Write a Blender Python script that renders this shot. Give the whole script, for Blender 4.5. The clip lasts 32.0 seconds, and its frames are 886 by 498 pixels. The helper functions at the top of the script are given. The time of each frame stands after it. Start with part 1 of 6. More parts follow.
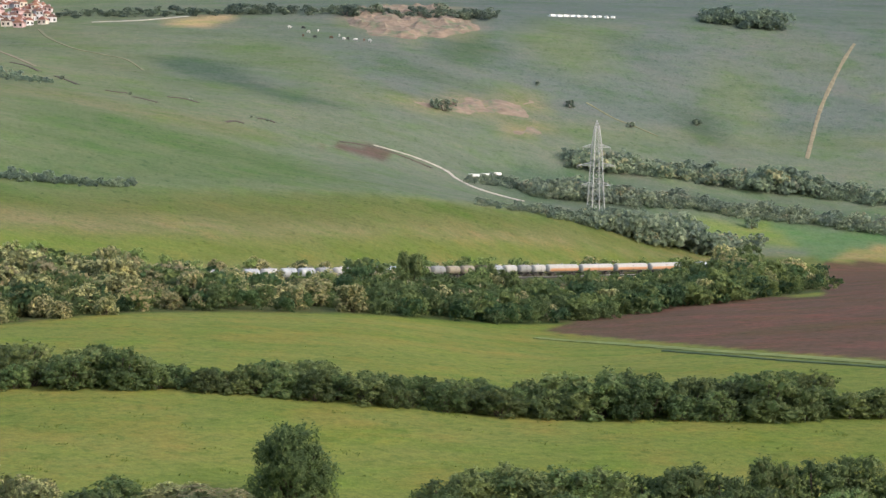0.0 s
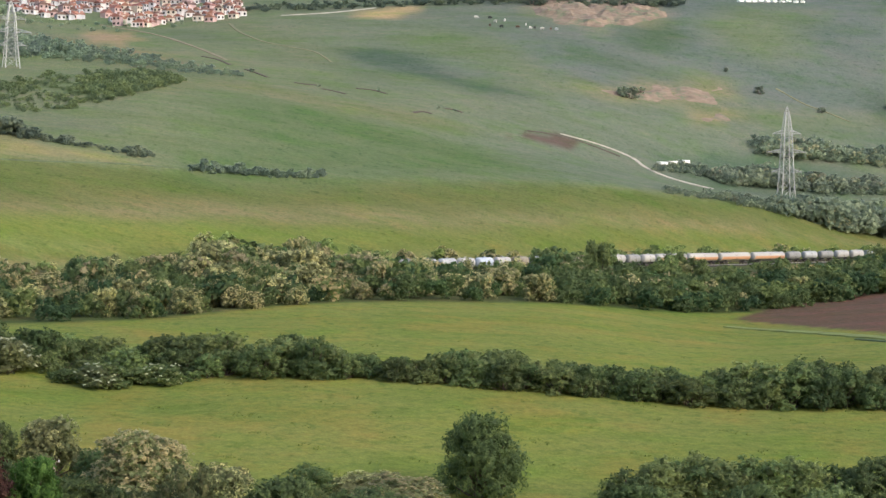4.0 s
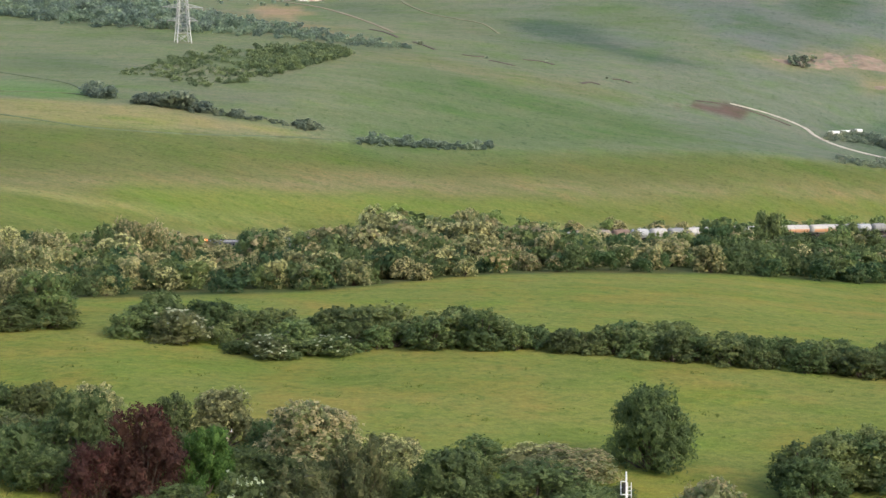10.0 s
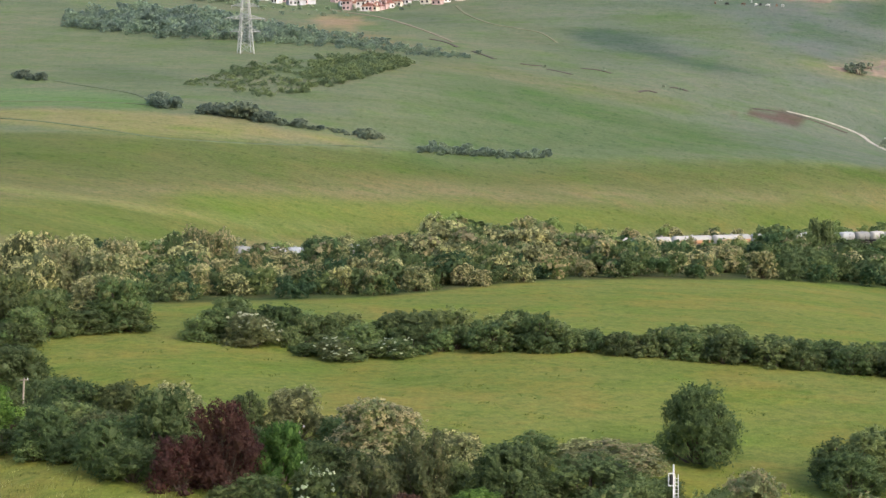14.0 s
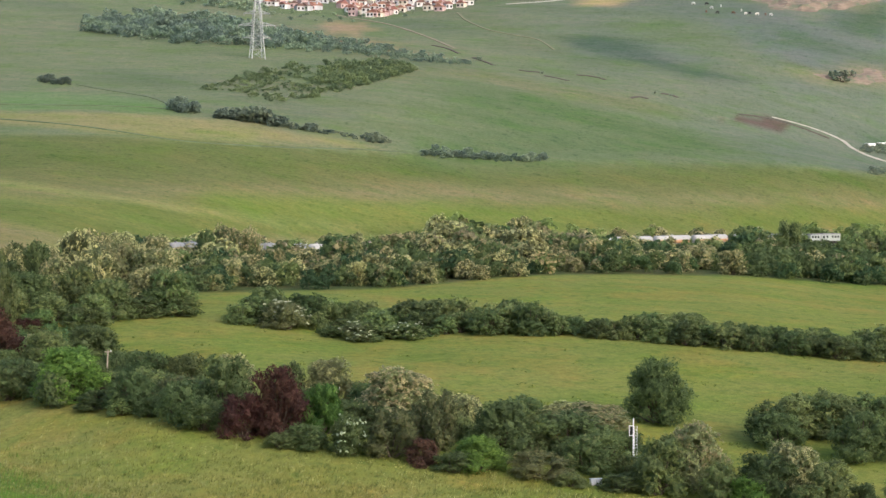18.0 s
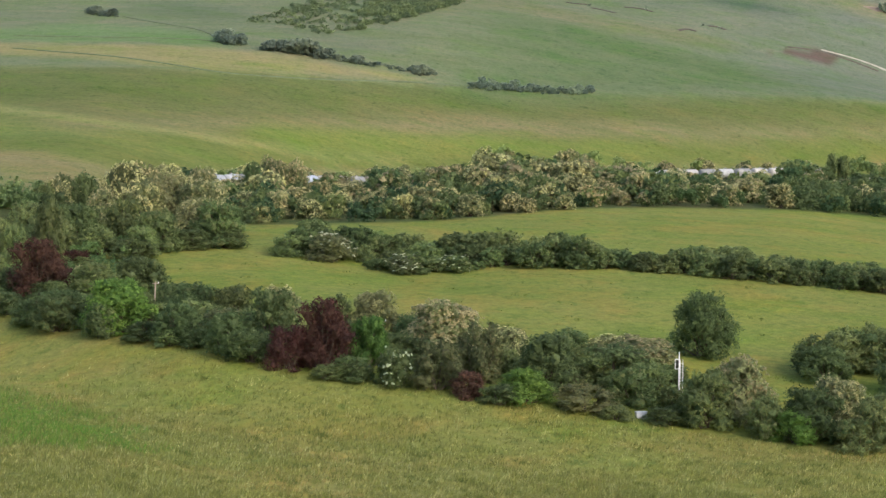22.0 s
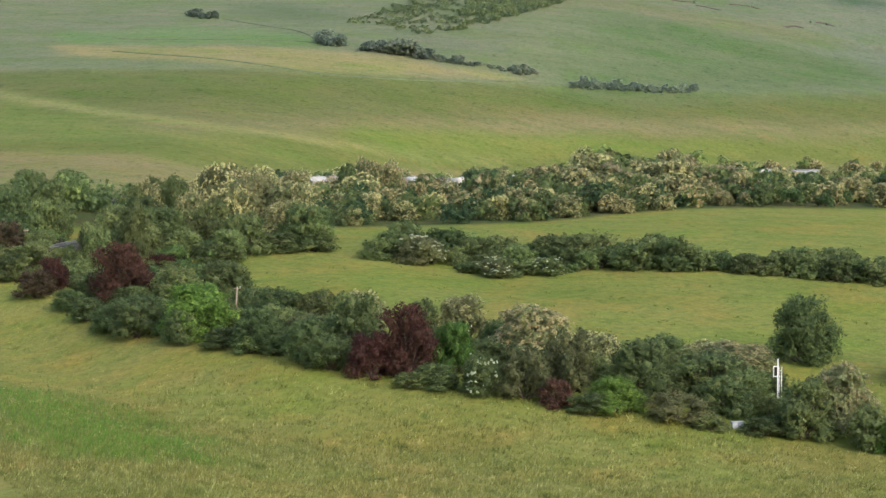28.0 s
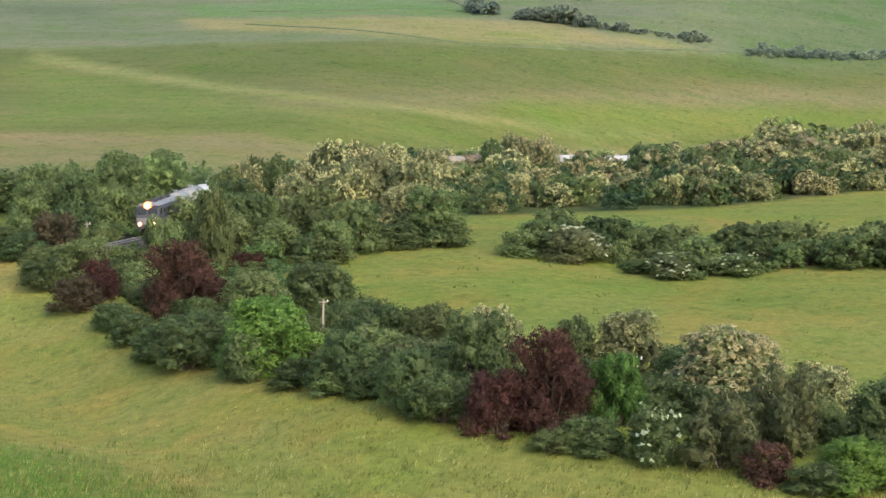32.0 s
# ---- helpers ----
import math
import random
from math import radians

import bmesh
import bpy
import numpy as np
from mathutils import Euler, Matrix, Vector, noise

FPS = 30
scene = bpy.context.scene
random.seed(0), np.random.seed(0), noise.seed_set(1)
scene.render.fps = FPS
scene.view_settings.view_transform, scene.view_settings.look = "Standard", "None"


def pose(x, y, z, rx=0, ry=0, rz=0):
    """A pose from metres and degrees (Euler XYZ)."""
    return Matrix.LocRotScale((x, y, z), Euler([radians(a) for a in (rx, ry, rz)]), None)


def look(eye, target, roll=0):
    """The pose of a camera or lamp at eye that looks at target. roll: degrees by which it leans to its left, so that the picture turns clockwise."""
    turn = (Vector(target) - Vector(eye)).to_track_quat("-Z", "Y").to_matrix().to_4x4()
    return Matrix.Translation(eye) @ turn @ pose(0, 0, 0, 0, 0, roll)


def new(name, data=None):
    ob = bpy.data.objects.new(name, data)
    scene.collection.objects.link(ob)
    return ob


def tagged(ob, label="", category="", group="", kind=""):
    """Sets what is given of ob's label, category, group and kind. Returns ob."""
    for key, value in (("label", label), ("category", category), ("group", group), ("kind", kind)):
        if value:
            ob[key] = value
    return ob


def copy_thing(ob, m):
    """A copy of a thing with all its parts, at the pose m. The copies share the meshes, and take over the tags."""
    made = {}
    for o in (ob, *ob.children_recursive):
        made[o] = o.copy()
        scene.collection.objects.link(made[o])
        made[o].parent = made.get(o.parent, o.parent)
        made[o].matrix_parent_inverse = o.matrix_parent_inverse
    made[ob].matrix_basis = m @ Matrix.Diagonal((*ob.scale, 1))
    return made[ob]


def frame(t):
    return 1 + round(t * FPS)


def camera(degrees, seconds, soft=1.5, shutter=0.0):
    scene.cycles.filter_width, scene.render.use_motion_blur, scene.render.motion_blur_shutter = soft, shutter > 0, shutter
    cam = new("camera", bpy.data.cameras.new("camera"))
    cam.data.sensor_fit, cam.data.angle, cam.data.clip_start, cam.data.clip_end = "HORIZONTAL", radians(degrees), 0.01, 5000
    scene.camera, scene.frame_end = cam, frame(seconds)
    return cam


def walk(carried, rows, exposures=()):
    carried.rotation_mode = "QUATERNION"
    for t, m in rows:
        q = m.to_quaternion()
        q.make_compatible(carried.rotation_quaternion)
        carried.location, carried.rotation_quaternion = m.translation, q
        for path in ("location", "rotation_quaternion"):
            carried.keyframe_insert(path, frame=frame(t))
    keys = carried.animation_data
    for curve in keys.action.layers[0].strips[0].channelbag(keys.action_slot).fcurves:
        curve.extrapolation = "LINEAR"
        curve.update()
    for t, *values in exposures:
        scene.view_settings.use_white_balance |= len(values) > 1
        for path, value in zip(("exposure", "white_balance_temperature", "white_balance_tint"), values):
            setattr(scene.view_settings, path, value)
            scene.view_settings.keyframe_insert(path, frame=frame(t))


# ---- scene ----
PATH = [
    (0, pose(0.00, 0.00, 20.60, 88.675, -0.846, -10.292)),
    (1, pose(0.00, 0.00, 20.60, 88.677, -0.841, -10.293)),
    (1.5, pose(0.00, 0.00, 20.60, 88.654, -0.809, -10.186)),
    (2, pose(0.00, 0.00, 20.60, 88.531, -0.733, -9.321)),
    (2.5, pose(0.00, 0.00, 20.60, 88.433, -0.555, -8.216)),
    (3, pose(0.00, 0.00, 20.60, 88.388, -0.465, -7.027)),
    (3.5, pose(0.00, 0.00, 20.60, 88.360, -0.399, -5.908)),
    (5.5, pose(0.00, 0.00, 20.60, 88.139, -0.202, -2.943)),
    (6, pose(0.00, 0.00, 20.60, 88.032, -0.133, -2.174)),
    (6.5, pose(0.00, 0.00, 20.60, 87.826, -0.047, -1.512)),
    (7, pose(0.00, 0.00, 20.60, 87.574, -0.031, -1.047)),
    (7.5, pose(0.00, 0.00, 20.60, 87.201, 0.027, -0.614)),
    (8, pose(0.00, 0.00, 20.60, 87.108, 0.034, -0.132)),
    (8.5, pose(0.00, 0.00, 20.60, 87.329, 0.079, 0.001)),
    (9, pose(0.00, 0.00, 20.60, 87.424, 0.052, -0.015)),
    (9.5, pose(0.00, 0.00, 20.60, 87.473, 0.048, -0.179)),
    (10, pose(0.00, 0.00, 20.60, 87.500, 0.026, -0.293)),
    (11, pose(0.00, 0.00, 20.60, 87.564, -0.012, -0.316)),
    (12, pose(0.00, 0.00, 20.60, 87.594, 0.028, -0.327)),
    (12.5, pose(0.00, 0.00, 20.60, 87.619, 0.027, -0.321)),
    (13, pose(0.00, 0.00, 20.60, 87.613, 0.078, 0.071)),
    (13.5, pose(0.00, 0.00, 20.60, 87.616, 0.227, 0.938)),
    (13.8, pose(-0.01, -5.06, 20.82, 87.655, 0.213, 1.203)),
    (14, pose(-0.01, -11.80, 21.11, 87.696, 0.171, 1.364)),
    (14.25, pose(-0.02, -20.23, 21.47, 87.723, 0.106, 1.434)),
    (14.5, pose(-0.03, -28.66, 21.83, 87.755, 0.048, 1.500)),
    (14.75, pose(-0.04, -37.10, 22.19, 87.792, -0.027, 1.327)),
    (15, pose(-0.05, -45.53, 22.56, 87.834, -0.083, 1.158)),
    (15.25, pose(-0.06, -53.96, 22.92, 87.859, -0.096, 1.009)),
    (15.5, pose(-0.06, -59.02, 23.14, 87.872, -0.088, 0.871)),
    (17.5, pose(-0.06, -59.02, 23.14, 87.871, -0.071, 0.921)),
    (18, pose(-0.06, -59.02, 23.14, 87.608, -0.187, 1.334)),
    (18.5, pose(-0.06, -59.02, 23.14, 87.176, -0.201, 1.712)),
    (19, pose(-0.06, -59.02, 23.14, 86.336, -0.254, 1.964)),
    (19.5, pose(-0.06, -59.02, 23.14, 85.586, -0.243, 2.071)),
    (20, pose(-0.06, -59.02, 23.14, 85.463, -0.240, 2.270)),
    (20.5, pose(-0.06, -59.02, 23.14, 85.568, -0.233, 2.525)),
    (21, pose(-0.06, -59.02, 23.14, 85.663, -0.269, 2.677)),
    (22, pose(-0.06, -59.02, 23.14, 85.711, -0.270, 2.643)),
    (22.5, pose(-0.06, -59.02, 23.14, 85.718, -0.251, 2.462)),
    (23, pose(-0.06, -59.02, 23.14, 85.729, -0.194, 2.307)),
    (24, pose(-0.06, -59.02, 23.14, 85.738, -0.227, 2.274)),
    (24.5, pose(-0.06, -59.02, 23.14, 85.742, -0.262, 2.345)),
    (25, pose(-0.06, -59.02, 23.14, 85.759, -0.230, 2.483)),
    (25.5, pose(-0.06, -59.02, 23.14, 85.711, -0.234, 2.908)),
    (27.5, pose(2.04, -57.71, 23.02, 85.798, 0.104, 5.191)),
    (28, pose(1.83, -50.35, 22.70, 85.746, 0.191, 5.661)),
    (28.5, pose(1.30, -39.98, 22.25, 85.671, 0.294, 6.211)),
    (29, pose(0.51, -29.35, 21.78, 85.588, 0.328, 7.056)),
    (29.5, pose(-0.46, -19.45, 21.27, 85.544, 0.340, 7.848)),
    (30, pose(-1.55, -10.19, 20.84, 85.521, 0.466, 8.613)),
    (30.5, pose(-2.15, -3.40, 20.46, 85.497, 0.500, 9.070)),
    (31, pose(-2.75, 3.20, 20.04, 85.460, 0.640, 9.500)),
    (31.5, pose(-3.40, 9.70, 19.62, 85.395, 0.820, 9.860)),
    (32, pose(-4.00, 15.80, 19.12, 85.330, 1.050, 10.290)),
]

cam = camera(24.57, 32.0, soft=1.4)
walk(cam, PATH, [(0.0, 1.00), (4.0, 1.00), (7.0, 1.04), (25.0, 1.05), (29.0, 1.18), (32.0, 1.28)])

# ---- world and sun ----
SUN_ELEVATION, SUN_AZIMUTH = 29.0, 138.0      # degrees; azimuth from north (+y), clockwise
world = bpy.data.worlds.new("sky")
scene.world = world
world.use_nodes = True
wn = world.node_tree
sky = wn.nodes.new("ShaderNodeTexSky")
sky.sky_type, sky.sun_disc = "NISHITA", False
sky.sun_elevation, sky.sun_rotation = radians(SUN_ELEVATION), radians(SUN_AZIMUTH)
sky.dust_density, sky.air_density, sky.ozone_density = 2.5, 1.1, 1.0
wn.nodes["Background"].inputs[1].default_value = 0.15
wn.links.new(sky.outputs[0], wn.nodes["Background"].inputs[0])
sun = new("sun", bpy.data.lights.new("sun", "SUN"))
sun.data.energy, sun.data.angle, sun.data.color = 0.9, radians(28), (1.0, 0.955, 0.965)
ce = math.cos(radians(SUN_ELEVATION))
sun.matrix_world = look((ce * math.sin(radians(SUN_AZIMUTH)) * 100, ce * math.cos(radians(SUN_AZIMUTH)) * 100, math.sin(radians(SUN_ELEVATION)) * 100), (0, 0, 0))


# ---- materials ----
def material(name, rough=0.8, metal=0.0):
    m = bpy.data.materials.new(name)
    m.use_nodes = True
    b = m.node_tree.nodes["Principled BSDF"]
    b.inputs["Roughness"].default_value, b.inputs["Metallic"].default_value = rough, metal
    b.inputs["Specular IOR Level"].default_value = 0.25
    return m, m.node_tree, b


def node(nt, kind, **values):
    n = nt.nodes.new(kind)
    for key, value in values.items():
        if key in n.inputs:
            n.inputs[key].default_value = value
    return n


def mixed(nt, fac, a, b, blend="MIX"):
    """A colour mix; a, b and fac are sockets or plain values."""
    n = nt.nodes.new("ShaderNodeMix")
    n.data_type, n.blend_type = "RGBA", blend
    for slot, value in ((0, fac), (6, a), (7, b)):
        if isinstance(value, bpy.types.NodeSocket):
            nt.links.new(value, n.inputs[slot])
        else:
            n.inputs[slot].default_value = value if slot == 0 else (*value[:3], 1)
    return n.outputs[2]


def noise_of(nt, scale, detail=4.0, rough=0.6, coords=None, stretch=None):
    n = node(nt, "ShaderNodeTexNoise", Scale=scale, Detail=detail, Roughness=rough)
    if coords is None:
        coords = nt.nodes.new("ShaderNodeTexCoord").outputs["Object"]
    if stretch:
        mp = nt.nodes.new("ShaderNodeMapping")
        mp.inputs["Scale"].default_value = stretch
        nt.links.new(coords, mp.inputs[0])
        coords = mp.outputs[0]
    nt.links.new(coords, n.inputs["Vector"])
    return n.outputs["Fac"]


def ramp(nt, fac, stops):
    n = nt.nodes.new("ShaderNodeValToRGB")
    e = n.color_ramp.elements
    while len(e) < len(stops):
        e.new(0.5)
    for el, (at, col) in zip(e, stops):
        el.position, el.color = at, (*col, 1) if len(col) == 3 else col
    nt.links.new(fac, n.inputs[0])
    return n.outputs[0]


def bumped(nt, b, height, strength, distance):
    n = node(nt, "ShaderNodeBump", Strength=strength, Distance=distance)
    nt.links.new(height, n.inputs["Height"])
    nt.links.new(n.outputs[0], b.inputs["Normal"])


def foliage(name, dark, light, tint, rough=0.65, clump_scale=2.6):
    """Leaves: colour varies from leaf to leaf, in clumps and from plant to plant, and light passes through."""
    m, nt, b = material(name, rough)
    geo = nt.nodes.new("ShaderNodeNewGeometry")
    info = nt.nodes.new("ShaderNodeObjectInfo")
    leaf = mixed(nt, ramp(nt, geo.outputs["Random Per Island"], [(0.0, (0.15, 0.15, 0.15)), (1.0, (0.85, 0.85, 0.85))]), dark, light)
    clump = noise_of(nt, clump_scale, 3.0)
    c = mixed(nt, ramp(nt, clump, [(0.35, (0, 0, 0)), (0.7, (0.5, 0.5, 0.5))]), leaf, tint)
    speck = noise_of(nt, clump_scale * 22, 2.0)
    c = mixed(nt, 1.0, c, ramp(nt, speck, [(0.3, (0.76, 0.77, 0.76)), (0.7, (1.22, 1.21, 1.18))]), "MULTIPLY")
    plants = nt.nodes.new("ShaderNodeAttribute")
    plants.attribute_name = "plant"
    c = mixed(nt, 1.0, c, ramp(nt, plants.outputs["Fac"], [(0.0, (1, 1, 1)), (0.08, (0.74, 0.78, 0.78)), (0.4, (0.90, 0.94, 0.90)), (0.7, (1.10, 1.10, 0.95)), (1.0, (1.42, 1.36, 1.15))]), "MULTIPLY")
    hs = nt.nodes.new("ShaderNodeHueSaturation")
    mr = node(nt, "ShaderNodeMapRange")
    mr.inputs["To Min"].default_value, mr.inputs["To Max"].default_value = 0.7, 1.3
    nt.links.new(info.outputs["Random"], mr.inputs[0])
    nt.links.new(mr.outputs[0], hs.inputs["Value"])
    mh = node(nt, "ShaderNodeMapRange")
    mh.inputs["To Min"].default_value, mh.inputs["To Max"].default_value = 0.485, 0.525
    wn_ = node(nt, "ShaderNodeTexWhiteNoise")
    wn_.noise_dimensions = "1D"
    nt.links.new(info.outputs["Random"], wn_.inputs["W"])
    nt.links.new(wn_.outputs["Value"], mh.inputs[0])
    nt.links.new(mh.outputs[0], hs.inputs["Hue"])
    nt.links.new(c, hs.inputs["Color"])
    nt.links.new(hs.outputs[0], b.inputs["Base Color"])
    tr = nt.nodes.new("ShaderNodeBsdfTranslucent")
    nt.links.new(hs.outputs[0], tr.inputs[0])
    mx = nt.nodes.new("ShaderNodeMixShader")
    mx.inputs[0].default_value = 0.55
    nt.links.new(b.outputs[0], mx.inputs[1])
    nt.links.new(tr.outputs[0], mx.inputs[2])
    nt.links.new(mx.outputs[0], nt.nodes["Material Output"].inputs[0])
    return m


LEAF = {
    "g": foliage("leaf_green", (0.103, 0.148, 0.059), (0.258, 0.296, 0.133), (0.195, 0.237, 0.087)),
    "d": foliage("leaf_dark", (0.077, 0.115, 0.050), (0.178, 0.220, 0.096), (0.130, 0.166, 0.066)),
    "l": foliage("leaf_bright", (0.090, 0.172, 0.041), (0.194, 0.299, 0.076), (0.144, 0.248, 0.055)),
    "p": foliage("leaf_purple", (0.075, 0.033, 0.030), (0.148, 0.069, 0.059), (0.108, 0.048, 0.041)),
    "q": foliage("leaf_bronze", (0.059, 0.052, 0.030), (0.128, 0.104, 0.059), (0.101, 0.064, 0.046)),
    "r": foliage("leaf_rust", (0.075, 0.042, 0.034), (0.158, 0.080, 0.064), (0.107, 0.061, 0.042)),
    "o": foliage("leaf_olive", (0.098, 0.117, 0.056), (0.218, 0.224, 0.110), (0.166, 0.160, 0.078)),
    "a": foliage("leaf_acacia", (0.141, 0.174, 0.079), (0.307, 0.319, 0.172), (0.275, 0.253, 0.133)),
}
# c, s and f are far growth: distance haze is mixed into their leaf colours
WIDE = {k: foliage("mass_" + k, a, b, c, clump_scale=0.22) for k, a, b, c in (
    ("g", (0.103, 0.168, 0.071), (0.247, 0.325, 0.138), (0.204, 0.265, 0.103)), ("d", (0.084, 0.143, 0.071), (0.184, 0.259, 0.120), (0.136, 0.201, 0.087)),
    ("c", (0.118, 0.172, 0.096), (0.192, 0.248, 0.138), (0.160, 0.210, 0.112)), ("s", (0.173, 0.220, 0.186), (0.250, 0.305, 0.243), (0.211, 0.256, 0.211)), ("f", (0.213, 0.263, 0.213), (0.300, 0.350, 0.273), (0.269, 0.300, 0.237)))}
BLOSSOM = {
    "cream": foliage("blossom_cream", (0.42, 0.375, 0.20), (0.62, 0.555, 0.34), (0.50, 0.44, 0.25)),
    "pale": foliage("blossom_pale", (0.52, 0.44, 0.27), (0.76, 0.65, 0.43), (0.64, 0.53, 0.33)),
    # far blossom is greyed by the same painted haze
    "far": foliage("blossom_far_hazed", (0.280, 0.280, 0.210), (0.420, 0.406, 0.308), (0.350, 0.322, 0.238)),
    "white": foliage("blossom_white", (0.44, 0.47, 0.33), (0.66, 0.67, 0.54), (0.54, 0.57, 0.42)),
}


def make_bark():
    m, nt, b = material("bark", 0.9)
    n = noise_of(nt, 9, 5, 0.7, stretch=(1, 1, 0.2))
    nt.links.new(ramp(nt, n, [(0.3, (0.05, 0.035, 0.025)), (0.75, (0.17, 0.13, 0.10))]), b.inputs["Base Color"])
    bumped(nt, b, n, 0.6, 0.03)
    return m


BARK = make_bark()


def make_ground():
    """Grass and soil: the field's colour, with haze painted into the far hills, broken up by sward, mown streaks, seed
    heads and bare spots.
    """
    m, nt, b = material("grassland", 0.95)
    at = nt.nodes.new("ShaderNodeAttribute")
    at.attribute_name = "field"
    co = nt.nodes.new("ShaderNodeTexCoord").outputs["Object"]
    big = noise_of(nt, 0.016, 4, 0.6, co, (1, 2.2, 1))
    mid = noise_of(nt, 0.11, 5, 0.65, co, (1, 1.7, 1))
    fine = noise_of(nt, 0.9, 5, 0.75, co, (1, 0.8, 1))
    blade = noise_of(nt, 3.2, 3, 0.8, co)
    c = mixed(nt, 1.0, at.outputs["Color"], ramp(nt, big, [(0.32, (0.84, 0.92, 0.78)), (0.52, (1.0, 1.0, 1.0)), (0.70, (1.16, 1.04, 1.08))]), "MULTIPLY")
    c = mixed(nt, 1.0, c, ramp(nt, mid, [(0.3, (0.82, 0.90, 0.78)), (0.5, (1, 1, 1)), (0.70, (1.14, 1.04, 1.04))]), "MULTIPLY")
    sorrel = noise_of(nt, 0.075, 5, 0.7, co, (1, 0.8, 1))
    mottle = nt.nodes.new("ShaderNodeMath")
    mottle.operation = "MULTIPLY"
    nt.links.new(at.outputs["Alpha"], mottle.inputs[0])
    nt.links.new(ramp(nt, sorrel, [(0.47, (0, 0, 0)), (0.66, (0.8, 0.8, 0.8))]), mottle.inputs[1])
    c = mixed(nt, mottle.outputs[0], c, mixed(nt, 1.0, c, (1.36, 1.0, 1.0), "MULTIPLY"))
    lush = noise_of(nt, 0.05, 4, 0.65, co, (0.8, 1, 1))
    c = mixed(nt, ramp(nt, lush, [(0.48, (0, 0, 0)), (0.70, (0.6, 0.6, 0.6))]), c, mixed(nt, 1.0, c, (0.76, 1.04, 0.58), "MULTIPLY"))
    c = mixed(nt, 1.0, c, ramp(nt, fine, [(0.28, (0.66, 0.71, 0.66)), (0.5, (0.98, 0.98, 0.98)), (0.75, (1.28, 1.24, 1.16))]), "MULTIPLY")
    c = mixed(nt, 1.0, c, ramp(nt, blade, [(0.3, (0.80, 0.82, 0.80)), (0.7, (1.16, 1.16, 1.14))]), "MULTIPLY")
    tuft = noise_of(nt, 0.42, 3, 0.6, co, (1, 0.55, 1))
    c = mixed(nt, ramp(nt, tuft, [(0.57, (0, 0, 0)), (0.70, (0.8, 0.8, 0.8))]), c, mixed(nt, 1.0, c, (0.62, 0.74, 0.66), "MULTIPLY"))
    nt.links.new(c, b.inputs["Base Color"])
    b.inputs["Specular IOR Level"].default_value = 0.05
    bumped(nt, b, fine, 0.5, 0.35)
    return m


GROUND = make_ground()


def paint(name, colour, rough=0.5, metal=0.0, grime=(0.10, 0.085, 0.07), amount=0.5, scale=0.9):
    """Painted or bare metal with streaks of grime running down it."""
    m, nt, b = material(name, rough, metal)
    streak = noise_of(nt, scale, 5, 0.65, stretch=(2.0, 2.0, 0.45))
    spot = noise_of(nt, scale * 6, 3, 0.7)
    dirt = mixed(nt, 0.5, ramp(nt, streak, [(0.42, (0, 0, 0)), (0.75, (amount,) * 3)]), ramp(nt, spot, [(0.5, (0, 0, 0)), (0.8, (amount,) * 3)]))
    nt.links.new(mixed(nt, dirt, colour, grime), b.inputs["Base Color"])
    bumped(nt, b, spot, 0.08, 0.02)
    return m


PAINT = {
    "grey": paint("tank_grey", (0.24, 0.24, 0.23), 0.6),
    "silver": paint("tank_silver", (0.38, 0.39, 0.39), 0.5, 0.15, amount=0.45),
    "white": paint("tank_white", (0.40, 0.385, 0.355), 0.5, amount=0.4),
    "tan": paint("tank_tan", (0.25, 0.215, 0.160), 0.55, amount=0.6),
    "blue": paint("tank_pale_blue", (0.42, 0.46, 0.52), 0.5, amount=0.3),
    "rust": paint("tank_rust_brown", (0.17, 0.115, 0.085), 0.6, amount=0.6),
    "orange": paint("band_orange", (0.50, 0.27, 0.15), 0.5, amount=0.45),
    "frame": paint("underframe_black", (0.035, 0.033, 0.032), 0.75),
    "steel": paint("wheel_steel", (0.14, 0.11, 0.09), 0.6, 0.5),
    "loco": paint("loco_grey_body", (0.060, 0.064, 0.075), 0.6, grime=(0.045, 0.04, 0.035)),
    "loco_light": paint("loco_light_panel", (0.15, 0.15, 0.148), 0.55, grime=(0.045, 0.04, 0.035)),
    "loco_roof": paint("loco_roof_grey", (0.20, 0.20, 0.21), 0.65),
    "galv": paint("galvanised_steel", (0.40, 0.41, 0.40), 0.5, 0.2, amount=0.3),
    "signal": paint("signal_white", (0.78, 0.78, 0.76), 0.5, amount=0.25),
    "concrete": paint("weathered_concrete", (0.42, 0.40, 0.36), 0.9, amount=0.5),
    "box": paint("relay_box_white", (0.44, 0.46, 0.48), 0.5, amount=0.35),
    "rail": paint("rail_steel", (0.40, 0.38, 0.36), 0.35, 0.8, amount=0.3),
    "van": paint("van_pale_grey", (0.33, 0.36, 0.33), 0.5),
    "wood": paint("post_wood", (0.36, 0.30, 0.23), 0.9),
}


def plain(name, colour, rough=0.8, glow=0.0, vary=0.25, scale=1.5):
    m, nt, b = material(name, rough)
    n = noise_of(nt, scale, 4, 0.65)
    lo, hi = [v * (1 - vary) for v in colour], [min(1, v * (1 + vary)) for v in colour]
    nt.links.new(ramp(nt, n, [(0.3, lo), (0.7, hi)]), b.inputs["Base Color"])
    if glow:
        b.inputs["Emission Color"].default_value, b.inputs["Emission Strength"].default_value = (*colour, 1), glow
    return m


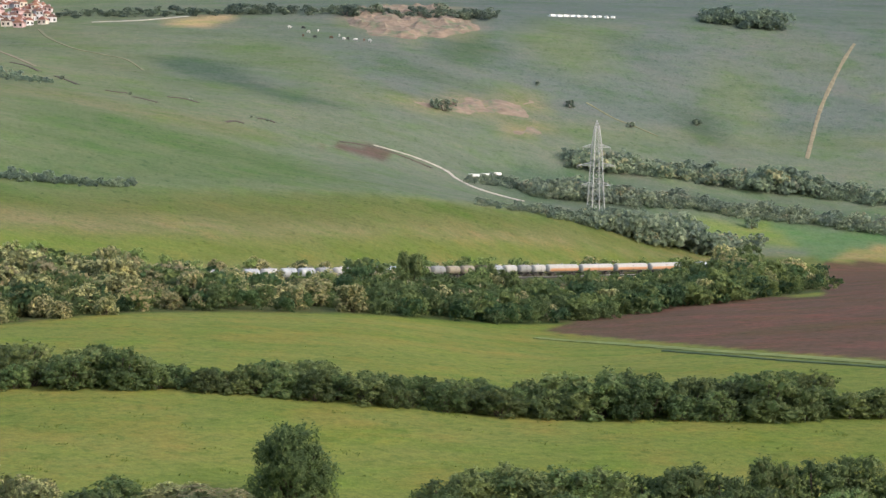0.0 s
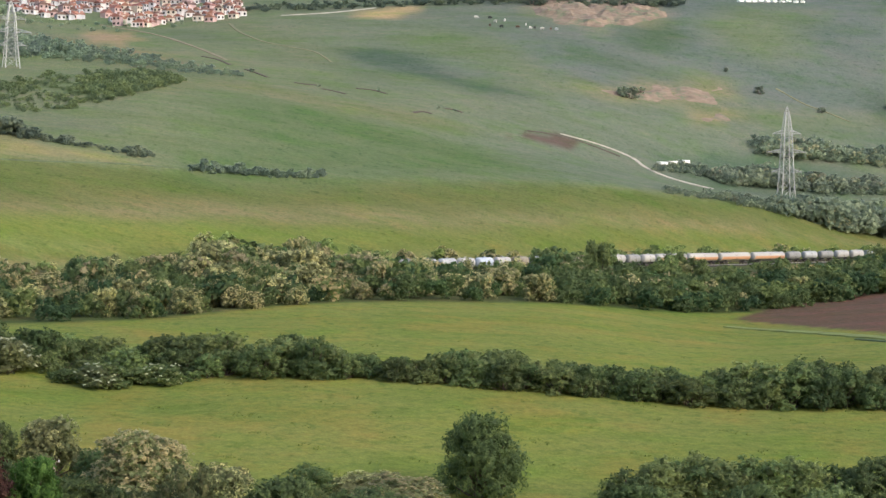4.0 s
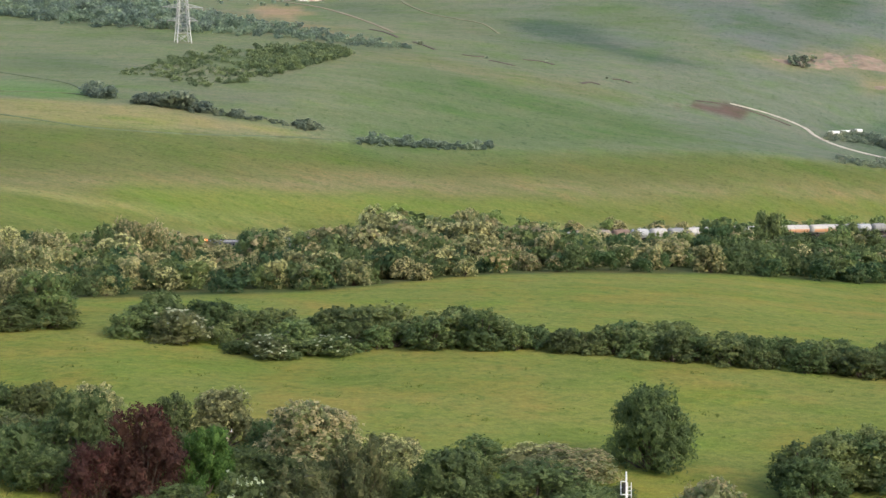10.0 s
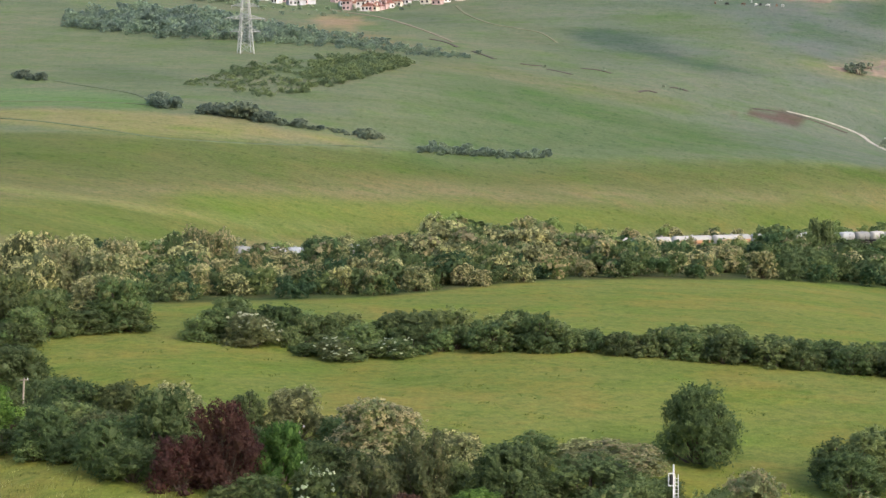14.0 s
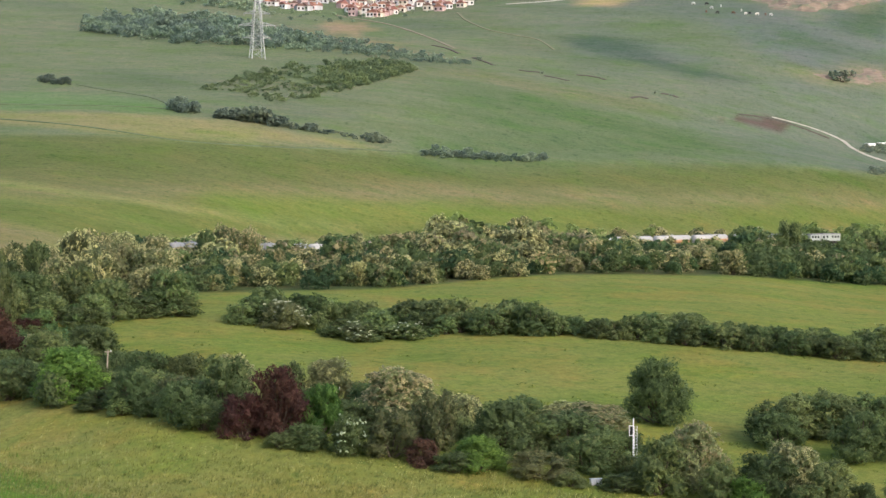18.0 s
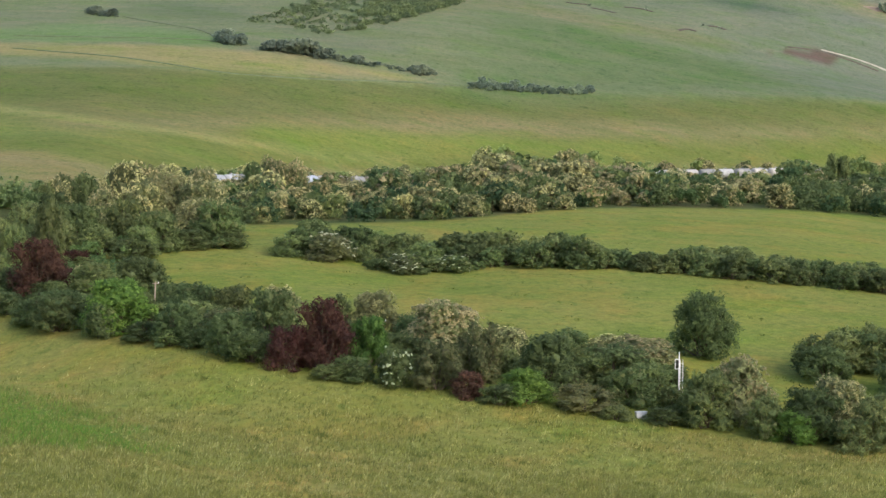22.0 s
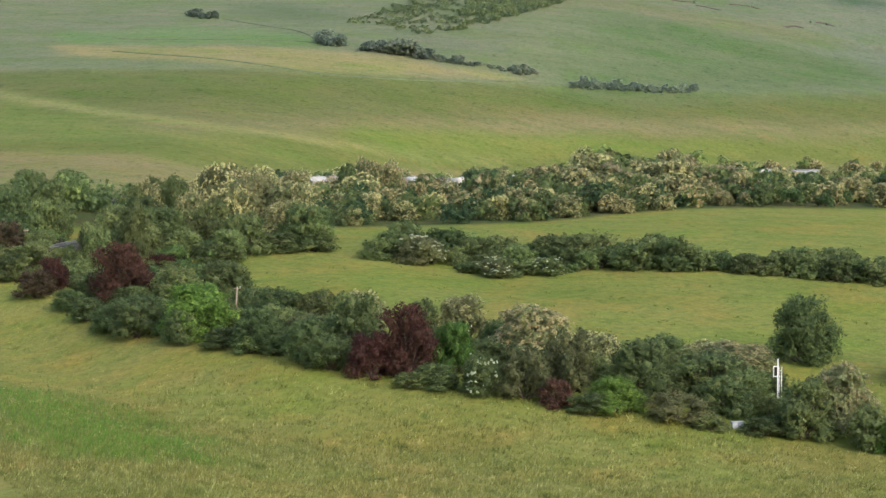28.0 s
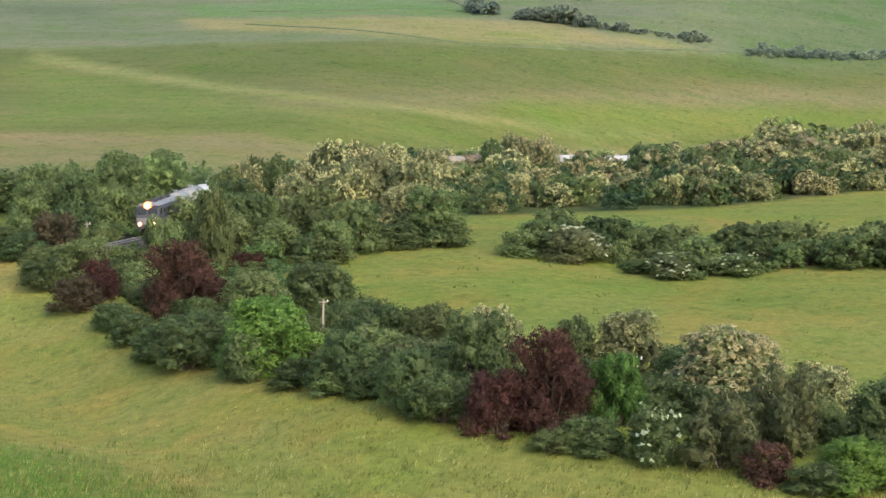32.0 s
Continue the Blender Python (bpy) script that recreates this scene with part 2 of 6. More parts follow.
GLASS = plain("dark_window_glass", (0.02, 0.022, 0.025), 0.12)
LAMP = plain("headlamp_warm", (1.0, 0.58, 0.28), 0.3, 6.0)
# orange glow on the housings, standing in for the lens halo round the lamps
LAMP_HALO = plain("headlamp_red_halo", (1.0, 0.20, 0.05), 0.4, 1.3)
BALLAST = plain("ballast_stone", (0.055, 0.05, 0.045), 0.95, scale=4)
GRAVEL = plain("pale_gravel", (0.37, 0.34, 0.28), 0.95, scale=0.4)
DIRT = plain("dry_dirt", (0.21, 0.18, 0.115), 0.95, scale=0.3)
WALLS = [plain("wall_" + n, c, 0.9, scale=0.3) for n, c in (("white", (0.56, 0.54, 0.54)), ("cream", (0.54, 0.48, 0.41)), ("rose", (0.46, 0.33, 0.32)), ("grey", (0.40, 0.40, 0.43)))]
TILES = [plain("roof_" + n, c, 0.9, scale=0.6) for n, c in (("red", (0.25, 0.115, 0.095)), ("brown", (0.17, 0.105, 0.09)), ("orange", (0.30, 0.155, 0.115)))]
SCAR = plain("dark_eroded_earth", (0.085, 0.072, 0.055), 0.95, scale=0.2)
FURROW = plain("furrow_grass", (0.105, 0.130, 0.062), 0.95, scale=0.2)
MARGIN_GRASS = plain("margin_grass", (0.180, 0.208, 0.062), 0.95, scale=0.3)
WORN = plain("worn_dry_grass", (0.165, 0.165, 0.090), 0.95, scale=0.3)
SHEET = plain("pale_plastic_sheet", (0.72, 0.72, 0.70), 0.6)
HIDE = {"white": plain("hide_white", (0.62, 0.60, 0.55)), "brown": plain("hide_brown", (0.14, 0.08, 0.05)), "black": plain("hide_black", (0.03, 0.03, 0.03))}

# valley cross lines: range and height of each line along fixed bearings from the hilltop
BEARINGS = [-23.5, -20.5, -18.0, -15.5, -13.0, -9.0, -4.0, 1.5, 7.5, 13.5, 19.0, 24.0]
LINES = [
    ("near", [142.0, 130.5, 123.5, 117.4, 113.7, 111.1, 109.2, 108.2, 108.1, 109.2, 111.4, 114.3], [-7.8, -7.9, -8.3, -9.1, -10.2, -11.0, -11.1, -11.2, -11.2, -11.2, -11.3, -11.3]),
    ("meadow", [213.3, 192.2, 171.1, 156.2, 146.8, 139.9, 135.6, 132.7, 130.8, 130.2, 131.6, 134.0], [-8.8, -9.7, -9.9, -10.1, -10.5, -11.1, -11.5, -12.1, -12.6, -12.9, -13.1, -13.3]),
    ("hedge_front", [284.6, 259.0, 224.0, 196.9, 182.4, 169.2, 162.2, 157.2, 153.3, 151.1, 151.7, 153.5], [0.5, -2.0, -5.0, -6.1, -6.3, -7.3, -8.6, -10.3, -12.0, -12.8, -13.5, -14.1]),
    ("hedge_back", [298.5, 284.3, 260.6, 235.3, 218.9, 204.3, 197.7, 193.4, 192.6, 193.9, 197.1, 201.7], [-0.6, -2.3, -4.4, -5.4, -5.6, -6.0, -6.9, -8.0, -9.2, -9.7, -10.1, -10.5]),
]
LINES += [
    ("mid_hedge", [314.6, 303.0, 292.8, 281.8, 272.7, 265.9, 262.3, 259.5, 255.4, 251.2, 251.8, 256.9], [-0.2, -0.6, -0.9, -1.3, -1.7, -2.5, -4.0, -3.7, -4.7, -6.0, -5.6, -4.9]),
    ("train_hedge", [334.0, 326.4, 320.0, 317.6, 319.3, 323.6, 332.9, 369.7, 396.4, 436.1, 512.0, 576.6], [0.1, 0.0, -0.1, -0.3, -0.5, -1.0, -1.0, -0.3, -1.5, -5.2, -2.6, 1.1]),
    ("rail", [342.6, 335.0, 328.5, 333.2, 381.5, 446.9, 516.9, 567.6, 643.8, 751.3, 855.2, 930.6], [0.7, 0.7, 0.6, -0.2, -0.9, -2.3, -3.9, -4.6, -5.5, -6.9, -6.7, -6.1]),
    ("railback", [355.5, 347.9, 341.1, 344.9, 393.2, 458.9, 528.9, 579.7, 656.0, 763.7, 868.0, 943.6], [1.0, 0.9, 0.9, 0.1, -0.6, -2.1, -3.7, -4.4, -5.3, -6.7, -6.5, -6.0]),
]
LINES += [
    ("slope", [512.7, 507.3, 501.0, 497.0, 520.8, 558.6, 607.4, 655.0, 722.3, 810.2, 894.6, 955.7], [13.0, 13.0, 12.9, 12.5, 13.6, 13.3, 11.6, 9.8, 9.3, 4.8, -4.0, -3.6]),
    ("crest", [670.1, 666.1, 660.6, 656.4, 653.4, 659.1, 686.1, 730.4, 788.5, 856.6, 921.1, 967.7], [32.2, 32.3, 32.6, 32.8, 33.2, 31.5, 27.9, 24.4, 23.6, 15.2, -2.0, -1.7]),
    ("far1", [820.9, 816.9, 810.4, 805.4, 802.0, 800.1, 803.4, 838.4, 895.2, 934.1, 990.6, 1044.4], [51.9, 52.1, 52.4, 52.7, 52.9, 53.5, 52.6, 48.1, 39.6, 19.9, 13.0, 14.1]),
    ("far2", [1003.2, 998.5, 987.9, 979.2, 972.6, 966.1, 964.7, 983.1, 1017.8, 1065.4, 1123.2, 1176.6], [79.6, 79.8, 80.2, 80.5, 80.6, 80.1, 78.4, 74.9, 70.4, 58.3, 53.4, 55.8]),
]
LINES += [
    ("far3", [1217.4, 1215.0, 1206.6, 1200.3, 1196.1, 1194.1, 1199.6, 1215.6, 1244.8, 1289.4, 1345.9, 1397.6], [123.9, 124.1, 124.9, 125.5, 125.6, 124.1, 118.4, 126.9, 134.4, 139.0, 142.8, 145.7]),
]

RAIL = [(325.5, 899.7, -5.9), (300.7, 849.7, -6.0), (267.3, 804.6, -6.1), (229.1, 774.6, -6.3), (168.4, 729.5, -6.2), (91.8, 649.5, -4.9), (35.4, 589.5, -4.2), (2.4, 561.5, -3.8), (-32.9, 528.0, -3.8), (-50.6, 494.0, -3.0), (-71.5, 432.0, -0.0), (-88.9, 350.0, 0.8), (-89.7, 297.0, 1.2), (-88.3, 277.0, 0.8), (-86.1, 261.0, 0.7), (-86.5, 256.0, 0.7), (-87.6, 251.3, 0.5), (-89.4, 247.4, 0.4)]

TRAVEL = [445.408497, 13.509537, -0.116984, 0.001346]      # distance along the line as a cubic of the seconds

LANE_SHRUBS_FIRST = [
    (-61.8, 221.5, 7.7, 5.6, "g"), (-56.6, 227.8, 8.9, 5.1, "d"),
    (-51.6, 189.0, 9.4, 7.1, "l"), (-61.2, 195.2, 7.6, 4.8, "d"), (-42.4, 178.6, 6.2, 5.3, "d"), (-43, 195.3, 6.4, 5.5, "d"),
    (-38.1, 195.4, 6.8, 5.4, "g"), (-35.5, 171.5, 5.6, 5.3, "d"), (-31.2, 178.2, 6.7, 7.6, "g"), (-31.7, 190, 5.5, 6.2, "a"),
]

LANE_SHRUBS_SECOND = [
    (-32.3, 168.6, 6.0, 3.8, "g"), (-23.7, 167.0, 6.9, 8.5, "p"), (-27.4, 166.0, 5.4, 5.4, "p"), (-19, 170.9, 4.9, 6.2, "l"), (-20, 194.4, 7.2, 5.6, "a"),
    (-11.2, 182.2, 9.1, 6.8, "b"), (-15.6, 160.6, 4.6, 4.3, "e"), (-10.8, 160.8, 6.1, 5.5, "o"), (-6.3, 167, 5.8, 7, "o"),
    (-3, 177.2, 4.8, 4.8, "a"), (-7.1, 158.3, 3.9, 3.1, "r"), (-1.3, 158.5, 6.4, 3.7, "l"), (1.4, 166.1, 7.7, 6.8, "d"),
]

LANE_SHRUBS = LANE_SHRUBS_FIRST + LANE_SHRUBS_SECOND

LANE_SHRUBS_EAST_FIRST = [
    (8.4, 170, 8.8, 5.2, "d"), (12.6, 182.9, 9.8, 3.9, "a"), (5.4, 157.4, 7, 3.1, "o"), (13.9, 155.2, 4.6, 1.9, "d"), (10.6, 162.5, 6.0, 4.4, "g"), (8.6, 155.0, 4.2, 1.6, "g"),
    (18, 155.5, 6.4, 6.6, "g"), (22, 159.1, 7.4, 7.4, "a"), (24, 152, 5.2, 4.6, "g"), (28.6, 151.5, 6.9, 5.8, "d"),
    (31.8, 154.8, 7.2, 6.4, "a"), (34.4, 148.4, 5.5, 5.4, "g"), (26.9, 150.2, 5.6, 3.6, "l"), (32.5, 147.1, 4.9, 3.6, "g"),
]

LANE_SHRUBS_EAST_SECOND = [
    (-39.7, 176.5, 4.4, 2.4, "d"), (-20.2, 162.5, 4.7, 2.7, "g"), (-19.5, 161.6, 4.3, 2.2, "d"), (-22.8, 161.8, 4, 1.8, "g"),
    (-3.9, 156.4, 4.5, 2.3, "d"), (-47.1, 182, 6, 2.5, "d"), (-43, 177.7, 4.4, 2.2, "g"), (4, 179.2, 5.2, 3.4, "g"),
    (-15.2, 188.3, 5.4, 3.8, "d"), (-6.4, 185.4, 4.6, 2.1, "g"), (-25, 193.6, 4.8, 5.1, "d"), (16, 175.2, 4.3, 2.6, "d"),
]

LANE_SHRUBS_EAST = LANE_SHRUBS_EAST_FIRST + LANE_SHRUBS_EAST_SECOND

BEND_SHRUBS_FIRST = [
    (-68.4, 217.5, 9.0, 9.0, "p"), (-71, 251.1, 5.3, 2.9, "p"), (-79.5, 223.1, 4.7, 4.9, "p"), (-95.7, 252.3, 8, 6, "q"),
    (-59.7, 213.9, 7.7, 6.5, "g"), (-55.9, 224.8, 8.2, 5.8, "d"), (-69.5, 204.6, 5.4, 3.2, "d"), (-60, 192.7, 6.4, 4.5, "d"),
    (-85.2, 231, 7, 5.5, "g"), (-90, 233.7, 6.7, 4.2, "g"), (-97, 245.1, 7.1, 3.4, "d"), (-90, 260.6, 6.3, 3.8, "q"),
    (-59.1, 197.1, 4.2, 4.2, "d"), (-100.9, 259, 5.5, 4.3, "g"), (-53, 185.9, 5.1, 4.4, "d"),
    (-71.2, 250.6, 6.8, 2, "g"), (-70.6, 262.1, 7.9, 1.1, "d"), (-71.2, 279.8, 9.3, 0.8, "d"), (-66.9, 283.8, 7.7, 0.8, "d"),
    (-81.2, 269.8, 8.2, 0.8, "g"), (-70.2, 236.8, 6.5, 2.9, "g"),
]

BEND_SHRUBS_SECOND = [
    (-62.7, 219.8, 5.3, 3.8, "d"), (-80.3, 238, 5.8, 3.7, "g"), (-88.2, 236.3, 5.7, 3, "d"), (-103, 247.5, 8.2, 4, "d"),
    (-111.5, 253.1, 8.4, 3.5, "g"), (-48, 199.2, 5.4, 4.9, "d"), (-49.4, 191.8, 5.2, 5, "g"), (-48.6, 213, 5.8, 3.6, "d"),
    (-88.6, 229.6, 5.6, 3.3, "d"), (-80.7, 219.2, 6, 3.8, "q"), (-73.8, 211, 5.1, 2.8, "d"), (-65.4, 198.1, 4.8, 3.4, "d"),
    (-72.8, 251.6, 6.1, 1.9, "q"), (-83.9, 256.9, 6.2, 2.8, "g"), (-90.3, 267.4, 5.7, 1.7, "q"), (-87.8, 242.9, 5.9, 3.6, "q"),
    (-85.6, 262, 5.9, 4.4, "g"), (-87.4, 259.6, 5.5, 3.3, "d"), (-91.3, 264.8, 4.5, 3.4, "q"), (-84.6, 266, 5.3, 4.4, "d"),
    (-95.8, 272, 5.8, 3.5, "g"), (-82.5, 266.9, 5.7, 4.6, "g"),
]

BEND_SHRUBS = BEND_SHRUBS_FIRST + BEND_SHRUBS_SECOND

LONE_TREE = [
    (20.9, 193.2, 8.3, 8.4, "t"),
]

MEADOW_SHRUBS_FIRST = [
    (33.7, 184.4, 6.9, 4.8, "d"), (37, 186.4, 7.6, 5.1, "g"), (40.5, 187.5, 7.7, 5.3, "d"), (43.1, 185.5, 7, 4.9, "g"),
    (54.1, 187, 7.6, 4.9, "d"), (46.5, 186.8, 8.2, 5.5, "g"), (50.6, 186.9, 7, 5.7, "g"), (57, 184.3, 7.5, 6.5, "d"),
    (60.5, 183, 7.4, 5.9, "d"), (66.1, 185, 6.9, 7.2, "g"), (70.4, 185.7, 8.2, 6.7, "d"), (74.6, 185.3, 7.5, 7.4, "g"),
    (78.7, 183, 7.4, 6.4, "g"), (83.5, 182.6, 8, 6.2, "d"), (42.5, 174.6, 7.1, 6.1, "d"), (49.6, 174.2, 7.1, 5.9, "g"),
]

MEADOW_SHRUBS_SECOND = [
    (56, 172.7, 7, 6.6, "d"), (62.1, 172.7, 7, 7, "d"), (68.3, 172.3, 7, 7.2, "g"), (73.7, 171.1, 7, 7.1, "d"),
    (77.6, 170.7, 6.9, 7.5, "g"), (34.2, 180.7, 6.1, 4.4, "d"), (-32.9, 262.6, 7.7, 4.6, "h"), (-20.2, 254, 5.7, 3.1, "h"),
    (-12.5, 256.5, 5.2, 2.7, "e"), (-36.2, 267.6, 5.5, 2.6, "d"), (-3.1, 184.3, 5.6, 3.7, "a"), (4.3, 189.1, 5.8, 3.1, "g"),
    (9.7, 188.2, 7, 3, "a"), (37.4, 187.3, 7, 5.2, "g"), (41.3, 187.1, 7, 5.7, "g"),
]

MEADOW_SHRUBS = MEADOW_SHRUBS_FIRST + MEADOW_SHRUBS_SECOND

RAIL_TREES_FIRST = [
    (76.9, 466, 8.6, 12.3, "d"), (79.9, 471.1, 6.6, 9.9, "g"), (94.2, 472.3, 9.2, 10.2, "g"), (97.6, 478.2, 8, 10.9, "d"),
    (101.7, 476, 10.6, 9.8, "d"), (123.9, 496.2, 6, 8.4, "g"), (134.9, 505.9, 8.4, 7.6, "g"), (148.8, 518.2, 6.1, 8.2, "g"),
    (65.2, 460.6, 11.5, 6.4, "g"), (60.7, 455.3, 12.7, 5.4, "o"), (54, 451.2, 10, 4.7, "g"), (39.1, 452.1, 11.3, 4.5, "g"),
    (111.5, 484.5, 10.8, 8.0, "g"), (34.3, 451.5, 7.5, 7.1, "a"), (24.7, 446.3, 13.7, 7.2, "a"), (20.8, 442.2, 7.4, 8.1, "a"),
    (86.3, 466.6, 10.4, 8, "d"), (43, 451.5, 7.5, 5.4, "d"), (70, 457.2, 8.9, 7.4, "a"), (154.3, 521.5, 8.7, 8.2, "d"),
]

RAIL_TREES_SECOND = [
    (164, 529.7, 10.3, 10.6, "g"), (4.2, 425.7, 13, 9.1, "a"), (-7.3, 410.3, 10.3, 10.1, "a"), (-16.1, 404.8, 9, 8.8, "a"),
    (-24.8, 400.4, 8.9, 8.2, "g"), (-31.1, 395.5, 7.7, 9, "a"), (-35.5, 396.1, 6.6, 9.2, "d"), (-42.1, 391.9, 9.8, 6.3, "b"),
    (-46.8, 386.1, 6.4, 7.3, "d"), (-53.2, 390.3, 7.6, 10.9, "a"), (-58, 386.6, 8.6, 11.4, "a"), (-61.6, 383.2, 6.4, 10.6, "d"),
    (-66.7, 377.2, 8.4, 6, "g"), (-73, 381.4, 9.5, 8.8, "a"), (-79.2, 379.4, 8.4, 9.6, "a"), (-82.8, 367.9, 8.2, 10, "a"),
    (-34.8, 382, 6.4, 4, "b"), (-18.7, 388.4, 9.7, 6.6, "g"), (-2.7, 403.7, 9, 6.4, "a"), (13.8, 430.5, 8.4, 6.2, "g"),
]

RAIL_TREES = RAIL_TREES_FIRST + RAIL_TREES_SECOND

BEND_FRONT = [
    (-87.6, 281.3, 3.8, 5, "g"), (-87.9, 288.4, 4.7, 5.9, "g"), (-88, 295.6, 4.8, 6.7, "d"), (-88.5, 303.4, 5.1, 7.6, "g"),
    (-88.6, 310.7, 5.1, 8.3, "a"), (-89, 320.8, 5.4, 8.7, "d"), (-88.6, 327.2, 5.4, 7, "a"), (-88.3, 336, 5.5, 7, "g"),
    (-87.2, 343.2, 5.8, 7, "a"), (-86.7, 350.1, 5.9, 7, "d"), (-85.4, 355.4, 6, 7, "a"), (-86.3, 269.3, 3.7, 3.8, "d"),
    (-84.7, 248.6, 4.2, 4.8, "d"), (-81.8, 248.4, 3.3, 7.7, "g"), (-80.6, 247.4, 4.4, 8.8, "g"), (-85.2, 245.6, 4.0, 4.5, "g"), (-80.9, 253.7, 4.5, 6.1, "q"),
    (-91.6, 253.3, 4.5, 5.4, "g"), (-83.2, 245.3, 5, 4.5, "d"), (-87.3, 243.0, 5, 5.0, "g"), (-79.0, 246.5, 5.2, 8.2, "g"), (-74.7, 249.5, 6.0, 11.3, "g"),
    (-80.8, 259.8, 5, 5.6, "d"), (-91.3, 259.3, 4.5, 5.4, "g"),
]

BEND_THICKET_FIRST = [
    (-110.2, 304.2, 11.5, 7.9, "g"), (-113.9, 352.5, 9.6, 6.7, "g"), (-123.9, 357.3, 9.7, 6.3, "g"), (-114.4, 304.3, 10.1, 6.7, "d"),
    (-123.5, 318.3, 10.6, 6.8, "g"), (-81.5, 265.8, 10.5, 7.9, "g"), (-83.7, 265.9, 7.2, 4.6, "g"), (-75.5, 260.8, 7.5, 5.7, "g"),
    (-75, 268.3, 7.7, 7.2, "d"), (-73.9, 284.8, 6.9, 8.3, "a"), (-67.9, 271.7, 7.8, 8, "g"), (-68.7, 291.9, 8.8, 9.4, "a"),
    (-64.9, 296.1, 9.9, 10.4, "a"), (-58.2, 292.6, 10.6, 10.0, "a"),
]

BEND_THICKET_SECOND = [
    (-56.1, 276.3, 8.9, 7.8, "a"), (-60.5, 264, 8.8, 6.8, "g"), (-52.4, 273.1, 9.1, 7.6, "g"), (-62.6, 254.3, 8.5, 3.4, "d"),
    (-50.9, 272.5, 7.4, 3.5, "d"), (-56.4, 267.8, 8.9, 3.5, "d"), (-69.1, 258.9, 7.1, 4.8, "g"), (-83.6, 315.7, 7.6, 9.2, "d"),
    (-78.7, 327, 8.9, 11, "a"), (-88.4, 314.7, 6.7, 7.5, "a"), (-112.2, 288.9, 7.9, 5.8, "g"), (-100, 285.2, 6.9, 4.4, "g"),
    (-129, 312.1, 11.3, 6.6, "g"), (-85, 295.4, 7.2, 6.7, "d"),
]

BEND_COVER = [
    (-86.8, 270.4, 5.4, 4.8, "g"), (-80.2, 256.2, 5.0, 5.2, "g"), (-79, 268.8, 7.5, 7.4, "d"), (-73.9, 270.2, 6, 6.9, "g"),
    (-104.4, 284.9, 7.2, 8.4, "d"), (-103.9, 302, 9.3, 9.3, "g"), (-98.2, 279.6, 6.7, 7.4, "g"), (-95.4, 280.6, 4.7, 6.3, "g"),
    (-117, 300, 6.8, 8.5, "g"), (-62.1, 256.2, 7.1, 5.3, "g"), (-64.1, 280.1, 9.3, 4.8, "d"), (-54.7, 274.5, 9.6, 4.6, "d"),
    (-100.4, 270.2, 7.5, 6, "d"), (-108, 276, 7, 6.5, "g"), (-94.5, 263.4, 6, 4.4, "q"), (-112, 288, 8, 7, "d"),
]

BEND_THICKET = BEND_THICKET_FIRST + BEND_THICKET_SECOND + BEND_COVER

RAIL_THICKET_WEST = [
    (-63.4, 316.6, 3.9, -77.1, 389.6, 7.9),
    (-57.7, 318.8, 3.9, -70.3, 391.9, 6.3),
    (-52.4, 321.0, 4.0, -63.8, 394.0, 7.5),
    (-48.6, 322.5, 4.0, -59.3, 395.6, 10.5),
    (-41.9, 325.3, 4.0, -51.0, 398.3, 9.4),
    (-38.4, 326.6, 4.0, -46.8, 399.7, 7.1),
    (-32.3, 329.1, 4.1, -39.3, 402.1, 7.0),
    (-28.8, 330.5, 4.1, -35.0, 403.5, 9.6),
    (-17.3, 339.6, 4.2, -21.0, 412.6, 10.1),
    (-8.1, 347.6, 4.3, -9.8, 420.7, 12.1),
    (1.6, 361.0, 4.5, 1.9, 434.1, 10.7),
    (17.3, 377.9, 4.7, 20.6, 450.9, 8.9),
    (23.9, 382.0, 4.7, 28.3, 455.0, 8.3),
    (28.3, 384.8, 4.8, 33.5, 457.8, 6.7),
    (39.5, 390.3, 4.8, 46.7, 463.3, 7.0),
]

RAIL_THICKET_EAST = [
    (49.7, 394.1, 4.9, 58.7, 467.1, 7.2),
    (52.5, 395.1, 4.9, 62.0, 468.2, 8.7),
    (56.5, 396.6, 4.9, 66.7, 469.7, 9.5),
    (61.3, 399.2, 4.9, 72.3, 472.2, 9.3),
    (64.9, 401.1, 5.0, 76.5, 474.1, 9.6),
    (71.0, 404.3, 5.0, 83.6, 477.3, 8.4),
    (79.7, 408.8, 5.1, 93.7, 481.8, 9.3),
    (82.3, 410.5, 5.1, 96.7, 483.6, 11.2),
    (85.0, 412.7, 5.1, 99.8, 485.7, 10.1),
    (94.7, 420.3, 5.2, 110.8, 493.3, 10.4),
    (109.0, 431.1, 5.3, 127.1, 504.2, 11.5),
    (125.4, 447.5, 5.6, 145.5, 520.6, 11.3),
    (142.7, 464.0, 5.8, 164.7, 537.0, 11.2),
    (151.7, 472.2, 5.9, 174.7, 545.3, 11.6),
    (160.9, 480.4, 6.0, 184.9, 553.5, 12.8),
]

RAIL_THICKET = RAIL_THICKET_WEST + [(x0, y0, h0, x1, y1, h1 * (0.94 if x0 < 80 else 0.80)) for x0, y0, h0, x1, y1, h1 in RAIL_THICKET_EAST]

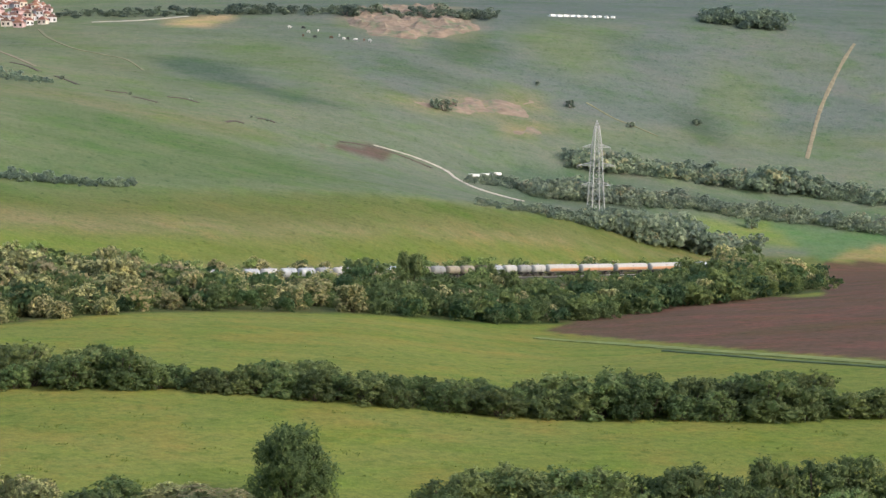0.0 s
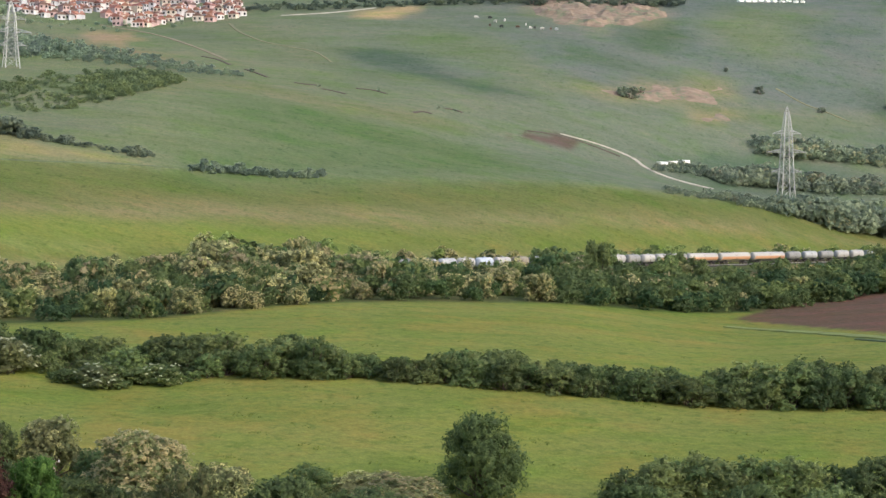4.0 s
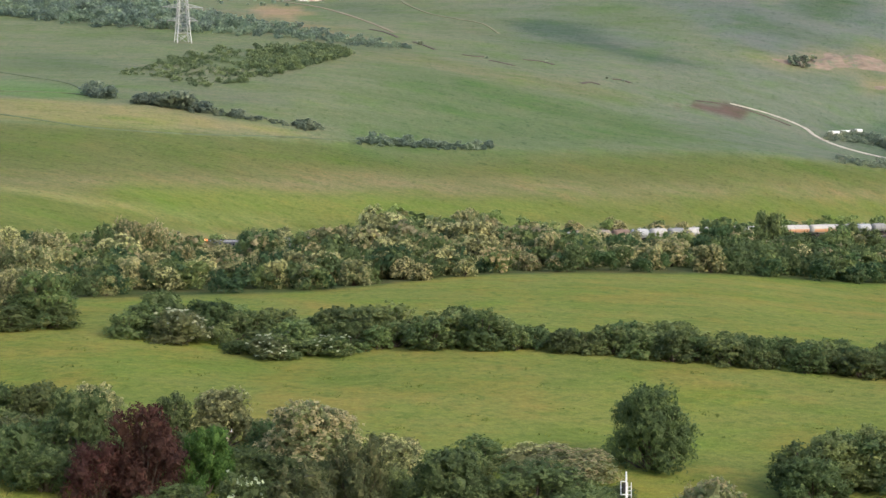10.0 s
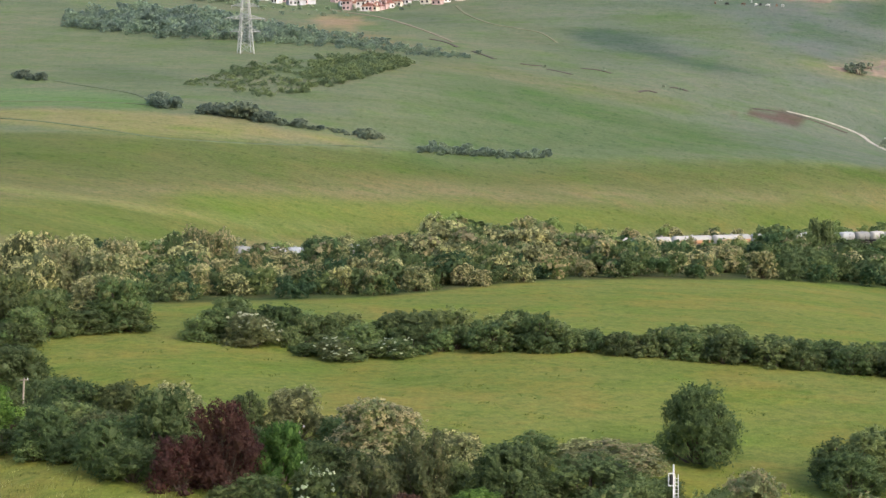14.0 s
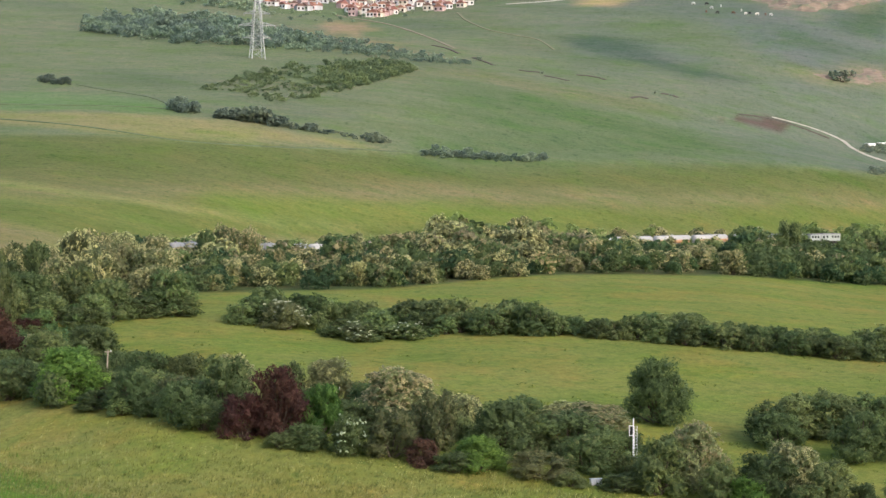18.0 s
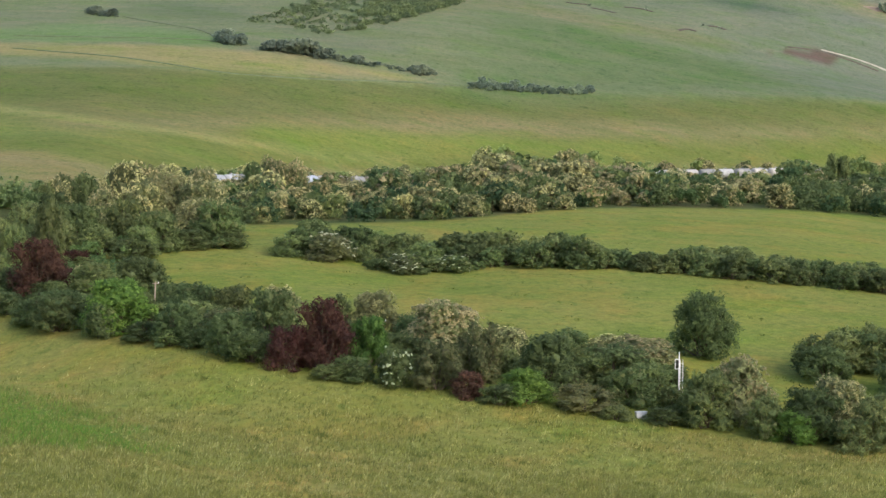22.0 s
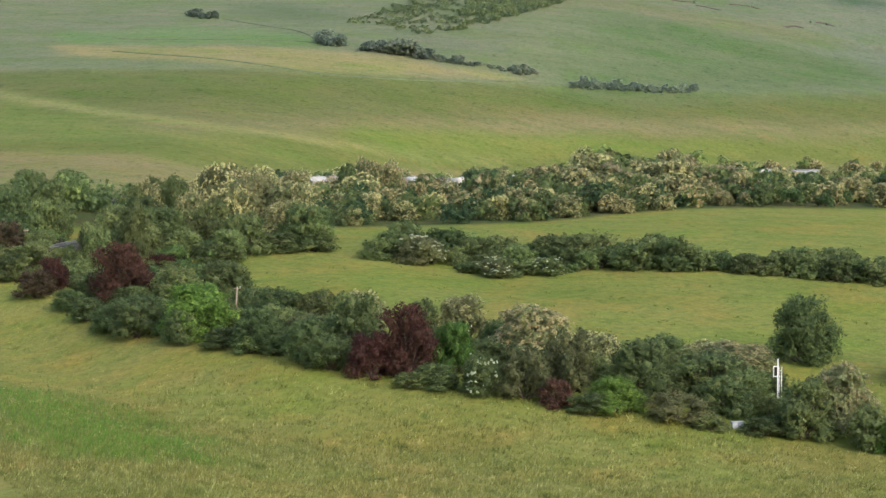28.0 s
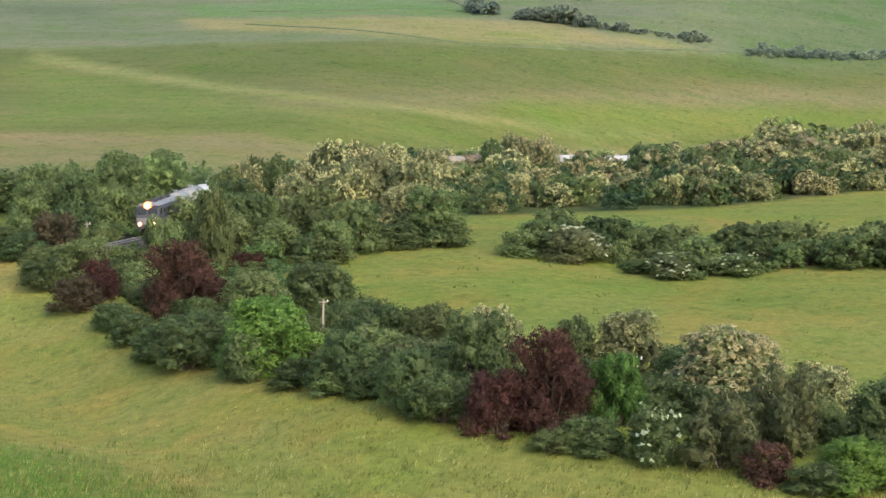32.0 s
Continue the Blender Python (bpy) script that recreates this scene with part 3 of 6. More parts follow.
RAIL_BACK = [
    (-80.0, 429.0, 7.8, -81.4, 437.0, 7.0),
    (-63.4, 476.9, 6.6, -64.4, 484.9, 5.8),
    (-40.9, 523.8, 6.5, -41.5, 531.9, 5.5),
    (-27.3, 539.9, 7.4, -27.7, 547.9, 6.4),
    (-12.9, 555.9, 11.4, -13.0, 563.9, 10.5),
    (10.4, 576.4, 10.5, 10.6, 584.4, 9.6),
    (35.6, 600.7, 8.2, 36.0, 608.7, 7.3),
    (63.0, 628.2, 6.8, 63.8, 636.2, 5.8),
    (93.1, 658.5, 6.6, 94.2, 666.5, 5.5),
    (115.2, 682.9, 8.6, 116.5, 690.9, 7.4),
    (150.6, 718.5, 7.4, 152.3, 726.6, 6.1),
    (188.4, 752.1, 6.9, 190.4, 760.2, 5.5),
    (228.0, 782.4, 5.7, 230.3, 790.4, 4.5),
    (255.7, 802.6, 7.2, 258.2, 810.6, 6.2),
]

RAIL_END_CLUMP = [
    (153.8, 474.9, 8.4, 172.0, 531.9, 12.4),
    (163.1, 483.1, 8.4, 182.0, 540.1, 12.5),
    (172.6, 491.3, 7.2, 192.3, 548.4, 11.1),
    (181.3, 498.6, 5.1, 201.6, 555.6, 9.6),
    (187.8, 503.5, 3.4, 208.7, 560.5, 7.6),
    (195.5, 509.0, 1.6, 217.0, 566.1, 4.8),
    (202.3, 513.9, 0.6, 224.3, 570.9, 1.2),
]

MID_HEDGE_WEST = [
    (-40.2, 264.5, 3.5, -42.0, 276.6, 3.6),
    (-35.9, 265.4, 4.7, -37.6, 278.4, 4.9),
    (-29.7, 263.1, 4.3, -31.2, 277.2, 5.3),
    (-24.4, 261.9, 2.7, -25.9, 277.9, 5.3),
    (-19.3, 261.7, 3.0, -20.4, 276.7, 5.3),
    (-13.5, 261.5, 3.9, -14.2, 275.5, 5.1),
    (-7.6, 261.2, 4.1, -8.0, 274.3, 5.5),
    (-3.2, 259.8, 3.1, -3.4, 272.8, 3.7),
    (0.4, 259.3, 5.0, 0.4, 270.3, 4.6),
    (5.5, 258.6, 4.7, 5.7, 269.6, 4.6),
    (9.8, 258.0, 5.1, 10.2, 268.0, 4.6),
    (13.4, 257.5, 3.2, 13.8, 266.5, 3.0),
    (18.4, 256.8, 3.8, 19.0, 266.8, 2.5),
    (23.3, 255.9, 5.1, 24.2, 265.9, 3.3),
]

MID_HEDGE_EAST = [
    (28.1, 254.1, 5.5, 29.3, 265.2, 5.0),
    (32.2, 252.6, 3.7, 33.6, 263.7, 3.5),
    (39.6, 249.9, 3.3, 41.1, 259.9, 3.5),
    (46.2, 247.3, 3.9, 47.9, 257.3, 3.8),
    (53.8, 244.7, 3.8, 55.9, 254.7, 3.8),
    (58.5, 243.3, 4.8, 60.7, 253.3, 4.8),
    (66.1, 240.8, 5.7, 68.6, 250.9, 5.7),
    (74.7, 238.1, 4.2, 77.7, 248.1, 4.5),
    (81.2, 237.2, 4.3, 84.6, 248.2, 4.7),
    (85.0, 236.6, 5.8, 88.6, 247.7, 5.7),
    (88.8, 236.1, 4.8, 92.6, 247.1, 4.8),
    (93.8, 235.4, 3.4, 97.9, 246.4, 2.9),
    (100.1, 234.5, 3.6, 104.5, 245.6, 3.1),
]

MID_HEDGE = MID_HEDGE_WEST + MID_HEDGE_EAST

MID_HEDGE_SPUR = [
    (-28.1, 258.0, 1.2, -28.4, 261.6, 0.9),
    (-24.6, 255.9, 2.0, -25.1, 261.4, 1.7),
    (-18.8, 254.7, 3.0, -19.3, 261.2, 2.7),
    (-13.2, 256.4, 2.2, -13.4, 261.0, 2.2),
    (-7.5, 258.2, 1.4, -7.6, 260.7, 1.4),
]

BEND_SPUR = [
    (-69.4, 267.9, 1.5, -72.9, 282.9, 0.6),
    (-65.2, 265.9, 1.4, -68.5, 280.9, 0.6),
    (-61.1, 264.7, 0.9, -64.3, 279.7, 0.6),
    (-58.0, 263.9, 0.6, -61.0, 278.9, 0.6),
    (-54.8, 263.1, 0.6, -57.7, 278.2, 0.6),
]

LANE_FILL_WEST = [
    (-102.0, 254.5, 1.4, -106.0, 265.4, 3.0),
    (-94.1, 248.0, 1.4, -97.9, 259.0, 3.0),
    (-84.6, 235.8, 1.4, -88.1, 246.8, 3.2),
    (-75.6, 223.6, 1.4, -78.9, 234.6, 3.5),
    (-64.6, 206.9, 1.5, -67.6, 218.0, 3.9),
    (-55.3, 194.0, 1.4, -58.1, 205.0, 4.1),
    (-46.5, 185.0, 1.3, -48.9, 196.0, 4.3),
    (-37.4, 175.3, 1.4, -39.2, 186.4, 4.6),
    (-29.7, 170.4, 1.4, -31.1, 181.4, 4.7),
]

LANE_FILL_EAST = [
    (-19.3, 166.4, 1.3, -20.2, 177.4, 4.8),
    (-9.2, 163.2, 1.2, -9.6, 174.2, 4.6),
    (0.7, 160.2, 1.2, 0.8, 171.3, 4.4),
    (10.4, 157.2, 1.2, 11.0, 168.3, 4.2),
    (19.8, 154.2, 1.4, 20.9, 165.2, 4.2),
    (28.9, 151.1, 1.6, 30.6, 162.1, 4.7),
    (36.1, 148.8, 1.7, 38.1, 159.9, 4.9),
    (42.2, 147.2, 1.7, 44.7, 158.2, 5.1),
]

LANE_FILL = [(x0 + 0.02 * x0, y0 + 3.0, h0, x1, y1, h1) for x0, y0, h0, x1, y1, h1 in LANE_FILL_WEST + LANE_FILL_EAST]

BEND_FILL = [
    (-106.4, 266.4, 2.6, -122.7, 311.4, 3.3),
    (-100.2, 261.6, 2.6, -117.3, 310.9, 3.3),
    (-93.3, 253.9, 2.6, -112.0, 310.4, 3.3),
    (-86.1, 244.8, 2.6, -106.7, 309.8, 3.3),
    (-81.5, 238.7, 2.6, -103.1, 309.5, 3.3),
]

BEND_INNER = [
    (-79.1, 235.1, 2.4, -81.5, 243.1, 2.4),
    (-68.7, 215.1, 2.2, -78.4, 249.1, 2.4),
    (-64.5, 211.0, 2.5, -83.0, 279.3, 3.0),
    (-61.6, 214.0, 2.5, -83.4, 299.4, 3.5),
    (-61.7, 227.1, 2.4, -84.1, 319.4, 4.0),
    (-63.6, 249.2, 2.6, -85.4, 344.4, 4.2),
    (-64.9, 275.3, 3.2, -85.1, 369.4, 4.4),
    (-63.5, 291.3, 3.5, -84.2, 394.4, 4.4),
    (-60.5, 301.3, 3.0, -80.8, 409.4, 4.4),
]

BEND_OUTER = [
    (-128.1, 326.5, 6.1, -133.2, 340.5, 6.4),
    (-120.7, 325.8, 6.6, -125.4, 339.8, 6.9),
    (-113.2, 325.0, 6.6, -117.7, 339.1, 6.9),
    (-105.9, 324.3, 7.1, -110.1, 338.4, 7.4),
    (-99.7, 324.8, 6.6, -103.7, 338.9, 6.9),
    (-93.6, 325.3, 5.6, -97.3, 339.4, 5.8),
    (-91.4, 345.5, 5.1, -94.8, 359.6, 5.3),
    (-89.8, 372.3, 5.0, -92.9, 386.4, 5.2),
    (-85.5, 400.8, 5.0, -88.3, 414.8, 5.2),
    (-79.8, 428.0, 5.0, -82.3, 442.1, 5.2),
]

FAR_HEDGE_SLOPE = [
    (-102.3, 707.8, 3.8, -103.4, 715.8, 3.9),
    (-86.8, 703.3, 7.2, -87.8, 711.4, 7.3),
    (-77.3, 702.0, 3.8, -78.1, 710.1, 3.9),
    (-67.7, 701.0, 2.8, -68.5, 709.1, 2.9),
    (-54.6, 703.8, 1.5, -55.2, 711.9, 1.6),
    (-47.0, 705.1, 2.6, -47.5, 713.2, 2.7),
    (-42.0, 701.7, 4.8, -42.5, 709.8, 4.8),
    (-37.4, 704.5, 1.9, -37.8, 712.6, 1.9),
]

FAR_HEDGE_CREST = [
    (-26.0, 697.8, 2.6, -26.3, 705.9, 2.7),
    (-14.3, 703.3, 5.0, -14.4, 711.4, 5.0),
    (-4.7, 710.7, 3.1, -4.8, 718.8, 3.1),
    (9.0, 719.8, 2.7, 9.1, 727.9, 2.8),
    (22.1, 730.2, 2.7, 22.3, 738.3, 2.8),
]

FAR_HEDGE_KNOLL = [
    (-122.6, 724.2, 5.0, -124.0, 732.3, 5.1),
    (-116.8, 718.9, 5.4, -118.0, 726.9, 5.4),
    (-111.0, 714.2, 2.7, -112.2, 722.3, 2.7),
]

FAR_COPSE = [
    (-122.3, 793.4, 1.3, -122.9, 809.0, 1.3),
    (-106.4, 786.4, 2.6, -107.9, 850.3, 2.8),
    (-88.2, 760.7, 3.0, -95.3, 886.6, 3.4),
    (-76.8, 773.7, 3.2, -80.3, 910.8, 3.8),
    (-60.4, 812.0, 3.6, -58.1, 918.8, 4.1),
    (-47.0, 856.4, 3.6, -45.5, 921.3, 3.8),
    (-36.6, 892.6, 2.5, -37.4, 912.3, 2.5),
]

FAR_WOOD = [
    (-214.1, 1007.1, 4.5, -223.7, 1052.5, 4.7),
    (-179.4, 984.9, 6.0, -189.4, 1072.7, 6.5),
    (-149.1, 965.2, 6.9, -165.6, 1072.1, 7.7),
    (-125.5, 968.2, 7.0, -135.5, 1069.1, 7.7),
    (-98.1, 962.2, 5.3, -105.8, 1038.3, 5.7),
    (-70.8, 953.6, 4.2, -75.6, 1018.6, 4.5),
    (-43.7, 938.5, 3.1, -45.8, 983.3, 3.3),
    (-10.0, 944.9, 1.8, -10.2, 960.5, 1.9),
]

FAR_SCRUB = [
    (-193.9, 812.9, 3.3, -195.7, 821.0, 3.4),
    (-185.3, 806.4, 3.7, -187.0, 814.5, 3.8),
    (-176.8, 799.9, 2.5, -178.5, 807.9, 2.5),
]

FAR_BROOK_HEDGE = [
    (161.2, 813.7, 2.2, 165.5, 835.9, 2.3),
    (183.1, 822.2, 3.1, 187.9, 844.4, 3.2),
    (206.6, 826.5, 4.0, 212.0, 848.6, 4.2),
    (229.7, 836.5, 9.6, 235.7, 858.6, 9.8),
    (243.9, 838.1, 11.4, 250.2, 860.2, 11.7),
    (260.3, 854.4, 12.1, 266.9, 876.6, 12.4),
    (273.4, 851.6, 9.8, 280.4, 873.7, 10.0),
    (289.7, 865.9, 7.1, 297.0, 888.0, 7.3),
]

FAR_VALLEY_SCRUB = [
    (174.5, 907.7, 2.5, 178.3, 927.9, 2.5),
    (197.8, 924.2, 3.5, 202.1, 944.5, 3.6),
    (214.5, 919.8, 7.0, 219.1, 940.0, 7.2),
    (237.0, 929.2, 8.5, 242.0, 949.4, 8.8),
    (257.9, 931.5, 7.0, 263.3, 951.7, 7.3),
    (287.0, 944.1, 5.6, 293.1, 964.4, 5.8),
    (312.4, 942.8, 5.1, 318.9, 963.1, 5.2),
    (336.5, 938.3, 5.5, 343.6, 958.6, 5.7),
    (360.1, 933.0, 5.5, 367.8, 953.2, 5.7),
    (382.6, 925.6, 5.5, 390.8, 945.9, 5.7),
    (407.0, 912.2, 5.0, 415.9, 932.4, 5.1),
]

FAR_VALLEY_ROW = [
    (239.6, 982.7, 6.3, 243.9, 1001.1, 6.5),
    (258.8, 984.4, 8.4, 263.4, 1002.7, 8.7),
    (281.1, 987.6, 6.4, 286.2, 1005.9, 6.6),
    (306.1, 990.0, 6.9, 311.6, 1008.3, 7.1),
    (329.6, 987.8, 7.4, 335.6, 1006.1, 7.7),
    (347.6, 985.2, 10.2, 353.9, 1003.4, 10.4),
    (358.0, 984.2, 11.2, 364.5, 1002.5, 11.5),
    (378.1, 980.7, 6.4, 385.0, 999.0, 6.5),
    (402.9, 975.9, 6.9, 410.3, 994.2, 7.0),
    (430.4, 965.7, 5.7, 438.3, 984.0, 5.9),
]

FAR_TOP_ROW = [
    (-32.5, 1204.8, 5.2, -33.2, 1231.0, 3.5),
    (4.6, 1210.8, 4.4, 4.7, 1237.1, 4.2),
    (42.6, 1208.6, 4.8, 43.5, 1234.9, 5.0),
    (69.3, 1215.9, 5.7, 70.7, 1242.3, 5.8),
    (103.2, 1220.5, 5.8, 105.4, 1246.8, 6.0),
    (136.9, 1221.2, 5.9, 139.8, 1247.6, 6.0),
    (227.9, 1209.9, 7.8, 232.8, 1236.3, 8.0),
    (258.0, 1228.6, 3.3, 263.5, 1255.1, 3.4),
]

FAR_VILLAGE_TREES = [
    (-183.3, 1133.1, 3.3, -192.3, 1193.7, 3.5),
    (-164.2, 1135.7, 6.0, -172.1, 1196.3, 6.4),
    (-146.8, 1126.6, 6.4, -153.7, 1187.2, 7.0),
    (-131.4, 1104.3, 2.5, -137.5, 1164.8, 2.8),
    (-108.4, 1104.3, 2.5, -113.4, 1164.9, 2.8),
    (-82.2, 1113.6, 2.3, -85.9, 1174.1, 2.5),
    (-55.8, 1140.1, 2.3, -58.3, 1200.6, 2.5),
    (-31.6, 1157.9, 2.4, -33.1, 1218.4, 2.6),
]

FAR_TOP_RIGHT = [
    (391.9, 1252.7, 6.7, 400.0, 1279.2, 6.9),
    (408.5, 1241.0, 8.7, 417.0, 1267.6, 8.9),
    (426.4, 1234.4, 9.9, 435.3, 1260.9, 10.2),
    (445.0, 1239.9, 8.1, 454.3, 1266.5, 8.2),
]

PLOUGHED = [(93.9, 401.3), (131.4, 482.2), (159.8, 505.3), (182.9, 478.2), (328.9, 860.6), (395.7, 881.4), (141.7, 289.6), (124.6, 299.4), (111.8, 335.1), (102.6, 374.8)]

GREEN_STRIP = [(-231.3, 748.8), (-188.6, 775.8), (-158.7, 771.9), (-128.0, 743.9), (-116.5, 717.4), (-129.7, 711.8), (-147.7, 715.3), (-182.1, 707.3), (-221.1, 713.6)]

TAN_STRIP = [(-222.1, 704.5), (-180.8, 701.7), (-128.5, 704.7), (-101.4, 700.9), (-72.7, 694.1), (-35.2, 700.3), (-70.8, 675.7), (-102.3, 647.8), (-134.1, 646.3), (-208.8, 671.6)]

GREEN_FIELD = [(269.2, 928.0), (329.7, 937.1), (377.8, 930.7), (416.7, 928.8), (336.0, 865.6), (330.9, 894.4), (294.6, 897.1)]

EMERALD_FIELD = [(329.0, 935.1), (378.6, 932.6), (418.1, 932.0), (411.7, 917.4), (353.9, 891.3), (330.2, 864.1), (331.8, 904.3)]

TAN_FIELD = [(356.4, 897.6), (413.2, 920.9), (394.2, 877.8), (333.1, 864.8)]

SLOPE_GREEN = [(-26.6, 864.9), (18.8, 881.6), (69.2, 864.4), (99.0, 837.8), (107.0, 794.1), (35.5, 739.3), (-21.4, 691.4)]

PATCH = [(108.1, 905.6), (123.9, 921.8), (145.8, 931.2), (139.5, 906.6), (121.0, 899.5)]

CLIFF_TOP = [(160.0, 1249.6), (197.4, 1290.0), (238.0, 1290.0), (230.5, 1247.4), (243.5, 1222.6), (233.0, 1186.6), (194.5, 1158.9), (165.9, 1166.2), (155.6, 1188.5)]

CLIFF_MID = [(160.5, 1042.2), (177.8, 1038.9), (203.5, 1064.9), (226.9, 1073.8), (245.2, 1078.6), (236.3, 1045.4), (217.5, 1042.7), (191.3, 1031.3), (166.8, 1026.1)]

CLIFF_LOW = [(218.5, 1025.6), (238.2, 1040.4), (235.9, 1023.4), (216.8, 1010.6)]

SCRUB_FLOOR = [(183.5, 943.0), (220.9, 975.9), (249.3, 986.5), (295.4, 973.8), (354.5, 974.1), (400.9, 964.0), (390.7, 939.3), (318.6, 955.1), (269.8, 935.0), (238.9, 891.7), (223.6, 915.5), (199.0, 925.7)]

MARGIN = [(87.5, 378.0), (97.8, 360.0), (105.8, 334.0), (114.0, 314.0), (122.0, 294.0), (132.0, 276.0)]

LANE_EDGE = [(100.5, 338.0), (104.3, 326.1), (111.8, 305.9), (120.3, 288.1), (129.0, 272.0)]

VILLAGE_DIRT = [(-98.4, 1088.3), (-90.9, 1115.1), (-74.4, 1111.8), (-63.2, 1083.8), (-73.3, 1046.3), (-86.3, 1055.7)]

TAN_FLANK = [(-105.4, 1060.5), (-85.7, 1047.7), (-47.4, 1014.5), (-28.3, 968.4), (-57.7, 984.1), (-88.9, 1012.4)]

PALE_BROW = [(-236.0, 592.0), (-198.0, 558.0), (-164.0, 530.0), (-136.0, 513.0), (-113.0, 511.0), (-87.0, 523.0), (-60.0, 544.0), (-40.0, 566.0),
             (-42.0, 571.0), (-60.0, 553.0), (-87.0, 533.0), (-113.0, 522.0), (-136.0, 524.0), (-164.0, 543.0), (-198.0, 573.0), (-236.0, 608.0)]

GREEN_BOWL = [(-229.5, 576.7), (-193.5, 547.7), (-161.8, 521.0), (-131.7, 500.0), (-100.0, 497.0), (-92.0, 486.0), (-128.5, 475.0), (-145.8, 468.0), (-164.6, 462.0), (-190.0, 462.0)]

GREEN_BASIN = [(-86.5, 548.0), (-64.9, 588.0), (-25.4, 618.9), (-0.5, 628.0), (40.0, 655.0), (30.0, 640.0), (-30.0, 592.0), (-62.0, 555.0)]

DRY_STREAK = [(-66.4, 592.0), (-16.1, 653.3), (40.3, 690.0), (102.1, 724.0), (78.6, 698.0), (20.3, 662.0), (-32.3, 622.0)]

BARE_TOP = [(55.6, 1204.7), (89.2, 1218.8), (82.7, 1170.4), (57.3, 1169.4)]

DAMP_HOLLOW = [(40.5, 1071.8), (59.5, 1083.4), (78.8, 1064.2), (95.7, 1027.2), (118.0, 1001.3), (127.4, 989.5), (105.9, 990.4), (85.5, 1004.3), (64.8, 1020.4), (49.2, 1041.2)]

PALE_SHOULDER = [(61.2, 1118.8), (96.5, 1143.5), (125.4, 1120.0), (138.7, 1078.8), (156.1, 1035.7), (136.5, 1017.1), (111.2, 1041.6), (90.9, 1072.2), (65.9, 1093.2)]

DRY_SHOULDER = [(-41.2, 893.3), (-28.1, 916.8), (0.3, 925.9), (31.5, 912.4), (62.9, 908.4), (97.1, 906.1), (66.0, 884.4), (32.5, 874.2), (0.3, 886.5), (-27.1, 880.6), (-39.8, 862.3)]

DAMP_GULLY = [(336.6, 1102.6), (356.5, 1119.9), (361.1, 1093.4), (344.1, 1060.3), (329.1, 1052.0), (327.6, 1067.6)]

PALE_KNOLL = [(282.4, 1235.4), (320.9, 1220.8), (319.4, 1163.6), (283.4, 1126.1), (262.3, 1146.1), (257.6, 1184.8)]

PALE_FLANK = [(375.3, 1169.1), (396.3, 1149.6), (396.3, 1110.8), (369.9, 1071.9), (356.7, 1100.0)]

DAMP_EDGE = [(208.1, 1160.8), (236.4, 1178.9), (244.7, 1155.0), (225.2, 1122.5), (206.4, 1122.5)]

DRY_TOP = [(-22.9, 1164.4), (-2.6, 1120.8), (24.8, 1057.3), (37.4, 1016.6), (21.5, 1023.6), (-2.5, 1073.6), (-19.4, 1119.7)]

TRACK_GRASS = [(-20.0, 1159.3), (-13.8, 1119.8), (-1.1, 1083.0), (13.9, 1066.4), (26.1, 1054.6), (33.7, 1026.8)]

EDGE_TAN = [(-193.1, 686.8), (-157.1, 665.9), (-123.5, 647.9), (-103.0, 644.0), (-80.6, 656.0), (-50.8, 684.0), (-28.8, 698.0)]

EDGE_GREEN = [(-203.9, 728.9), (-177.0, 727.5), (-148.5, 728.6), (-128.5, 727.3), (-113.5, 716.0)]

EDGE_WEST = [(-175.7, 804.5), (-158.5, 785.3), (-136.9, 762.2), (-124.0, 735.0)]

TRACK_FAINT = [(277.5, 1089.7), (288.8, 1073.1), (296.6, 1067.8), (309.0, 1056.9)]

SCAR_WEST = [(-30.7, 1015.0), (-22.9, 1006.2), (-16.2, 988.7)]

SCAR_UPPER = [(-9.3, 978.7), (-4.7, 970.8), (1.6, 957.0)]

SCAR_MIDDLE = [(13.9, 949.1), (18.9, 947.9), (23.9, 949.0)]

SCAR_LONG = [(26.1, 938.6), (31.0, 935.9), (37.5, 930.5)]

SCAR_EAST = [(42.4, 953.4), (50.6, 954.1), (56.7, 948.6)]

SCAR_PATCH = [(65.8, 907.6), (70.7, 915.3), (75.1, 914.4)]

SCAR_EDGE = [(82.2, 933.5), (86.9, 935.2), (90.9, 931.6)]

SCAR_LOW = [(118.8, 921.1), (129.5, 925.4), (145.0, 926.3), (161.9, 919.9)]

TRACK_PALE = [(136.0, 931.0), (155.0, 931.0), (168.0, 925.0), (172.5, 912.0), (181.0, 902.0), (200.0, 896.0)]

TRACK_TOP = [(-91.4, 1149.5), (-61.6, 1111.7), (-35.9, 1053.2), (-18.6, 1006.8)]

TRACK_RIDGE = [(9.0, 1189.0), (36.4, 1195.5), (65.9, 1216.9)]

TRACK_DIRT = [(483.2, 1218.5), (459.8, 1181.4), (431.0, 1132.7), (412.9, 1097.5), (389.8, 1047.7)]

PYLON_EAST = (227.0, 872.3)
PYLON_WEST = (-112.6, 921.5)
SIGNAL = (16.0, 167.2, 5.25)
BOX = (11.3, 156.8)
POSTS = [(-48.6, 196.5, 5.4), (-97.2, 267.0, 4.4), (-18.1, 176.3, 4.6)]
DRY_FOOT = [(-190.0, 448.0), (-160.0, 446.0), (-135.0, 440.0), (-112.0, 438.0), (-98.0, 440.0), (-92.0, 425.0), (-100.0, 400.0), (-125.0, 388.0), (-160.0, 385.0), (-190.0, 390.0)]

LUSH = [(-76.0, 174.0), (-61.0, 167.0), (-50.0, 152.0), (-42.0, 138.0), (-37.0, 123.0), (-45.0, 117.0), (-52.0, 127.0), (-60.0, 141.0), (-74.0, 158.0)]

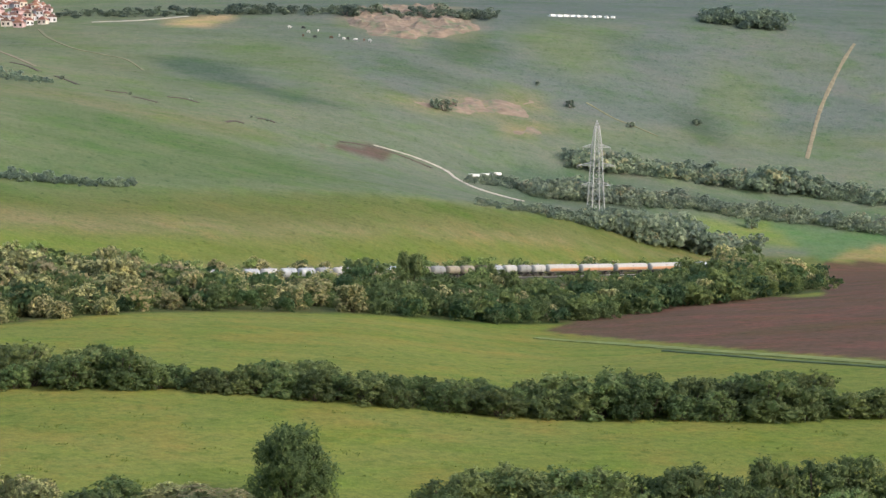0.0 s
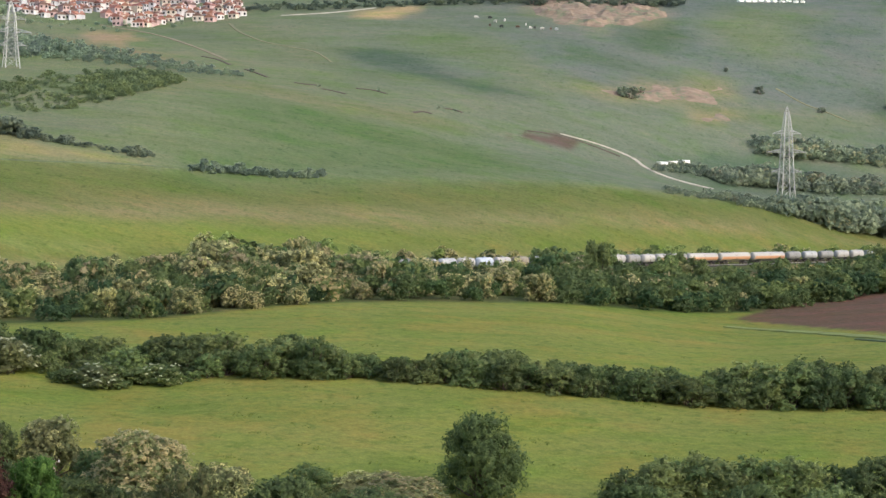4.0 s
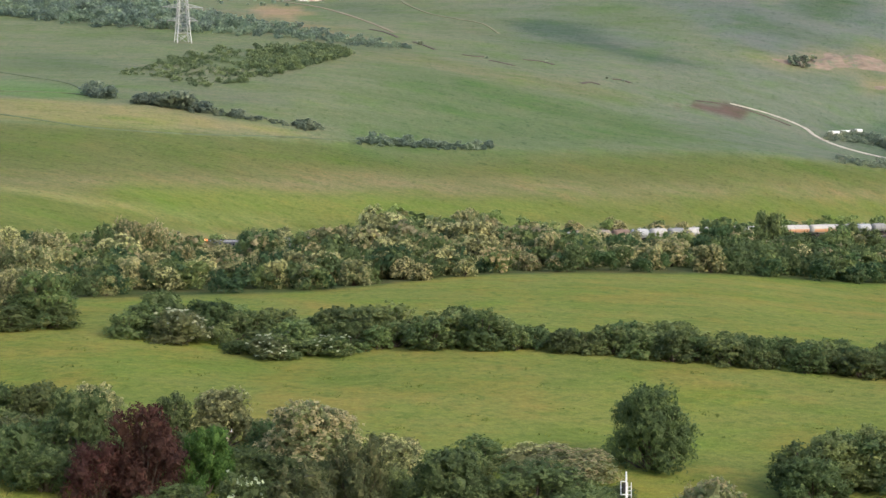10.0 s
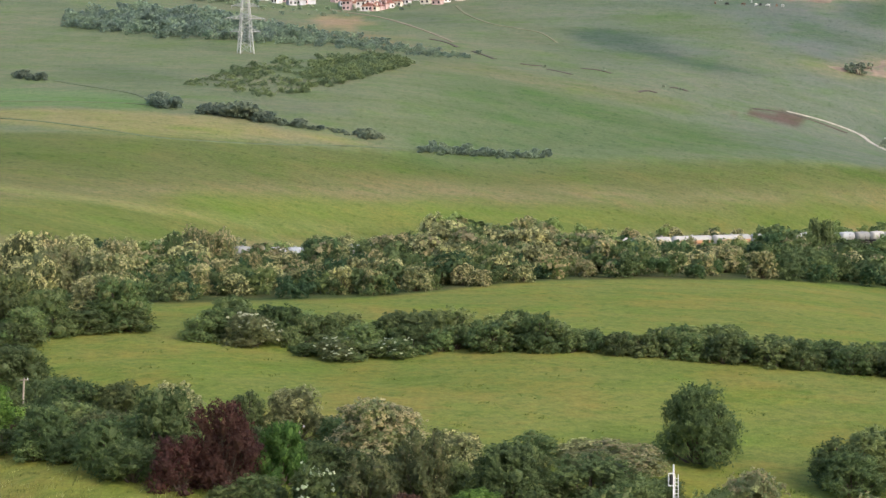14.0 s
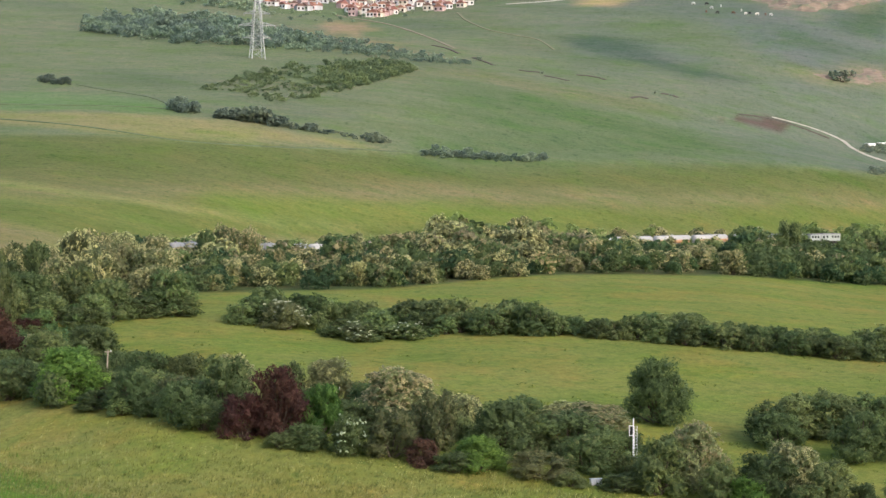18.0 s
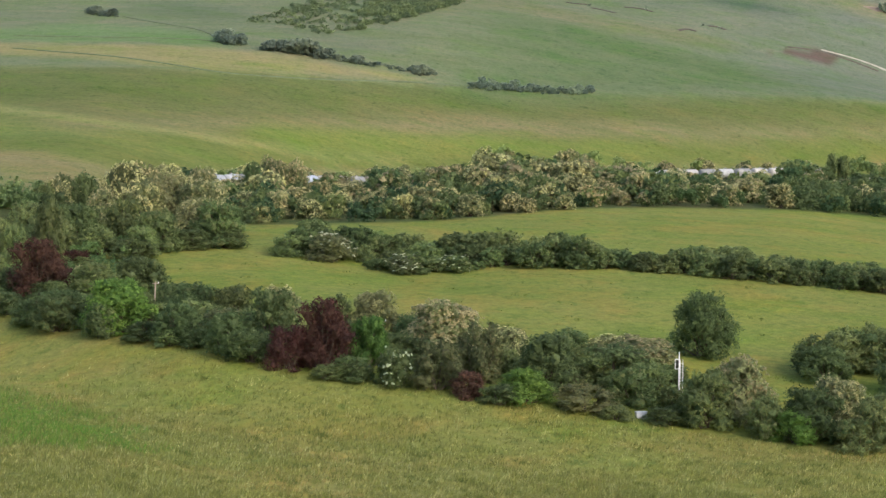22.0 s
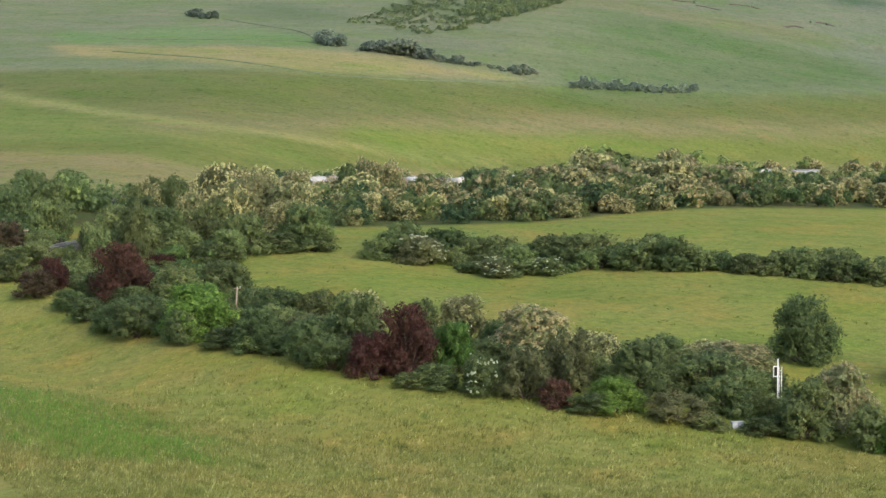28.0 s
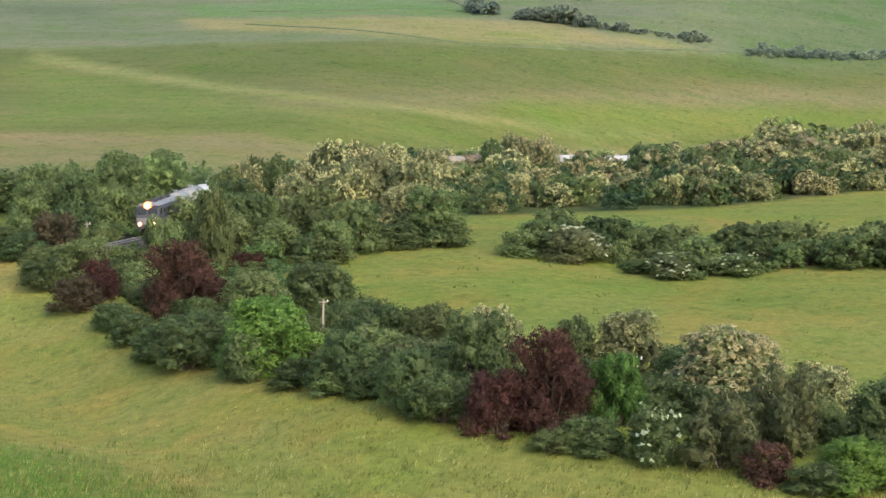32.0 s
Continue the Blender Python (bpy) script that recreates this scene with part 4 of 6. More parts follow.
SLOPE_BUSHES = [
    (265.2, 1077.6, 7.2, 4.8, "f"), (186.5, 1028.9, 10.3, 6.7, "f"), (182.5, 1030.2, 8.6, 5.6, "f"), (193, 1040.5, 7, 4.5, "f"),
    (25.1, 944.7, 2.4, 1.4, "f"), (79.5, 931.3, 2, 1.2, "f"), (317.4, 925.4, 9.3, 6.3, "f"), (53.1, 952.9, 2, 1.2, "f"),
    (87.1, 931.9, 2, 1.2, "f"), (338.6, 1082.9, 6.4, 4.2, "f"), (-6, 969.9, 4.1, 2.4, "f"), (253, 1105.2, 4.2, 2.7, "f"),
    (295.5, 1063.5, 5.3, 3.5, "f"), (305.8, 887.2, 12.7, 8.5, "f"), (299, 886.4, 9.7, 6.5, "f"),
]

COWS = [(121.4, 1172.2), (126.9, 1148.9), (131.3, 1160.2), (133.3, 1146.4), (137.3, 1165.2), (142.4, 1146.6), (149.6, 1146.1), (152.2, 1146.8), (156.5, 1145.5), (161.3, 1145.8), (164.4, 1145.9), (129.3, 1171.5), (148.1, 1154.0)]

SHEETS = [(183.3, 930.4), (190.1, 937.9), (196.9, 945.4), (296.0, 1251.9), (300.2, 1251.3), (304.2, 1251.9), (308.6, 1252.5), (312.4, 1251.9), (316.9, 1252.5), (321.8, 1252.1), (326.6, 1254.3), (330.9, 1252.6), (335.7, 1254.4)]

HOUSES = [(-161, 1280), (-169, 1359), (-162, 1305), (-165, 1343), (-155, 1274), (-156, 1286), (-148, 1227), (-156, 1307), (-142, 1198), (-149, 1261), (-140, 1194), (-156, 1355), (-147, 1283), (-136, 1189), (-151, 1338), (-140, 1253), (-140, 1265), (-132, 1192), (-136, 1245), (-145, 1342), (-131, 1224), (-138, 1291), (-142, 1353), (-124, 1181), (-135, 1308), (-141, 1383), (-129, 1273), (-133, 1332), (-131, 1316), (-127, 1298), (-115, 1177), (-126, 1306), (-116, 1210), (-124, 1307), (-111, 1182), (-128, 1381), (-115, 1252), (-117, 1280), (-112, 1233), (-110, 1231)]

HOUSES_WEST = [(-110, 1245), (-112, 1281), (-108, 1247), (-107, 1251), (-114, 1350), (-110, 1310), (-113, 1379), (-104, 1283), (-101, 1255), (-99, 1256), (-108, 1372), (-102, 1325), (-97, 1275), (-92, 1214), (-100, 1333), (-96, 1298), (-86, 1191), (-89, 1239), (-95, 1330), (-82, 1166), (-87, 1258), (-89, 1313), (-83, 1244), (-81, 1235), (-89, 1373), (-74, 1163), (-82, 1309), (-74, 1200), (-74, 1196), (-71, 1163), (-69, 1163), (-74, 1263), (-66, 1163), (-67, 1189), (-67, 1210), (-64, 1167), (-69, 1302), (-72, 1379), (-63, 1227), (-63, 1238)]

HOUSES_NORTH = [(-61, 1243), (-62, 1294), (-62, 1305), (-60, 1279), (-54, 1188), (-54, 1209), (-53, 1239), (-54, 1246), (-52, 1235), (-51, 1278), (-54, 1382), (-52, 1349), (-49, 1320), (-50, 1356), (-44, 1221), (-47, 1357), (-45, 1328), (-44, 1354), (-38, 1195), (-38, 1241), (-37, 1234), (-38, 1334), (-35, 1277), (-33, 1237), (-31, 1187), (-31, 1204), (-30, 1214), (-30, 1284), (-28, 1218), (-28, 1283), (-26, 1303), (-24, 1276), (-22, 1227), (-21, 1239), (-21, 1273), (-18, 1201)]



# ---- terrain ----
def hermite(xs, ys, x):
    """Smooth curve through the knots that does not overshoot them; x is an array."""
    xs, ys, x = np.asarray(xs, float), np.asarray(ys, float), np.asarray(x, float)
    h = np.diff(xs)
    dl = np.diff(ys) / h
    m = np.zeros(len(xs))
    ok = dl[:-1] * dl[1:] > 0
    w1, w2 = 2 * h[1:] + h[:-1], h[1:] + 2 * h[:-1]
    with np.errstate(divide="ignore", invalid="ignore"):
        m[1:-1] = np.where(ok, (w1 + w2) / (w1 / dl[:-1] + w2 / dl[1:]), 0)
    m[0], m[-1] = dl[0], dl[-1]
    x = np.clip(x, xs[0], xs[-1])
    i = np.clip(np.searchsorted(xs, x) - 1, 0, len(xs) - 2)
    s = (x - xs[i]) / h[i]
    return (2 * s**3 - 3 * s**2 + 1) * ys[i] + (s**3 - 2 * s**2 + s) * h[i] * m[i] + (3 * s**2 - 2 * s**3) * ys[i + 1] + (s**3 - s**2) * h[i] * m[i + 1]


def profile(bearing):
    """Range and height along one bearing (degrees, clockwise from +y), from the hilltop to the horizon."""
    a = (bearing + 180) % 360 - 180
    b = max(-23.5, min(24.0, a))
    rs = [0.0] + [float(hermite(BEARINGS, r, [b])[0]) for _, r, _ in LINES]
    zs = [-1.0] + [float(hermite(BEARINGS, z, [b])[0]) for _, _, z in LINES]
    back = min(1.0, max(0.0, (abs(a) - 35) / 70))          # behind the viewer the hill rises gently
    if back > 0:
        zs = [z * (1 - back) + back * (-1 + min(r, 400) * 0.16) for r, z in zip(rs, zs)]
    far = zs[-1]
    return rs + [rs[-1] + 210, 1800, 4700], zs + [far + 34 * (1 - back), far + 110 * (1 - back), far + 330 - 250 * back]


COLUMNS = [(-180 + 6 * i) for i in range(25)] + [round(-27 + 0.1 * i, 2) for i in range(541)] + [33 + 6 * i for i in range(25)]
RADII = [0, 8, 16, 24] + [32 * (1.0149 ** i) for i in range(255)]
RADII = [r for r in RADII if r < 1345] + [1400, 1480, 1600, 1800, 2200, 2900, 3800, 4700]
HEIGHTS = np.array([hermite(*profile(c), RADII) for c in COLUMNS])


def ground_z(x, y):
    """Height of the ground sheet at a place."""
    a, r = math.degrees(math.atan2(x, y)), math.hypot(x, y)
    i = min(max(int(np.searchsorted(COLUMNS, a)) - 1, 0), len(COLUMNS) - 2)
    j = min(max(int(np.searchsorted(RADII, r)) - 1, 0), len(RADII) - 2)
    s, t = (a - COLUMNS[i]) / (COLUMNS[i + 1] - COLUMNS[i]), (r - RADII[j]) / (RADII[j + 1] - RADII[j])
    h = HEIGHTS
    return (h[i, j] * (1 - s) + h[i + 1, j] * s) * (1 - t) + (h[i, j + 1] * (1 - s) + h[i + 1, j + 1] * s) * t


def inside(poly, x, y):
    """Signed distance to a polygon's edge for arrays of places, positive inside."""
    hit, dist = np.zeros(x.shape, bool), np.full(x.shape, 1e9)
    for (x0, y0), (x1, y1) in zip(poly, poly[1:] + poly[:1]):
        with np.errstate(divide="ignore", invalid="ignore"):
            cross = (y0 > y) != (y1 > y)
            hit ^= cross & (x < (x1 - x0) * (y - y0) / (y1 - y0 + 1e-12) + x0)
        t = np.clip(((x - x0) * (x1 - x0) + (y - y0) * (y1 - y0)) / ((x1 - x0) ** 2 + (y1 - y0) ** 2 + 1e-9), 0, 1)
        dist = np.minimum(dist, np.hypot(x - x0 - t * (x1 - x0), y - y0 - t * (y1 - y0)))
    return np.where(hit, dist, -dist)


def wave(x, y, s, seed):
    return np.sin(x / s + seed) * np.cos(y / s * 1.3 + seed * 2.1) + 0.5 * np.sin(x / s * 2.3 + y / s * 1.7 + seed * 3.3)


def build_ground():
    nc, nr = len(COLUMNS), len(RADII)
    a, r = np.radians(np.array(COLUMNS))[:, None], np.array(RADII)[None, :]
    x, y = np.sin(a) * r, np.cos(a) * r
    verts = np.stack([x, y, HEIGHTS], -1).reshape(-1, 3)
    i, j = np.meshgrid(np.arange(nc), np.arange(nr - 1), indexing="ij")
    k = (i + 1) % nc
    faces = np.stack([i * nr + j, i * nr + j + 1, k * nr + j + 1, k * nr + j], -1).reshape(-1, 4)
    me = bpy.data.meshes.new("ground")
    me.vertices.add(len(verts)), me.loops.add(faces.size), me.polygons.add(len(faces))
    me.vertices.foreach_set("co", verts.ravel()), me.loops.foreach_set("vertex_index", faces.ravel())
    me.polygons.foreach_set("loop_start", np.arange(0, faces.size, 4))
    me.update(), me.validate()
    me.polygons.foreach_set("use_smooth", np.ones(len(faces), bool))
    # what grows where; beyond the crest the colours also carry distance haze
    col = np.zeros((*x.shape, 3))
    col[:] = MEADOW
    lines = np.array([[hermite(BEARINGS, ln[1], [max(-23.5, min(24, c))])[0] for ln in LINES] for c in COLUMNS])
    rr = np.broadcast_to(r, x.shape)

    def band(lo, hi, colour, soft):
        w = np.clip((rr - lo[:, None]) / soft + 0.5, 0, 1) * np.clip((hi[:, None] - rr) / soft + 0.5, 0, 1)
        col[:] = col * (1 - w[..., None]) + np.array(colour) * w[..., None]

    L = {ln[0]: lines[:, n] for n, ln in enumerate(LINES)}
    band(L["near"] * 0, L["hedge_front"], NEAR_SWARD, 6)
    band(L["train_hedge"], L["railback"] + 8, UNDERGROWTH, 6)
    band(L["railback"] + 8, L["crest"], SLOPE_SWARD, 12)
    band(L["crest"], L["far2"], FAR_SWARD_HAZED, 18)
    band(L["far2"], L["far2"] * 0 + 9e3, FAR_HILL_HAZED, 60)
    # the western hills are drier and yellower
    west = np.clip((9.0 - np.array(COLUMNS)) / 10.0, 0, 1)[:, None] * (rr > L["crest"][:, None])
    col[:] = col * (1 - 0.85 * west[..., None]) + np.array(WEST_SWARD) * 0.85 * west[..., None]
    # long bands of drier and greener grass along the slope
    q = (rr - L["railback"][:, None]) / (L["crest"] - L["railback"])[:, None] + wave(x, y, 55, 1.0) * 0.018
    on = (rr > L["railback"][:, None] + 14) & (rr < L["crest"][:, None] - 4)
    for n in range(3):
        col[..., n] = np.where(on, np.interp(q, [b[0] for b in SLOPE_BANDS], [b[1 + n] for b in SLOPE_BANDS]), col[..., n])
    w = np.clip(wave(x, y, 60, 4.0) * 0.5, 0, 1)
    on = rr > L["crest"][:, None] + 60
    col[:] = np.where(on[..., None], col * (1 - 0.5 * w[..., None]) + np.array(DRY_FAR) * 0.5 * w[..., None], col)
    w = np.clip(wave(x, y, 38, 9.0) * 0.5 - 0.15, 0, 1)
    col[:] = np.where(on[..., None], col * (1 - 0.6 * w[..., None]) + np.array(DAMP_FAR) * 0.6 * w[..., None], col)
    for poly, colour, soft, rough in FIELDS:
        w = np.clip((inside(poly, x, y) + wave(x, y, max(soft, 3) * 1.1, 2.0) * rough) / soft + 0.5, 0, 1)
        col[:] = col * (1 - w[..., None]) + np.array(colour) * w[..., None]
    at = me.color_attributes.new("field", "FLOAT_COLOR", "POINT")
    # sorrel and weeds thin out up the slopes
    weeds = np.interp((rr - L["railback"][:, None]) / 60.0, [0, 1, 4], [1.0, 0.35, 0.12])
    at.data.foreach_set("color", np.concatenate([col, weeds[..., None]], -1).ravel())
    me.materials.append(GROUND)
    return tagged(new("ground", me), "rolling green meadow valley with fields and bare patches", "ground", kind="structure")


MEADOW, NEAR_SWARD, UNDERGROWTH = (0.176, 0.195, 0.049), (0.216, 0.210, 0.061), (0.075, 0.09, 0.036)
SLOPE_SWARD = (0.152, 0.172, 0.052)
SLOPE_BANDS = [(0, 0.177, 0.179, 0.077), (0.14, 0.161, 0.170, 0.070), (0.19, 0.181, 0.176, 0.077), (0.24, 0.132, 0.153, 0.044), (0.42, 0.128, 0.151, 0.042),
               (0.5, 0.159, 0.158, 0.065), (0.55, 0.173, 0.164, 0.076), (0.6, 0.138, 0.144, 0.057), (0.8, 0.115, 0.133, 0.044), (1, 0.119, 0.139, 0.051)]
# the far grass colours below are greyed and blued to paint in distance haze
WEST_SWARD = (0.155, 0.175, 0.096)
FAR_SWARD_HAZED, FAR_HILL_HAZED = (0.136, 0.158, 0.114), (0.118, 0.140, 0.127)
DRY_FAR, DAMP_FAR = (0.155, 0.163, 0.112), (0.068, 0.098, 0.080)
SOIL, RUST = (0.126, 0.078, 0.056), (0.115, 0.082, 0.070)
FIELDS = [
    (PLOUGHED, SOIL, 2.0, 0.3), (GREEN_STRIP, (0.138, 0.192, 0.088), 8, 0.8), (TAN_STRIP, (0.24, 0.215, 0.10), 10, 2),
    (GREEN_FIELD, (0.16, 0.20, 0.066), 6, 0.5), (EMERALD_FIELD, (0.105, 0.170, 0.080), 5, 0.4), (TAN_FIELD, (0.27, 0.22, 0.10), 5, 0.4),
    (SLOPE_GREEN, (0.108, 0.143, 0.070), 40, 4), (PATCH, RUST, 4, 4), (CLIFF_TOP, (0.20, 0.185, 0.12), 18, 9), (CLIFF_MID, (0.20, 0.18, 0.115), 18, 9),
    (CLIFF_LOW, (0.22, 0.19, 0.11), 12, 6), (BARE_TOP, (0.36, 0.27, 0.15), 14, 5), (LUSH, (0.120, 0.172, 0.037), 14, 5), (DRY_FOOT, (0.205, 0.181, 0.084), 16, 4),
    (TAN_FLANK, (0.195, 0.172, 0.105), 14, 5), (VILLAGE_DIRT, (0.30, 0.215, 0.145), 8, 4), (SCRUB_FLOOR, (0.092, 0.126, 0.088), 14, 4), (GREEN_BOWL, (0.140, 0.170, 0.050), 22, 3), (GREEN_BASIN, (0.146, 0.178, 0.044), 18, 3), (DRY_STREAK, (0.190, 0.172, 0.086), 22, 3), (PALE_BROW, (0.212, 0.214, 0.084), 7, 1),
    (DAMP_HOLLOW, (0.076, 0.106, 0.080), 18, 6), (PALE_SHOULDER, (0.134, 0.158, 0.100), 30, 8), (DRY_SHOULDER, (0.158, 0.163, 0.088), 24, 6), (DAMP_GULLY, (0.072, 0.098, 0.070), 22, 8),
    (PALE_KNOLL, (0.134, 0.158, 0.100), 34, 10), (PALE_FLANK, (0.134, 0.158, 0.100), 30, 10), (DAMP_EDGE, (0.074, 0.108, 0.066), 20, 6), (DRY_TOP, (0.145, 0.155, 0.094), 30, 8),
]
build_ground()


# ---- mesh tools ----
def part(name, bm, mat, parent, label=""):
    """Links a bmesh as one mesh object under a thing or a part."""
    me = bpy.data.meshes.new(name)
    bm.to_mesh(me)
    bm.free()
    me.materials.append(mat)
    ob = new(name, me)
    ob.parent = parent
    return tagged(ob, label)


def same(name, ob, m, parent):
    """Another part on the same mesh."""
    o = new(name, ob.data)
    o.parent, o.matrix_basis = parent, m
    return o


def box(bm, x0, y0, z0, x1, y1, z1, bevel=0.0):
    r = bmesh.ops.create_cube(bm, size=1, matrix=Matrix.Translation(((x0 + x1) / 2, (y0 + y1) / 2, (z0 + z1) / 2)) @ Matrix.Diagonal((x1 - x0, y1 - y0, z1 - z0, 1)))
    if bevel:
        es = list({e for v in r["verts"] for e in v.link_edges})
        bmesh.ops.bevel(bm, geom=es, offset=bevel, segments=2, affect="EDGES", profile=0.5)
    return bm


def rod(bm, a, b, r0, r1=None, n=6):
    """A round or tapered bar between two points."""
    a, b = Vector(a), Vector(b)
    d = b - a
    m = Matrix.Translation((a + b) / 2) @ d.to_track_quat("Z", "Y").to_matrix().to_4x4()
    bmesh.ops.create_cone(bm, cap_ends=True, segments=n, radius1=r0, radius2=r0 if r1 is None else r1, depth=d.length, matrix=m)
    return bm


def lathe(bm, rings, n=20):
    """A body turned round the x axis: rings of (x, radius), centre height given by the caller's matrix."""
    rows = []
    for x, r in rings:
        rows.append([bm.verts.new((x, math.cos(2 * math.pi * k / n) * r, math.sin(2 * math.pi * k / n) * r)) for k in range(n)])
    for p, q in zip(rows, rows[1:]):
        for k in range(n):
            bm.faces.new((p[k], p[(k + 1) % n], q[(k + 1) % n], q[k]))
    bm.faces.new(rows[0][::-1]), bm.faces.new(rows[-1])
    bmesh.ops.recalc_face_normals(bm, faces=bm.faces[:])
    for fc in bm.faces:
        fc.smooth = True
    return bm


def thing(name, label, category, group=""):
    return tagged(new(name), label, category, group)


# ---- shrubs and trees ----
def quads(name, centre, normal, size, mat, seed, tone=None):
    """Many small leaf blades as one mesh; tone, from 0 to 1, is the shade of each blade's twig."""
    rng = np.random.default_rng(seed)
    n = len(centre)
    normal = normal / np.linalg.norm(normal, axis=1, keepdims=True)
    side = np.cross(normal, rng.normal(size=(n, 3)))
    side /= np.linalg.norm(side, axis=1, keepdims=True)
    tip = np.cross(normal, side)
    s = size[:, None]
    verts = np.stack([centre - tip * s - side * s * 0.62, centre - tip * s * 0.7 + side * s * 0.62, centre + tip * s * 1.25 + normal * s * 0.2], 1).reshape(-1, 3)
    me = bpy.data.meshes.new(name)
    me.vertices.add(n * 3), me.loops.add(n * 3), me.polygons.add(n)
    me.vertices.foreach_set("co", verts.ravel()), me.loops.foreach_set("vertex_index", np.arange(n * 3))
    me.polygons.foreach_set("loop_start", np.arange(0, n * 3, 3))
    me.update(), me.validate()
    if tone is not None:
        me.attributes.new("plant", "FLOAT", "POINT").data.foreach_set("value", np.repeat(tone, 3))
    me.materials.append(mat)
    return me


def sprays(rng, start, out, length, each, droop):
    """Leaf places along short arching twigs: each twig starts at a place and grows outwards; also the twig's number for each leaf."""
    n = len(start)
    way = out * 0.8 + rng.normal(size=(n, 3)) * 0.45 + np.array([0, 0, 0.2])
    way /= np.linalg.norm(way, axis=1, keepdims=True)
    run = length * rng.uniform(0.4, 1.3, n)
    twig = np.repeat(np.arange(n), each)
    u = np.tile((np.arange(each) + 0.5) / each, n) + rng.normal(size=n * each) * 0.08
    at = start[twig] + way[twig] * (run[twig] * u)[:, None] + rng.normal(size=(n * each, 3)) * length * 0.10
    at[:, 2] -= droop * run[twig] * u * u
    return at, twig


def make_shrub(name, label, category, leaf, seed, leaves=1100, size=0.055, lobes=9, tall=1.0, stem=0.12, blossom=None, share=0.0, spread=0.40, low=0.12, twigs=0.075):
    """A shrub or tree one metre wide and high: stems, a crown of leaf blades round uneven lobes, and blossom where it flowers."""
    rng = np.random.default_rng(seed)
    root = tagged(new(name), label, category)
    cs, rs = [], []
    for k in range(lobes):
        h = low + (0.80 - low) * (k + 0.5) / lobes
        wide = spread * math.sqrt(max(0.08, 1 - (h / 0.95) ** 2)) * tall
        an, q = k * 2.4 + rng.uniform(-0.6, 0.6), math.sqrt(rng.uniform(0.25, 1)) * wide
        cs.append((math.cos(an) * q, math.sin(an) * q, h + rng.normal() * 0.03)), rs.append(rng.uniform(0.11, 0.21) * (1.1 - 0.3 * h))
    cs, rs = np.array(cs), np.array(rs)
    each = 6
    pick = rng.choice(lobes, leaves // each, p=rs**2 / (rs**2).sum())
    d = rng.normal(size=(len(pick), 3))
    d[:, 2] += 0.25
    d /= np.linalg.norm(d, axis=1, keepdims=True)
    start = cs[pick] + d * (rs[pick] * np.sqrt(rng.uniform(0.35, 1.02, len(pick))))[:, None] * np.array([1, 1, 0.85])
    at, twig = sprays(rng, start, d, twigs, each, 0.25)
    at[:, 2] = np.maximum(at[:, 2], 0.02)
    nm = d[twig] + rng.normal(size=(len(at), 3)) * 0.32
    shade = np.clip(rng.uniform(0.25, 0.85, len(pick)) + rng.normal(size=lobes)[pick] * 0.12, 0.1, 1.0)
    crown = new("crown", quads("crown", at, nm, rng.uniform(0.6, 1.3, len(at)) * size, leaf, seed, shade[twig]))
    crown.parent = root
    bm = bmesh.new()
    for c, r in zip(cs[::2], rs[::2]):
        rod(bm, (rng.normal() * 0.02, rng.normal() * 0.02, -0.06), tuple(c), stem * 0.16, stem * 0.05, 5)
    part("trunk", bm, BARK, root)
    core = bmesh.new()
    for c, r in zip(cs, rs):
        bmesh.ops.create_icosphere(core, subdivisions=1, radius=r * (0.45 if category == "tree" and not blossom else 0.55), matrix=Matrix.Translation(c))
    for v in core.verts:
        v.co *= 1 + rng.normal() * 0.06
    part("inner_foliage", core, leaf, root)
    if blossom:
        n = int(leaves * share) // 7
        pick = rng.choice(lobes, n, p=rs**2 / (rs**2).sum())
        d = rng.normal(size=(n, 3))
        d[:, 2] += 0.45
        d /= np.linalg.norm(d, axis=1, keepdims=True)
        lit = rng.random(lobes) < (0.95 if share > 1.2 else 0.35 + 0.8 * cs[:, 2] if share > 0.2 else 0.5)
        patch = lit[pick] & (np.sin(d[:, 0] * 7 + pick) + np.cos(d[:, 1] * 6 + pick * 2) > (-0.7 if share > 1.2 else -0.2)) & (d[:, 2] > -0.45)
        pick, d = pick[patch], d[patch]
        start = cs[pick] + d * (rs[pick] * (rng.uniform(0.85, 1.15, len(pick)) + (0.35 if share < 0.2 else 0.0)))[:, None]
        at, twig = sprays(rng, start, d, twigs if share > 0.2 else twigs * 0.35, 7, 0.9)
        at[:, 2] = np.maximum(at[:, 2], 0.03)
        shade = rng.uniform(0.35, 0.75, len(pick))
        b = new("blossom", quads("blossom", at, d[twig] + rng.normal(size=(len(at), 3)) * 0.5, rng.uniform(0.5, 1.1, len(at)) * size * (2.0 if share < 0.2 else 1.0), blossom, seed + 5, shade[twig]))
        b.parent = root
    root.location = (0, -300, -60)
    return root


